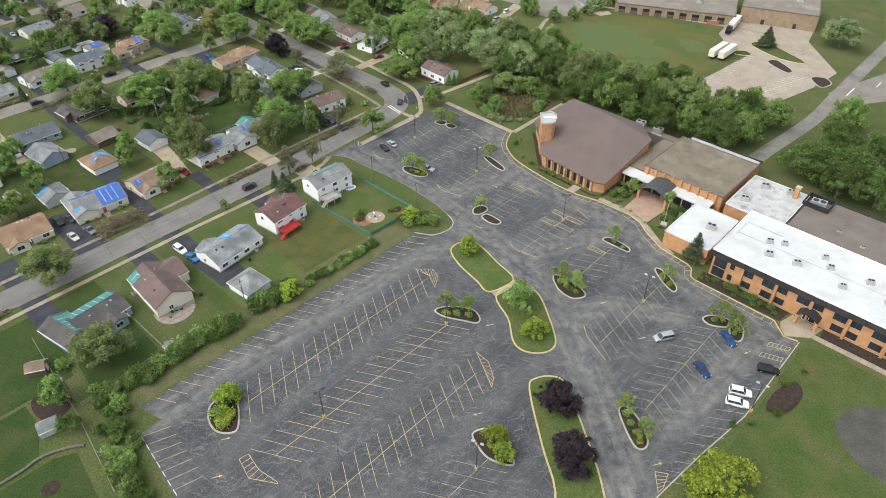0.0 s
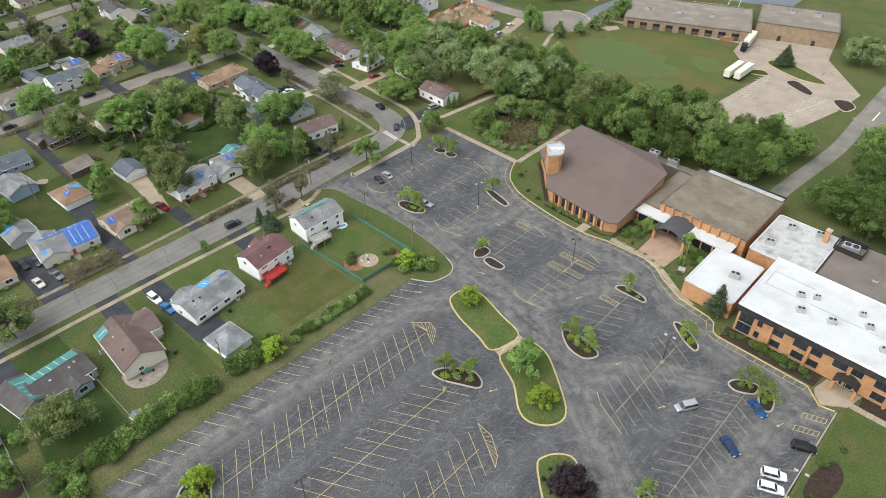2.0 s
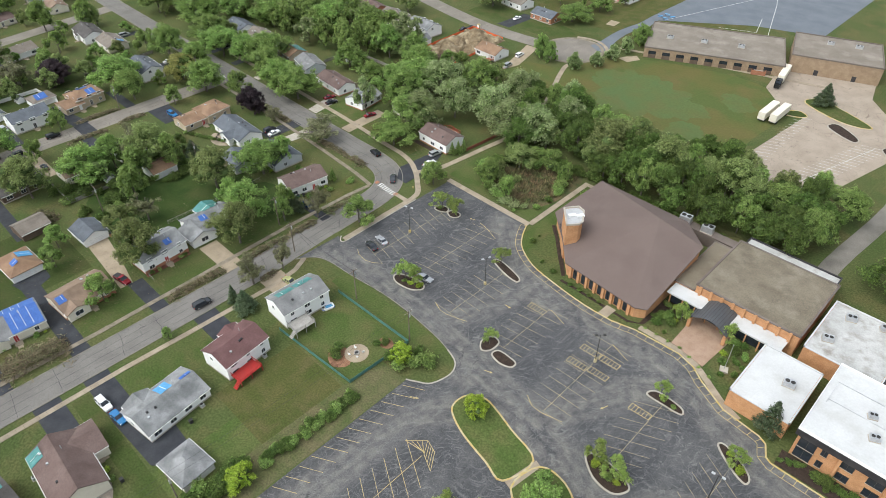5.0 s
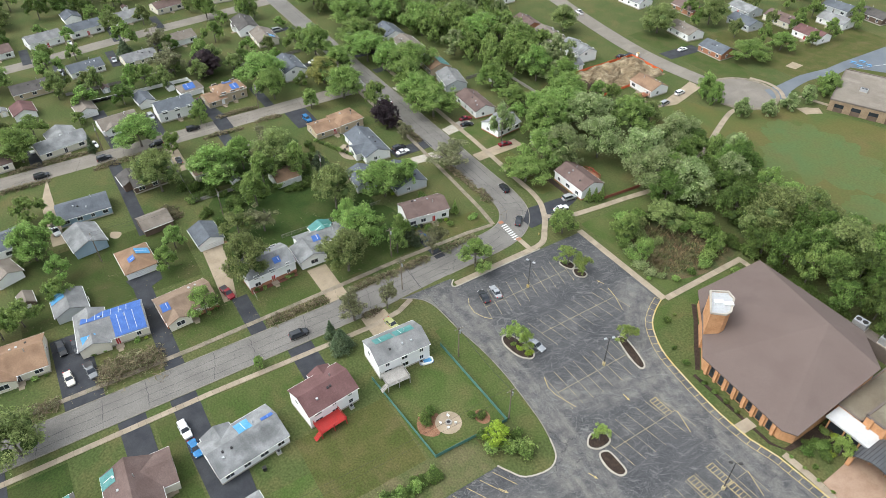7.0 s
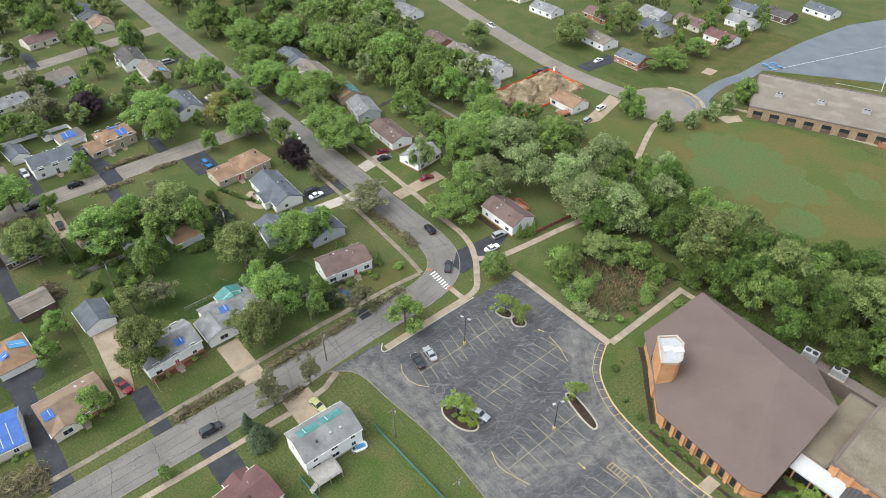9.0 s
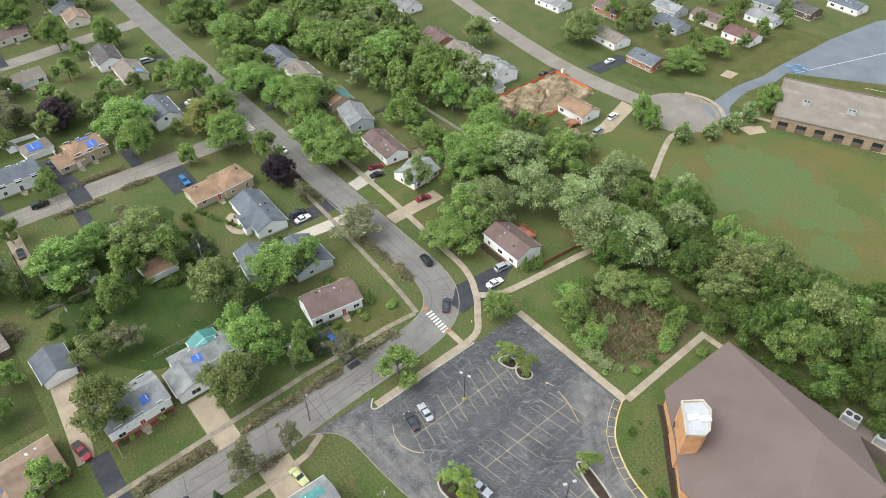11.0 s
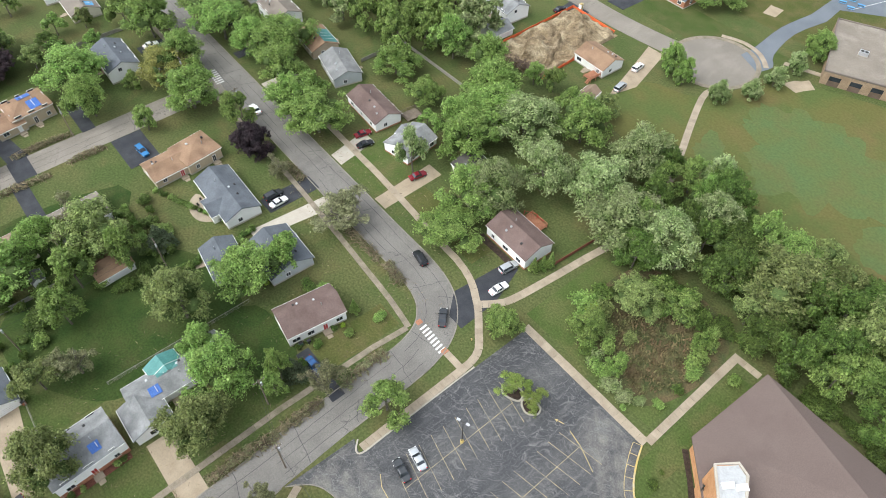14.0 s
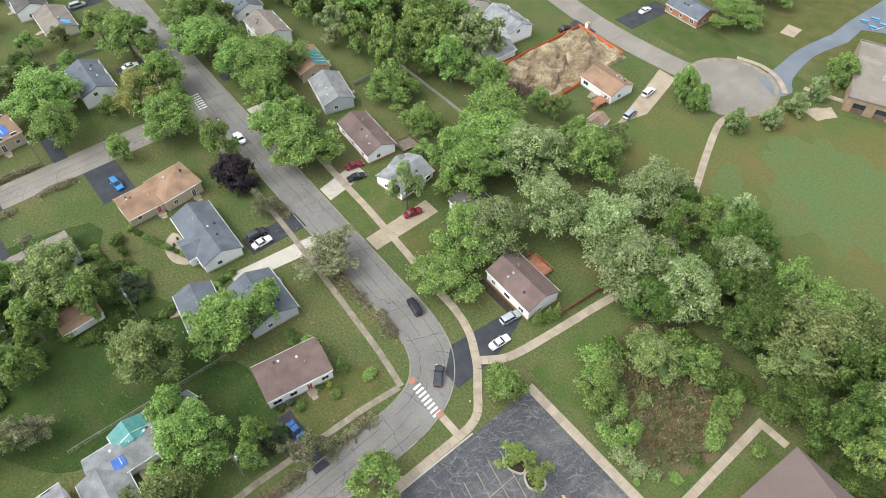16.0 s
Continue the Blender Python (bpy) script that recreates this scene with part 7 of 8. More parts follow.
# tall brown grass of the hollow
rngt = np.random.default_rng(77)
tuft = Mesh()
for _ in range(2600):
    x, y = rngt.uniform(-151, -131), rngt.uniform(175, 202)
    if inside(x, y, [(-150, 176), (-136, 174), (-131, 184), (-132, 198), (-141, 202), (-152, 198)]):
        a, hh = rngt.uniform(0, 6.28), rngt.uniform(0.5, 1.2)
        ox, oy = math.cos(a) * 0.28, math.sin(a) * 0.28
        tx, ty = rngt.normal() * 0.35, rngt.normal() * 0.35
        tuft.add([(x - ox, y - oy, 0.02), (x + ox, y + oy, 0.02), (x + tx, y + ty, hh)], [(0, 1, 2)])
tagged(new("tall_grass", tuft.data("tall_grass", surf("dry_stalks", (0.2, 0.138, 0.08), (0.11, 0.13, 0.048), size=3.5, fine=0.5, amount=0.3, isle=0.4, rough=1))), "tall brown and green weeds in a damp hollow", "weeds", kind="stuff")
for x, y in ((-122.6, 13.3), (-114.3, 12.7), (-107.4, 11.3), (-100.5, 10.5), (-94.4, 9.3), (-89.8, 8.7), (-111, 9.9), (-100.1, 7.3), (-118, 12.4), (-104, 9.0), (-97, 7.6), (-92, 6.4), (-116, 16), (-135.2, 11.5), (-130.9, 5.4), (-113, 15.4), (-109.6, 13.6), (-87, 5)):
    shrub(rngh.choice("gkk"), x, y, rngh.uniform(1.5, 2.3), rngh.uniform(1.8, 3.2), "dense dark green shrub along a garden boundary", "boundary shrubs")
# small clipped shrubs along house fronts
small = [bush(60 + i, k, 300, 0.24) for i, k in enumerate("gkl")]
for x, y, turn, L, W, front in FRONTS:
    if x < -215 or y > 160:
        continue
    for u in (-0.38, -0.24, 0.26, 0.4):
        p = pose(x, y, 0, 0, 0, turn) @ Vector((u * L + rngh.uniform(-0.4, 0.4), front * (W / 2 + 0.85), 0))
        r = rngh.uniform(0.5, 0.85)
        ob = thing("shrub", p.x, p.y, 0, "small rounded shrub against a house wall", "shrub", "foundation shrubs")
        ob.matrix_basis = pose(p.x, p.y, 0, 0, 0, rngh.uniform(0, 360)) @ Matrix.Diagonal((r, r, r * 0.8, 1))
        part("foliage", rngh.choice(small), None, ob)
for i in range(18):
    shrub(rngh.choice("gk"), -249.3 + i * 1.26, 115.7 + rngh.uniform(-0.3, 0.3), rngh.uniform(0.9, 1.3), rngh.uniform(1.2, 2.0), "clipped green hedge shrub between gardens", "garden hedge")
for x, y, r, k in ((-81.6, 166, 1.2, "g"), (-79.6, 166.4, 1.1, "l"), (-77.8, 164.6, 1.2, "g"), (-80, 162, 1.5, "g"), (-82, 160.4, 1.1, "k"), (-77.6, 161.8, 1.0, "l"), (-63.4, 165.6, 1.3, "g"), (-61.4, 166, 1.2, "k"), (-59.6, 162.6, 1.3, "g"), (-58.6, 159, 1.1, "k"), (-64, 160.6, 1.0, "l")):
    shrub(k, x, y, r, r * 1.1, "rounded green shrub in a bed", "bed shrubs")


# ---- cars ----
def car(x, y, turn, paint, style="sedan"):
    """A parked car, its nose along turn."""
    L, W, H, nose, tail = {"sedan": (4.8, 1.84, 1.45, 0.30, 0.20), "suv": (4.8, 1.92, 1.72, 0.27, 0.03), "van": (5.1, 1.98, 1.75, 0.2, 0.03), "pickup": (5.6, 1.98, 1.8, 0.24, 0.42)}[style]
    words = {"sedan": "sedan", "suv": "sport utility car", "van": "minivan", "pickup": "pickup truck"}[style]
    ob = thing("car", x, y, turn, f"{paint} {words} standing on the asphalt", "car", "cars", 0.08)
    belt = H * 0.56
    body = Mesh()
    rows = []
    for f, k, zt in ((0.0, 0.8, 0.82), (0.03, 0.92, 0.95), (0.14, 0.99, 1.0), (0.5, 1.0, 1.0), (0.75, 1.0, 0.98), (0.93, 0.95, 0.86), (1.0, 0.8, 0.7)):
        u, w = -L / 2 + L * f, W / 2 * k
        rows.append([(u, -w * 0.94, 0.24), (u, -w, 0.5), (u, -w * 0.95, belt * zt), (u, -w * 0.8, belt * zt + 0.05), (u, w * 0.8, belt * zt + 0.05), (u, w * 0.95, belt * zt), (u, w, 0.5), (u, w * 0.94, 0.24)])
    pts = [p for r in rows for p in r]
    faces = [(i * 8 + j, i * 8 + (j + 1) % 8, (i + 1) * 8 + (j + 1) % 8, (i + 1) * 8 + j) for i in range(6) for j in range(8)]
    body.add(pts, [tuple(q[::-1]) for q in faces] + [tuple(range(8)), tuple(range(48, 56))[::-1]])
    part("body", body, PAINT[paint], ob)
    x0, x1 = -L / 2 + L * tail, L / 2 - L * nose
    slope_r = 0.5 if style == "sedan" else 0.22
    r0, r1 = x0 + slope_r, x1 - 0.75
    hw, rw = W * 0.46, W * 0.39
    part("glasshouse", Mesh().add([(x0, -hw, belt), (x1, -hw, belt), (x1, hw, belt), (x0, hw, belt), (r0, -rw, H - 0.06), (r1, -rw, H - 0.06), (r1, rw, H - 0.06), (r0, rw, H - 0.06)],
                               [(0, 1, 5, 4), (1, 2, 6, 5), (2, 3, 7, 6), (3, 0, 4, 7), (4, 5, 6, 7)]), GLASS, ob, "dark tinted glass")
    part("roof", Mesh().add([(r0 - 0.05, -rw - 0.02, H - 0.08), (r1 + 0.05, -rw - 0.02, H - 0.08), (r1 + 0.05, rw + 0.02, H - 0.08), (r0 - 0.05, rw + 0.02, H - 0.08), (r0 + 0.2, -rw + 0.15, H), (r1 - 0.2, -rw + 0.15, H), (r1 - 0.2, rw - 0.15, H), (r0 + 0.2, rw - 0.15, H)],
                            [(0, 1, 5, 4), (1, 2, 6, 5), (2, 3, 7, 6), (3, 0, 4, 7), (4, 5, 6, 7)]), PAINT[paint], ob)
    for s in (-1, 1):
        for xa, xb in ((x1, r1), ((x0 + x1) / 2 - 0.1, (r0 + r1) / 2 - 0.1), (x0, r0)):
            part("pillar", Mesh().tube((xa, s * hw, belt), (xb, s * (rw + 0.01), H - 0.06), 0.05, 0.05, 4), PAINT[paint], ob)
    if style == "pickup":
        part("load_bed", Mesh().box(-L / 2 + 1.1, 0, belt - 0.02, 2.0, W * 0.78, 0.09), DARK, ob)
    for s in (-1, 1):
        for f in (0.19, 0.82):
            wheel = part("wheel", Mesh().tube((-L / 2 + L * f, s * (W / 2 - 0.2), 0.33), (-L / 2 + L * f, s * (W / 2 + 0.01), 0.33), 0.33, 0.33, 14), TYRE, ob)
            part("rim", Mesh().tube((-L / 2 + L * f, s * (W / 2), 0.33), (-L / 2 + L * f, s * (W / 2 + 0.03), 0.33), 0.21, 0.19, 10), RIM, wheel)
        part("headlight", Mesh().box(L / 2 - 0.12, s * W * 0.34, 0.52, 0.2, 0.36, 0.14), LAMP_CLEAR, ob)
        part("tail_light", Mesh().box(-L / 2 + 0.04, s * W * 0.36, 0.66, 0.14, 0.26, 0.2), LAMP_RED, ob)
        part("mirror", Mesh().box(x1 - 0.25, s * (W / 2 + 0.08), belt - 0.02, 0.14, 0.2, 0.14), PAINT[paint], ob)
    return ob


for cx, cy, ct, cp, cs in ((-18.0, 112.2, 25, "white", "suv"), (-17.2, 108.9, 25, "white", "suv"), (-27.2, 125.4, -28, "blue", "sedan"), (-27.2, 112.4, -28, "navy", "sedan"), (-38.6, 115.4, 238, "silver", "van"), (-16.2, 122.6, 25, "black", "suv"),
                           (-153.6, 128.8, 170, "charcoal", "sedan"), (-153.4, 132.4, 170, "silver", "sedan"), (-133.2, 129.8, 10, "silver", "sedan"), (-192.6, 33.6, 5, "black", "suv"), (-191.8, 36.8, 5, "charcoal", "sedan"), (-182.2, 33.6, 5, "beige", "sedan"), (-182.0, 38.2, 8, "grey", "pickup"),
                           (-154.2, 52.0, 5, "white", "suv"), (-148.6, 52.6, 5, "sky", "sedan"), (-190.6, 73.2, 10, "red", "pickup"), (-157.8, 104.0, 8, "lime", "sedan"), (-182.4, 128.2, 4, "blue", "sedan"), (-234.4, 177.2, 80, "red", "sedan"), (-230.6, 175.2, 80, "black", "sedan"),
                           (-212.2, 178.8, 80, "red", "sedan"), (-229.6, 146.4, 92, "charcoal", "suv"), (-226.7, 146.2, 92, "white", "sedan"), (-265.6, 127.8, 5, "sky", "suv"), (-175.6, 176.4, 83, "silver", "suv"), (-172.6, 170.6, 85, "white", "sedan"), (-243, 39.3, 10, "white", "pickup"),
                           (-300.5, 99.2, 12, "charcoal", "sedan"), (-294.4, 146.5, 6, "silver", "sedan"), (-206.6, 259.2, 96, "white", "suv"), (-203.6, 247.6, 99, "silver", "van"), (-244, 264, 84, "black", "sedan"), (-235, 292, 89, "white", "sedan"), (-288.4, 58.2, 10, "white", "sedan"), (-356, 56.3, 6, "grey", "suv"),
                           (-277.0, 59.3, 95, "charcoal", "suv"), (-276.6, 40.0, 95, "charcoal", "suv"), (-281, 90.4, 88, "black", "suv"), (-276.8, 76.4, 272, "black", "suv"), (-262, 159.6, 180, "white", "sedan"), (-167, 83.3, 90, "charcoal", "suv"), (-293.0, 283.5, 170, "white", "pickup"), (-174.6, 156.0, 135, "charcoal", "sedan"), (-190.5, 162.4, 170, "black", "suv"), (-296, 39.4, 2, "white", "sedan"), (-298, 79.8, 3, "silver", "suv"), (-262, 80.2, 178, "charcoal", "sedan"), (-356, 57.2, 4, "white", "suv"), (-358, 78.8, 2, "silver", "sedan"), (-388, 65.8, 1, "white", "sedan"), (-394, 84.8, 3, "grey", "pickup"), (-310, 150, 88, "white", "sedan"), (-270, 174, 91, "silver", "suv"), (-307, 176, 90, "black", "sedan"), (-352, 150, 88, "silver", "van")):
    car(cx, cy, ct, cp, cs)


def trailer(x, y, turn, L, label, cab=False):
    ob = thing("box_trailer", x, y, turn, label, "trailer", "trailers", 0.06)
    part("box", Mesh().box(0, 0, 1.1, L, 2.5, 2.8), CREAM, ob)
    for u in (-L * 0.38, -L * 0.3, L * 0.34):
        for s in (-1, 1):
            part("wheel", Mesh().tube((u, s * 0.8, 0.5), (u, s * 1.2, 0.5), 0.5, 0.5, 12), TYRE, ob)
    part("chassis", Mesh().box(0, 0, 0.8, L, 1.0, 0.3), DARK, ob)
    if cab:
        part("cab", Mesh().box(-L / 2 - 2.2, 0, 0.6, 2.4, 2.4, 2.7).box(-L / 2 - 4.2, 0, 0.6, 1.8, 2.0, 1.5), PAINT["black"], ob)
        part("windscreen", Mesh().box(-L / 2 - 3.44, 0, 2.1, 0.1, 2.0, 0.9), GLASS, ob)


trailer(-106.6, 281, 90, 12.5, "cream box trailer parked beside the field")
trailer(-102.8, 282, 90, 12.5, "cream box trailer parked beside the field")
trailer(-115.5, 316, 100, 13, "cream semi-trailer with a black tractor unit", True)


# ---- bay lines of the car park ----
def paint_line(mesh, a, b, width=0.11, z=0.068):
    band(mesh, [a, b], width, z - 0.004, z)


def bay_row(x, y0, y1, pitch, left, right, slope, spine=True, fold=False):
    """Bays on both sides of a spine at x; slope is how far the lines run along y for each metre of x."""
    m = Mesh()
    if spine:
        paint_line(m, (x, y0), (x, y1), 0.13)
    for i in range(int((y1 - y0) / pitch) + 1):
        y = y0 + i * pitch
        if fold:
            paint_line(m, (x - left, y - left * slope), (x, y))
            paint_line(m, (x, y), (x + right, y - right * slope))
        else:
            paint_line(m, (x - left, y - left * slope), (x + right, y + right * slope))
    setting("bay_lines", m, YELLOW if x < -60 and y0 < 100 else FAINT_YELLOW, "faded yellow parking bay lines", "road marking")


bay_row(-95.3, 35.7, 92, 3.165, 5.2, 5.0, -0.56)
bay_row(-79.7, 31.85, 83, 3.17, 5.0, 5.1, 0.54)
bay_row(-64.2, 22.2, 76.5, 3.15, 4.3, 5.0, -0.55)
bay_row(-47.6, 24.0, 61.8, 3.16, 5.0, 5.0, 0.55)
bay_row(-111.4, 21.9, 102, 3.184, 0.0, 4.7, 0.54, False)
bay_row(-48.9, 103.6, 133, 2.95, 5.0, 5.0, -0.56)
bay_row(-30.9, 94.0, 128, 2.95, 5.4, 5.4, 0.5, True, True)
bay_row(-15.0, 84.0, 118, 2.95, 5.2, 0.0, 0.62, False)
bay_row(-150.6, 127.3, 154.2, 2.97, 5.0, 4.4, -0.23)
bay_row(-135.9, 133.7, 157.6, 2.98, 4.5, 5.0, 0.17)
bay_row(-119.8, 125.4, 146, 2.94, 5.2, 5.2, -0.02)
bay_row(-102.4, 126, 144, 2.96, 5.2, 5.2, 0.14)
bay_row(-84.3, 118, 145, 2.96, 5.2, 5.2, 0.03)
bay_row(-66.6, 118.6, 138, 2.96, 5.0, 5.0, 0.45)
ends = Mesh()
for i in range(7):
    paint_line(ends, (-103.8 + i * 2.7, 15.2 - i * 0.25), (-101.8 + i * 2.6, 20.6 - i * 0.25))
for pts in ([(-155.7, 125.4), (-153.6, 124.2), (-150.6, 123.8), (-148, 124.8), (-146.3, 126.3)], [(-139.3, 158.6), (-135.8, 157.9), (-131.0, 156.0)], [(-125, 125.6), (-122, 124.4), (-119.6, 124.6), (-114.6, 126.2)],
            [(-102, 144.1), (-96.8, 142.4)], [(-89.5, 119), (-87, 117.4), (-84.3, 117.4), (-79.6, 118.6)], [(-84.3, 145), (-79, 143.1)], [(-55, 105.8), (-52.4, 103.4), (-45, 100)]):
    for p, q in zip(pts, pts[1:]):
        paint_line(ends, p, q, 0.14)
setting("end_lines", ends, YELLOW, "faded yellow curved row-end lines", "road marking")


def hatch(plan, n=7):
    """A hatched no-parking mark: its outline and bars across, from the first side to the last."""
    m, k = Mesh(), len(plan) // 2
    for p, q in zip(plan, plan[1:] + plan[:1]):
        paint_line(m, p, q, 0.14)
    a, b = plan[:k], plan[k:][::-1]
    for i in range(1, n):
        f = i / n * (k - 1)
        j = min(int(f), k - 2)
        u = f - j
        p = tuple(a[j][c] * (1 - u) + a[j + 1][c] * u for c in (0, 1))
        q = tuple(b[j][c] * (1 - u) + b[j + 1][c] * u for c in (0, 1))
        paint_line(m, p, q)
    setting("hatched_mark", m, YELLOW, "yellow hatched no-parking mark", "road marking")


hatch([(-100.4, 92), (-97, 95.3), (-94, 94.3), (-91.5, 90.6), (-95.2, 92.4), (-95.6, 92.8)][:6], 8)
hatch([(-68.6, 81.2), (-64.4, 80.8), (-60.4, 78), (-59, 75.7), (-60.6, 76.6), (-63.6, 78.4), (-65.4, 79.4), (-68, 80.9)], 9)
hatch([(-84.3, 26.2), (-79.2, 25.1), (-74, 28.4), (-74.2, 28.6), (-79.4, 27.6), (-84, 28.2)], 8)
for cx, cy in ((-87, 134.2), (-86.9, 139.6), (-81.7, 135), (-81.7, 139.8), (-104.8, 142), (-69.2, 132.6)):
    hatch([(cx - 2.4, cy - 1), (cx + 2.4, cy - 0.7), (cx + 2.4, cy + 0.9), (cx - 2.4, cy + 0.8)], 6)
for cy in (127, 131.4):
    hatch([(-19.6, cy - 1.2), (-15.2, cy + 0.6), (-15.2, cy + 2.0), (-19.6, cy + 0.4)], 5)
hatch([(-21.6, 82), (-18.8, 78.4), (-18.6, 80), (-19.4, 83.4)], 5)
ladder = Mesh()
outer = [p for p in EAST if p[0] < -20]
_, off = sides(outer, 1.7)
for p, q in zip(off, off[1:]):
    paint_line(ladder, p, q, 0.12)
walked, nxt = 0.0, 0.0
for i in range(len(outer) - 1):
    a, b = Vector(outer[i]), Vector(outer[i + 1])
    c, d = Vector(off[i]), Vector(off[i + 1])
    seg = (b - a).length
    while nxt < walked + seg:
        u = (nxt - walked) / seg
        paint_line(ladder, tuple(a.lerp(b, u)), tuple(c.lerp(d, u)), 0.12)
        nxt += 2.3
    walked += seg
setting("fire_lane_mark", ladder, YELLOW, "yellow ladder-like fire lane marks along the kerb", "road marking")
for i in range(7):
    ob = thing("wheel_stop", -103.2 + i * 2.7, 14.9 - i * 0.25, -5, "white concrete wheel stop at a parking bay", "wheel stop", "wheel stops", 0.06)
    part("bar", Mesh().box(0, 0, 0, 1.7, 0.16, 0.12, 0, 0.1), WHITE_LINE, ob)
arrows = Mesh()
for ax, ay, at in ((-90.5, 27, 60), (-72, 90, 240), (-107, 101, 30), (-56.5, 68, 240), (-84, 21, 60), (-142, 158.4, 200), (-100, 118, 20), (-56, 116, 250), (-42.4, 112, 60), (-22, 125, 250), (-22, 84, 60), (-110.6, 137.4, 0), (-75.4, 128, 250)):
    c, s = math.cos(radians(at)), math.sin(radians(at))
    for shape in ([(-1.1, -0.09), (0.3, -0.09), (0.3, 0.09), (-1.1, 0.09)], [(0.3, -0.35), (1.0, 0), (0.3, 0.35)]):
        arrows.sheet([(ax + c * u - s * v, ay + s * u + c * v) for u, v in shape], 0.07)
setting("lane_arrows", arrows, YELLOW, "faded yellow lane arrows", "road marking")
cross = Mesh()
for i in range(8):
    f = i / 7
    a = (-175.6 + 6.9 * f, 151.4 - 0.6 * f)
    cross.box(a[0], a[1], 0.056, 0.5, 1.9, 0.006, 5)
setting("crosswalk", cross, WHITE_LINE, "white zebra crossing bars on the street", "road marking")
bars2 = Mesh()
for i in range(7):
    bars2.box(-286.5 + 1.1 * i, 158.6 - 0.1 * i, 0.056, 0.5, 2.4, 0.006, 0)
setting("crosswalk_far", bars2, WHITE_LINE, "white zebra crossing bars at the side street", "road marking")
yard = Mesh()
for i in range(18):
    paint_line(yard, (-98.6 + 0.02 * i, 247 + 2.4 * i), (-93.6, 249.2 + 2.4 * i), 0.12)
    paint_line(yard, (-85 + 0.6 * i, 246 + 2.2 * i), (-76 + 0.6 * i, 248 + 2.2 * i), 0.12)
paint_line(yard, (-80.5, 246), (-70, 284), 0.14)
setting("yard_lines", yard, WHITE_LINE, "white bay lines on the tan school yard", "road marking")
play = Mesh()
for a, b in (((-182.7, 340.5), (-161.9, 404.9)), ((-159.9, 349.3), (-144.5, 355.9)), ((-144.5, 355.9), (-149.9, 374.2)), ((-138.6, 354.6), (-152.1, 395.8)), ((-152.1, 395.8), (-158.5, 412.5))):
    paint_line(play, a, b, 0.24, 0.075)
setting("play_lines", play, WHITE_LINE, "white court lines on the playground", "road marking")
for plan in ([(-100.6, 301.5), (-97.9, 308), (-90, 306), (-75.3, 298.2), (-84.8, 295)], [(-87.6, 288.9), (-85, 292.6), (-76.6, 287), (-76.6, 283.4), (-82, 285)], [(-68, 285), (-64, 288.6), (-60, 285), (-62, 279)], [(-104, 287), (-100, 293), (-95.6, 291), (-98, 288)]):
    island(plan, False if plan[0][0] > -90 else True)


# ---- lamp posts and poles ----
def lamp_post(x, y, heads=2, h=9.0):
    ob = thing("parking_lamp", x, y, random.uniform(0, 90), "dark metal car park lamp on a yellow concrete base", "lamp post", "car park lamps", 0.06)
    part("base", Mesh().tube((0, 0, 0), (0, 0, 0.8), 0.38, 0.36, 10), YELLOW_KERB, ob, "yellow-painted concrete")
    part("pole", Mesh().tube((0, 0, 0.8), (0, 0, h), 0.11, 0.07, 8), DARK_METAL, ob)
    for k in range(heads):
        s = 1 if k else -1
        arm = part("arm", Mesh().tube((0, 0, h - 0.1), (s * 0.7, 0, h), 0.04, 0.04, 6), DARK_METAL, ob)
        part("lamp_head", Mesh().box(s * 0.95, 0, h - 0.08, 0.7, 0.45, 0.18), METAL if x > -60 or x < -100 else DARK_METAL, arm)


for lx, ly in ((-79.9, 44.6), (-79.9, 82.8), (-47.8, 57.9), (-48.8, 123.2), (-84.3, 137.6), (-14.2, 109.2), (-150.8, 141), (-120.4, 139.6)):
    lamp_post(lx, ly)


def utility_pole(x, y, h=10.5, turn=0, bars=1):
    ob = thing("utility_pole", x, y, turn, "brown wooden utility pole with a crossarm", "utility pole", "utility poles")
    part("pole", Mesh().tube((0, 0, -0.2), (0, 0, h), 0.17, 0.11, 8), POLE_WOOD, ob)
    for k in range(bars):
        arm = part("crossarm", Mesh().box(0, 0, h - 0.6 - k, 2.4, 0.12, 0.14), POLE_WOOD, ob)
        for u in (-1.05, -0.4, 0.4, 1.05):
            part("insulator", Mesh().tube((u, 0, h - 0.46 - k), (u, 0, h - 0.28 - k), 0.05, 0.04, 6), METAL, arm)
    part("transformer", Mesh().tube((0.32, 0, h - 2.2), (0.32, 0, h - 1.3), 0.22, 0.22, 10), METAL, ob)


POLES = [(-123.0, 9.0, 0), (-121.0, 52.0, 0), (-120.2, 112.0, 90), (-140.6, 112.4, 90), (-168.8 + 1.0, 112.6, 90), (-181, 116.6, 90), (-223.9, 83, 0), (-225.5, 116, 0), (-283.8, 116, 0), (-222, 48, 0), (-284, 60, 0), (-262, 155.4, 90), (-238, 226, 90), (-284.4, 150, 0)]
for px, py, pt in POLES:
    utility_pole(px, py, 10.0, pt)


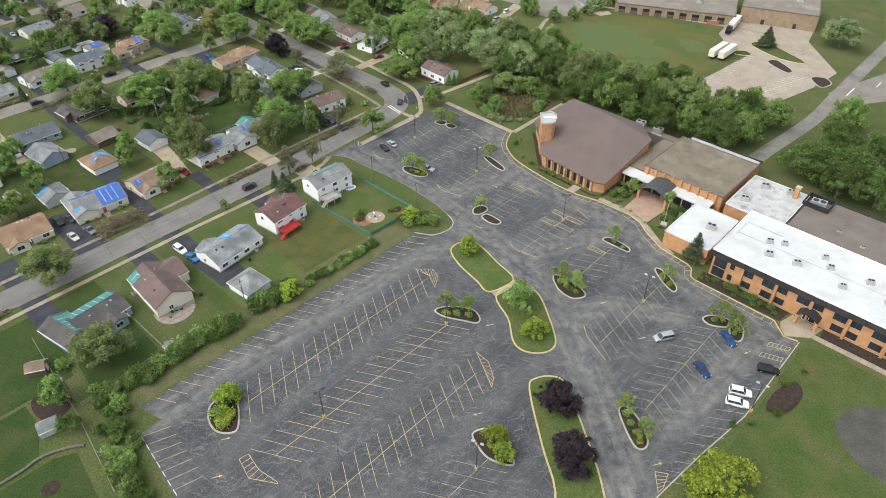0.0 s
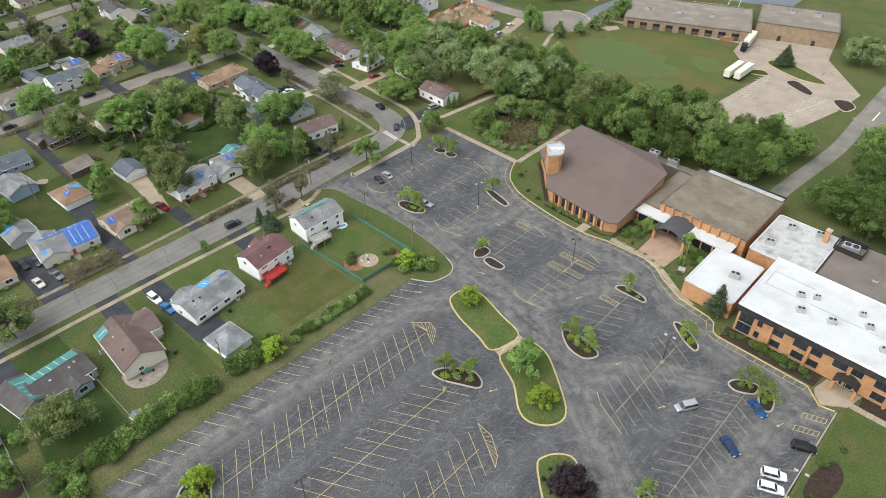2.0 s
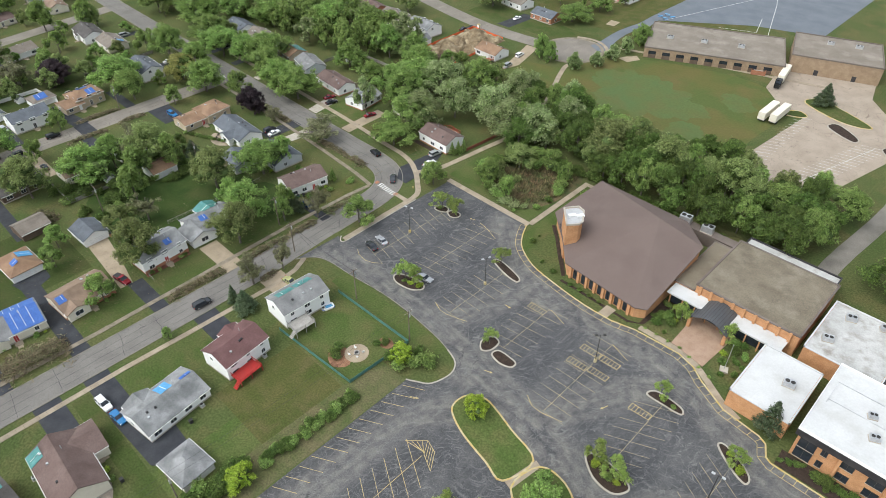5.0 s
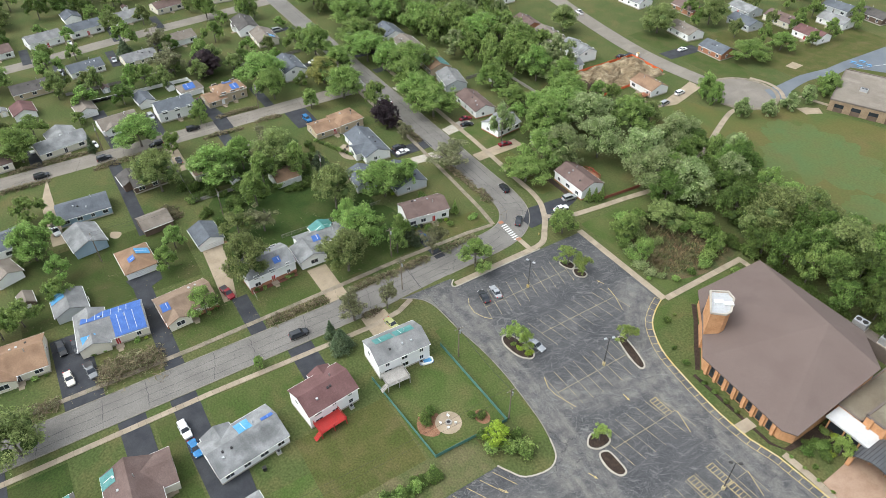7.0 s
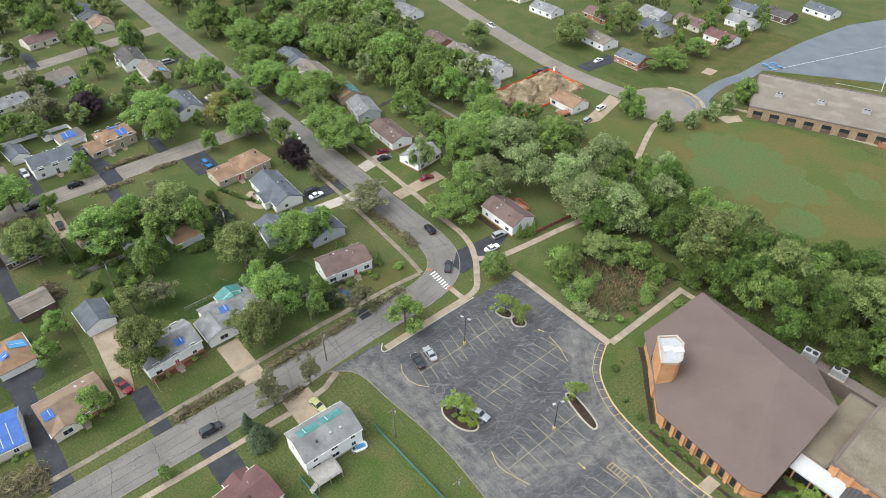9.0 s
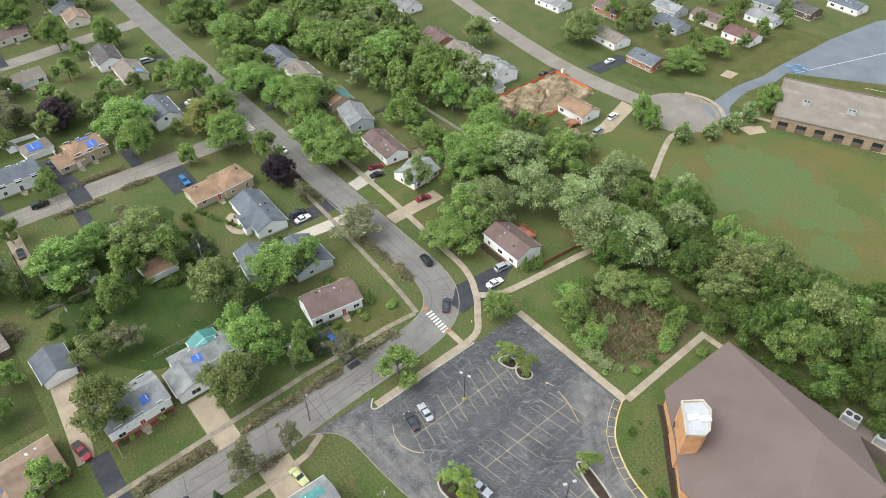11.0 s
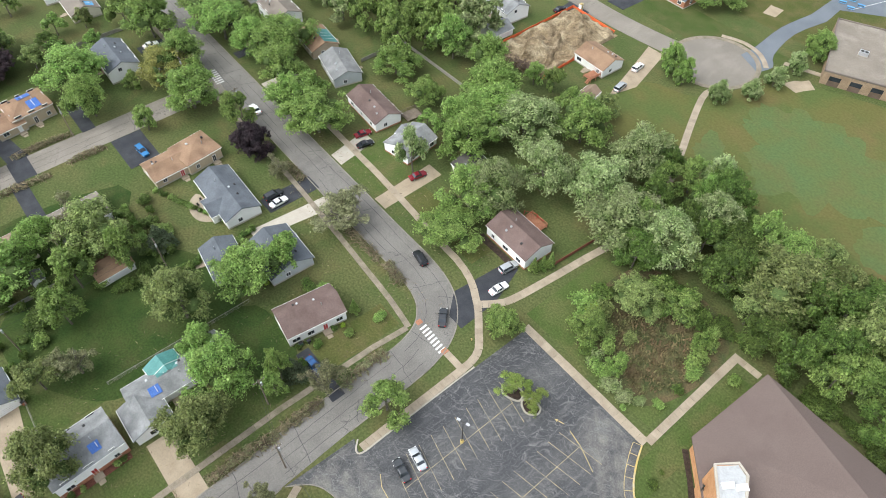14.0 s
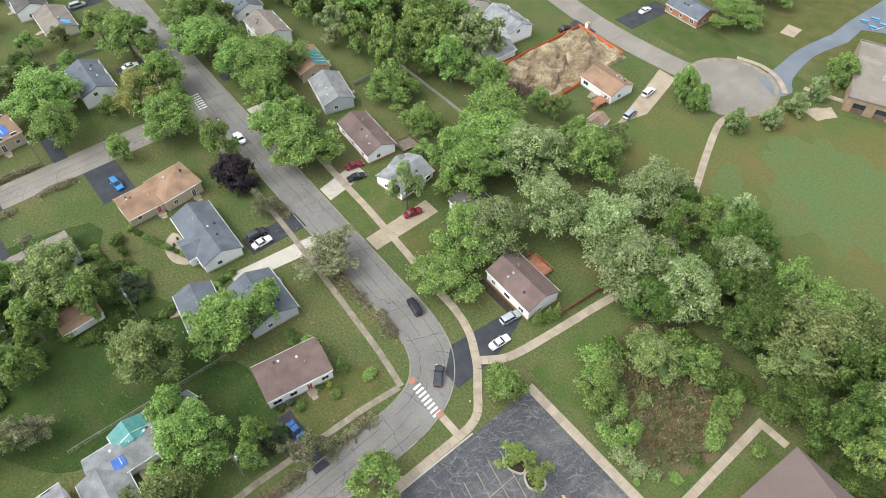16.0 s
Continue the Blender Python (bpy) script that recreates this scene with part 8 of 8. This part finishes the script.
def wire(a, b, z=9.5, sag=0.7, shift=0.0):
    m = Mesh()
    dx, dy = b[1] - a[1], a[0] - b[0]
    q = 0.02 / math.hypot(dx, dy)
    pts = []
    for i in range(9):
        f = i / 8
        x, y, h = a[0] + (b[0] - a[0]) * f + shift, a[1] + (b[1] - a[1]) * f, z - sag * 4 * f * (1 - f)
        pts += [(x - dx * q, y - dy * q, h), (x + dx * q, y + dy * q, h), (x, y, h + 0.035)]
    m.add(pts, [(3 * i + k, 3 * i + (k + 1) % 3, 3 * i + 3 + (k + 1) % 3, 3 * i + 3 + k) for i in range(8) for k in range(3)] + [(2, 1, 0), (24, 25, 26)])
    ob = tagged(new("power_line", m.data("power_line", DARK)), "thin dark power line hung between wooden poles", "cable", "power lines")


for i, j in ((0, 1), (1, 2), (2, 3), (3, 4), (4, 5), (6, 7), (6, 9)):
    for sh in (-0.8, 0.8):
        wire(POLES[i], POLES[j], 9.6, 0.8, sh)


# ---- garden things ----
def deck(ob_x, ob_y, turn, L, W, h, wood, label, stair=-1):
    ob = thing("garden_deck", ob_x, ob_y, turn, label, "deck", "garden decks")
    for i in range(int(W / 0.3)):
        part("board", Mesh().box(0, -W / 2 + 0.15 + i * 0.3, h - 0.06, L, 0.28, 0.06), wood, ob)
    for u in (-L / 2 + 0.1, 0, L / 2 - 0.1):
        part("post", Mesh().box(u, W / 2 - 0.1, 0, 0.14, 0.14, h + 1.0), wood, ob)
        part("post", Mesh().box(u, -W / 2 + 0.1, 0, 0.14, 0.14, h), wood, ob)
    for u, v, sx, sy in ((0, W / 2 - 0.1, L, 0.1), (-L / 2 + 0.1, 0, 0.1, W), (L / 2 - 0.1, 0, 0.1, W)):
        rail = part("railing", Mesh().box(u, v, h + 0.92, sx, sy, 0.08), wood, ob)
        for k in range(int(max(sx, sy) / 0.35)):
            f = -max(sx, sy) / 2 + 0.17 + k * 0.35
            part("baluster", Mesh().box(u + (f if sx > sy else 0), v + (f if sy > sx else 0), h, 0.06, 0.06, 0.92), wood, rail)
    for k in range(5):
        part("stair_tread", Mesh().box(stair * (L / 2 + 0.15 + k * 0.28), W / 2 - 0.7, h - 0.22 - k * 0.23, 0.3, 1.2, 0.07), wood, ob)
    return ob


deck(-139.4, 78.7, -83, 6.2, 4.4, 1.5, RED_PAINT, "bright red stained wooden deck with stairs", 1)
deck(-142.0, 96.2, -92, 5.6, 4.2, 2.0, GREY_WOOD, "weathered grey wooden deck with stairs", 1)
deck(-212.4, 245.0, -92, 4.4, 3.2, 1.0, RED_BRICK, "red-brown stained wooden deck with stairs behind a white house", 1)
deck(-232.5, 192.5, 85, 5, 4, 0.6, POLE_WOOD, "low brown wooden deck behind a house")
deck(-181.5, 190.8, 0, 5.4, 3.0, 0.7, RED_BRICK, "red-brown stained wooden deck behind a house")


def garden_chair(x, y, turn, material, label):
    ob = thing("garden_chair", x, y, turn, label, "chair", "garden chairs")
    part("seat", Mesh().box(0, 0, 0.4, 0.5, 0.5, 0.05), material, ob)
    part("backrest", Mesh().box(-0.24, 0, 0.45, 0.05, 0.5, 0.5), material, ob)
    for u in (-0.2, 0.2):
        for v in (-0.2, 0.2):
            part("leg", Mesh().box(u, v, 0, 0.05, 0.05, 0.4), material, ob)


for gx, gy, gt in ((-127.6, 101.2, 20), (-125.2, 101.6, 160), (-126.9, 98.8, 80), (-125.0, 99.6, 120)):
    garden_chair(gx, gy, gt, TRIM, "white garden chair round the fire pit")
for gx, gy, gt in ((-133, 38, 20), (-132.4, 40.2, 200), (-134.4, 41, 90), (-131.6, 36.8, 60)):
    garden_chair(gx, gy, gt, DARK_METAL, "dark metal garden chair on the patio")
setting("fire_pit_paving", Mesh().prism([(-126.2 + 2.9 * math.cos(a / 3), 100.4 + 2.9 * math.sin(a / 3)) for a in range(19)], 0, 0.09), TAN_CONC, "round tan stone paving", "paving")
pit_ob = thing("fire_pit", -126.2, 100.4, 0, "round dark stone fire pit on paving", "fire pit", z=0.09)
part("ring", band(Mesh(), [(0.6 * math.cos(a * 0.5236), 0.6 * math.sin(a * 0.5236)) for a in range(12)], 0.25, 0, 0.35, True), GREY_WOOD, pit_ob)
part("ash", Mesh().prism([(0.5 * math.cos(a * 0.5236), 0.5 * math.sin(a * 0.5236)) for a in range(12)], 0, 0.1), DARK, pit_ob)
setting("bark_bed", Mesh().prism(smooth([(-130.6, 95.2), (-127, 93.9), (-124.6, 97), (-128.6, 99.8), (-131, 98)], 3, True), 0, 0.07), surf("red_bark", (0.2, 0.1, 0.06), (0.26, 0.14, 0.085), size=1, fine=0.2, amount=0.35, rough=1), "reddish bark chippings in a garden bed", "flower bed")
setting("bark_ring", Mesh().prism([(-123.6 + 2.0 * math.cos(a / 3), 107.4 + 1.6 * math.sin(a / 3)) for a in range(19)], 0, 0.07), bpy.data.materials["red_bark"], "orange bark ring round a shrub", "flower bed")
shrub("k", -123.6, 107.4, 1.3, 1.3), shrub("k", -130.4, 98.4, 1.6, 2.2)
pool = thing("paddling_pool", -143.4, 105.2, 75, "blue and white inflatable paddling pool on grass", "paddling pool")
rim = [(1.5 * math.copysign(abs(math.cos(a)) ** 0.5, math.cos(a)), 0.85 * math.copysign(abs(math.sin(a)) ** 0.5, math.sin(a))) for a in (k * math.pi / 12 for k in range(24))]
part("tube", band(Mesh(), rim, 0.35, 0.02, 0.45, True), TRIM, pool, "white inflated ring")
part("floor", Mesh().prism([(x * 0.85, y * 0.85) for x, y in rim], 0.0, 0.12), LIGHT_TARP, pool, "light blue pool floor")
part("stripe", band(Mesh(), [(x * 1.1, y * 1.13) for x, y in rim], 0.1, 0.0, 0.3, True), BLUE_TARP, pool)
setting("patio", Mesh().prism(smooth([(-137, 35.2), (-137, 44.4), (-131, 43.2), (-128.8, 39.5), (-129.6, 36), (-132.4, 34.2)], 3, True), 0, 0.08), surf("patio_stone", (0.24, 0.2, 0.165), (0.31, 0.26, 0.215), size=1, fine=0.3, amount=0.2), "brownish stone patio behind a house", "paving")
table = thing("patio_table", -133.2, 39.2, 0, "teal patio table with clutter on it", "table", z=0.08)
part("tabletop", Mesh().tube((0, 0, 0.7), (0, 0, 0.75), 0.7, 0.7, 14), TEAL_TARP, table)
part("leg", Mesh().tube((0, 0, 0), (0, 0, 0.7), 0.06, 0.06, 6), DARK_METAL, table)
part("foot", Mesh().tube((0, 0, 0), (0, 0, 0.05), 0.35, 0.3, 10), DARK_METAL, table)


def fence(name, line, h, material, label, gap=2.4, slat=False):
    """Posts, rails and panels along a line."""
    top = thing(name, 0, 0, 0, label, "fence", "fences")
    for (ax, ay), (bx, by) in zip(line, line[1:]):
        d = Vector((bx - ax, by - ay))
        n = max(1, round(d.length / gap))
        t = math.degrees(math.atan2(d.y, d.x))
        for i in range(n):
            f0, f1 = i / n, (i + 1) / n
            cx, cy = ax + d.x * (f0 + f1) / 2, ay + d.y * (f0 + f1) / 2
            part("post", Mesh().box(ax + d.x * f0, ay + d.y * f0, 0, 0.1, 0.1, h + 0.08), material, top)
            pan = Mesh().box(cx, cy, 0.06, d.length / n - 0.1, 0.04, h - 0.1, t)
            if slat:
                pan = Mesh()
                for k in range(5):
                    pan.box(cx, cy, 0.1 + k * (h - 0.3) / 4, d.length / n, 0.015, 0.015, t)
            part("panel", pan, material, top)
            part("rail", Mesh().box(cx, cy, h - 0.08, d.length / n, 0.07, 0.07, t), material, top)


fence("garden_fence", [(-145.4, 92), (-120.4, 93.6), (-119.8, 111.2), (-145.8, 110.6)], 1.1, FENCE_GREEN, "low green mesh garden fence")
fence("garden_fence", [(-141, 29.9), (-122.4, 30.6), (-121, 9.6)], 1.1, FENCE_GREY, "grey chain-link garden fence beside the hedge", 2.4, True)
fence("garden_fence", [(-148.4, 9.8), (-118.6, 8), (-95, 5.2)], 1.3, FENCE_GREY, "grey chain-link fence between gardens", 2.6, True)
fence("garden_fence", [(-169.6, 185.4), (-168.2, 203)], 1.2, surf("red_fence", (0.2, 0.07, 0.05), (0.25, 0.09, 0.06), size=1, fine=0.2, amount=0.2), "low red-brown garden fence along the path")
fence("safety_fence", [(-242.2, 230.6), (-242.4, 268.8), (-223.6, 268)], 1.1, ORANGE_NET, "orange plastic safety fence round the dug lot")
fence("safety_fence", [(-221.2, 233), (-222, 254)], 1.1, ORANGE_NET, "orange plastic safety fence round the dug lot")
fence("garden_fence", [(-205, 94), (-205, 126)], 1.2, FENCE_GREY, "grey chain-link fence between gardens", 3, True)
fence("garden_fence", [(-214, 80), (-184, 79)], 1.2, FENCE_GREY, "grey chain-link fence between gardens", 3, True)
fence("garden_fence", [(-322, 60), (-322, 100), (-306, 102)], 1.5, TRIM, "white garden fence behind the far houses", 3)


# ---- clutter of gardens and the far school ----
def picnic_table(x, y, turn):
    ob = thing("picnic_table", x, y, turn, "blue picnic table with benches on the playground", "table", "picnic tables", 0.07)
    part("tabletop", Mesh().box(0, 0, 0.72, 2.4, 0.8, 0.06), LIGHT_TARP, ob)
    for v in (-0.85, 0.85):
        part("bench", Mesh().box(0, v, 0.42, 2.4, 0.3, 0.05), LIGHT_TARP, ob)
    for u in (-0.8, 0.8):
        part("frame", Mesh().box(u, 0, 0.36, 0.08, 1.8, 0.06).box(u, -0.4, 0, 0.08, 0.08, 0.72).box(u, 0.4, 0, 0.08, 0.08, 0.72), DARK_METAL, ob)


for tx, ty in ((-186.8, 342.5), (-185.2, 346.4), (-183.2, 341.2), (-181.6, 345.2)):
    picnic_table(tx, ty, 20)


def wheelie_bin(x, y, turn, material, label):
    ob = thing("rubbish_bin", x, y, turn, label, "bin", "rubbish bins")
    part("body", Mesh().box(0, 0, 0.08, 0.6, 0.7, 0.95, 0, -0.12), material, ob)
    part("lid", Mesh().box(0, 0, 1.03, 0.7, 0.82, 0.07), DARK, ob)
    for v in (-0.25, 0.25):
        part("wheel", Mesh().tube((-0.3, v - 0.04, 0.12), (-0.3, v + 0.04, 0.12), 0.12, 0.12, 10), TYRE, ob)


for bx, by, bt, bm, bw in ((-211.0, 60.4, 20, BLUE_TARP, "blue wheeled rubbish bin beside a garage"), (-211.4, 79.6, 10, RED_BRICK, "reddish-brown wheeled rubbish bin beside a garage"), (-187.8, 130.4, 4, DARK, "black wheeled rubbish bin beside a driveway"), (-188.4, 128.8, 8, FENCE_GREEN, "green wheeled rubbish bin beside a driveway"), (-136.4, 63.0, 0, DARK, "black wheeled rubbish bin against a house"), (-133.6, 46.4, 90, DARK, "black wheeled rubbish bin beside a house")):
    wheelie_bin(bx, by, bt, bm, bw)


def condenser(x, y, turn):
    ob = thing("air_conditioner", x, y, turn, "grey outdoor air-conditioning unit against a house", "air conditioner", "house air conditioners")
    part("pad", Mesh().box(0, 0, 0, 1.0, 1.0, 0.08), PALE_CONC, ob)
    part("casing", Mesh().box(0, 0, 0.08, 0.8, 0.8, 0.75), METAL, ob)
    part("fan_grille", Mesh().tube((0, 0, 0.82), (0, 0, 0.87), 0.33, 0.33, 12), DARK_METAL, ob)


for x, y, turn, L, W, front in FRONTS:
    if -216 < x < -130 and y < 150:
        p = pose(x, y, 0, 0, 0, turn) @ Vector((L * 0.3, -front * (W / 2 + 0.75), 0))
        condenser(p.x, p.y, turn)

store = thing("bin_store", -125.2, 314.6, 23, "orange-brown timber enclosure before the far school", "enclosure")
for u, v, sx, sy in ((0, -2.4, 5.4, 0.12), (0, 2.4, 5.4, 0.12), (-2.7, 0, 0.12, 4.9), (2.7, 0, 0.12, 4.9)):
    part("panel", Mesh().box(u, v, 0, sx, sy, 1.9), RED_BRICK, store, "stained timber boards")
part("container", Mesh().box(0, 0, 0, 3.4, 1.8, 1.4), METAL, store)
setting("sand_patch_2", Mesh().prism([(-200.4, 316), (-201.4, 322.4), (-196.8, 323), (-196.2, 317)], -0.05, 0.05), TAN_CONC, "bare tan sand square in far grass", "sand")
play_set = thing("swing_set", -183.6, 191.2, 30, "red metal garden play frame behind a house", "play frame")
for u in (-1.6, 1.6):
    part("leg", Mesh().tube((u, -1.0, 0), (u, 0, 2.2), 0.05, 0.05, 6), RED_PAINT, play_set)
    part("leg", Mesh().tube((u, 1.0, 0), (u, 0, 2.2), 0.05, 0.05, 6), RED_PAINT, play_set)
part("crossbar", Mesh().tube((-1.7, 0, 2.2), (1.7, 0, 2.2), 0.05, 0.05, 6), RED_PAINT, play_set)
part("slide", Mesh().add([(1.6, 0, 1.5), (1.6, 0.5, 1.5), (3.4, 0.5, 0.15), (3.4, 0, 0.15), (1.6, 0, 1.4), (1.6, 0.5, 1.4), (3.4, 0.5, 0.05), (3.4, 0, 0.05)], [(3, 2, 1, 0), (4, 5, 6, 7), (0, 1, 5, 4), (1, 2, 6, 5), (2, 3, 7, 6), (3, 0, 4, 7)]), RED_PAINT, play_set)
for u in (-0.7, 0.5):
    part("swing_seat", Mesh().box(u, 0, 0.45, 0.5, 0.2, 0.04).box(u - 0.22, 0, 0.45, 0.02, 0.02, 1.75).box(u + 0.22, 0, 0.45, 0.02, 0.02, 1.75), DARK, play_set)


# ---- storm debris ----
def brush(x, y, turn, L, W, h, sticks, leaf, seed, label="heap of cut storm-felled branches on the verge"):
    rng = np.random.default_rng(seed)
    ob = thing("brush_heap", x, y, turn, label, "brush heap", "storm debris")
    m, lobes = Mesh(), []
    for _ in range(sticks):
        u, v = rng.uniform(-L / 2, L / 2), rng.normal() * W * 0.24
        top = h * max(0.1, 1 - (2 * u / L) ** 4) * max(0.1, 1 - (v / (W * 0.6)) ** 2)
        z = rng.uniform(0.05, 1) * top
        a, l = rng.uniform(0, 6.28), rng.uniform(0.6, 2.0)
        r = rng.choice([0.03, 0.05, 0.06, 0.13])
        d = Vector((math.cos(a), math.sin(a), rng.uniform(-0.25, 0.35))) * l / 2
        m.tube(Vector((u, v, z)) - d, Vector((u, v, z)) + d, r, r * 0.7, 4)
        if rng.uniform() < 0.25:
            lobes.append((u, v, z, rng.uniform(0.35, 0.7), 0.3))
    branches = part("brushwood", m, DEADWOOD, ob)
    tagged(branches, kind="stuff")
    if leaf and lobes:
        lm = leaf_mesh("withered_leaves", lobes, leaf * 3, 0.14, LEAVES["b"], rng)
        tagged(part("withered_leaves", lm, None, ob), kind="stuff")


brush(-178.6, 46.4, 80, 15, 9, 3.0, 900, 900, 1, "large heap of sawn logs and branches on a lawn")
brush(-176.4, 25.6, 88, 10, 4.5, 1.8, 260, 400, 2)
brush(-175.0, 86.4, 90, 17, 3.0, 1.6, 380, 500, 3)
brush(-174.6, 107.5, 90, 15, 3.0, 1.4, 300, 700, 4)
brush(-174.8, 120.5, 92, 10, 2.6, 1.2, 200, 500, 5)
brush(-175.6, 135.6, 92, 12, 3.2, 1.2, 220, 900, 6)
brush(-204, 154.6, 2, 15, 2.6, 1.6, 300, 300, 7)
brush(-191, 155.2, -8, 8, 2.6, 1.4, 200, 400, 8)
brush(-234, 155.2, 0, 9, 2.2, 1.2, 180, 200, 9)
brush(-284.6, 44, 90, 26, 2.6, 1.3, 420, 500, 10)
brush(-273.4, 34, 90, 16, 2.6, 1.3, 260, 300, 11)
brush(-272.6, 66, 90, 22, 3.4, 1.6, 380, 500, 12)
brush(-272.6, 99, 90, 14, 2.6, 1.3, 240, 300, 13)
brush(-285, 108, 90, 16, 2.6, 1.3, 260, 300, 14)
brush(-274, 116, 90, 10, 2.6, 1.3, 180, 200, 15)
brush(-234.5, 70, 20, 9, 4.5, 1.4, 240, 900, 16, "fallen tree top beside a garage")
brush(-168.8 + 4.9, 6, 90, 8, 2.6, 1.2, 160, 300, 17)
brush(-164.2, 101.8, 90, 5, 2.0, 1.0, 100, 200, 18)


def flagpole(x, y):
    ob = thing("flagpole", x, y, 20, "pale metal flagpole on a square concrete base", "flagpole")
    part("base", Mesh().box(0, 0, 0, 1.8, 1.8, 0.45), PALE_CONC, ob)
    part("pole", Mesh().tube((0, 0, 0.4), (0, 0, 8.5), 0.09, 0.05, 8), METAL, ob)
    part("finial", Mesh().ball(0, 0, 8.55, 0.14, 0.14, 0.14), METAL, ob)


flagpole(-61.6, 156.1)


def hydrant(x, y):
    ob = thing("fire_hydrant", x, y, 0, "small yellow fire hydrant on the verge", "hydrant")
    part("barrel", Mesh().tube((0, 0, 0), (0, 0, 0.65), 0.13, 0.12, 8), YELLOW_KERB, ob)
    part("bonnet", Mesh().ball(0, 0, 0.68, 0.15, 0.15, 0.13), YELLOW_KERB, ob)
    part("outlet", Mesh().tube((-0.24, 0, 0.45), (0.24, 0, 0.45), 0.07, 0.07, 8), YELLOW_KERB, ob)


hydrant(-166.6, 157.3)

# twigs and torn leaves strewn over lawns and verges
rngd = np.random.default_rng(91)
litter = Mesh()
for _ in range(1500):
    if rngd.uniform() < 0.6:
        x, y = rngd.uniform(-215, -174), rngd.uniform(10, 158)
    else:
        x, y = rngd.uniform(-262, -180), rngd.uniform(150, 157) if rngd.uniform() < 0.5 else rngd.uniform(166, 176)
    a, l = rngd.uniform(0, 6.28), rngd.uniform(0.25, 0.9)
    dx, dy = math.cos(a) * l / 2, math.sin(a) * l / 2
    litter.tube((x - dx, y - dy, 0.1), (x + dx, y + dy, 0.13), 0.05, 0.03, 3)
tagged(new("fallen_twigs", litter.data("fallen_twigs", DEADWOOD)), "fallen twigs and bark strewn over lawns", "debris", kind="stuff")

setting("patio_2", Mesh().prism(smooth([(-242, 132.4), (-241.6, 129.6), (-238, 127.8), (-233.6, 128.4), (-231.6, 132.4)], 3, True), 0, 0.07), CONCRETE, "tan concrete patio behind a house", "patio")
for gx, gy, gt in ((-238.6, 130.4, 20), (-236.8, 129.6, 130), (-235.4, 131, 250), (-239.8, 131.6, 330)):
    garden_chair(gx, gy, gt, DARK_METAL, "dark metal garden chair on the patio")
setting("front_bed", Mesh().prism([(-187.2, 179.1), (-174.4, 178.6), (-174.4, 176.9), (-180.4, 177.2), (-187.6, 177.2)], -0.05, 0.09), MULCH, "dark mulch bed before a white house", "flower bed")
setting("front_bed_2", Mesh().prism([(-188.2, 78.6), (-186.9, 78.6), (-187.6, 91.6), (-188.9, 91.6)], -0.05, 0.09), surf("red_mulch", (0.11, 0.042, 0.03), (0.15, 0.06, 0.042), size=0.8, fine=0.12, amount=0.4, rough=1), "red mulch bed along a house wall", "flower bed")

for line in ([(-264, 78), (-236, 78), (-236, 96)], [(-306, 78), (-322, 78), (-322, 56)], [(-306, 58), (-322, 58)], [(-334, 56), (-334, 98)], [(-324, 120), (-324, 150)], [(-262, 196), (-262, 212), (-230, 212)]):
    fence("garden_fence", line, 1.3, FENCE_GREY, "weathered grey board fence round a far garden", 3.5)
for x, y, turn, roof, wall in ((-318, 92, 8, "grey", WHITE), (-330, 70, 4, "brown", GREY_SIDE), (-240, 92, 3, "grey", WHITE), (-322, 128, 6, "taupe", CREAM), (-336, 108, 2, "grey", BROWN_SIDE), (-254, 204, 7, "grey", WHITE), (-418, 96, 4, "brown", WHITE), (-330, 34, 5, "grey", CREAM)):
    shed(x, y, turn, 3.4, 2.6, roof, wall, "small garden shed behind a far house")
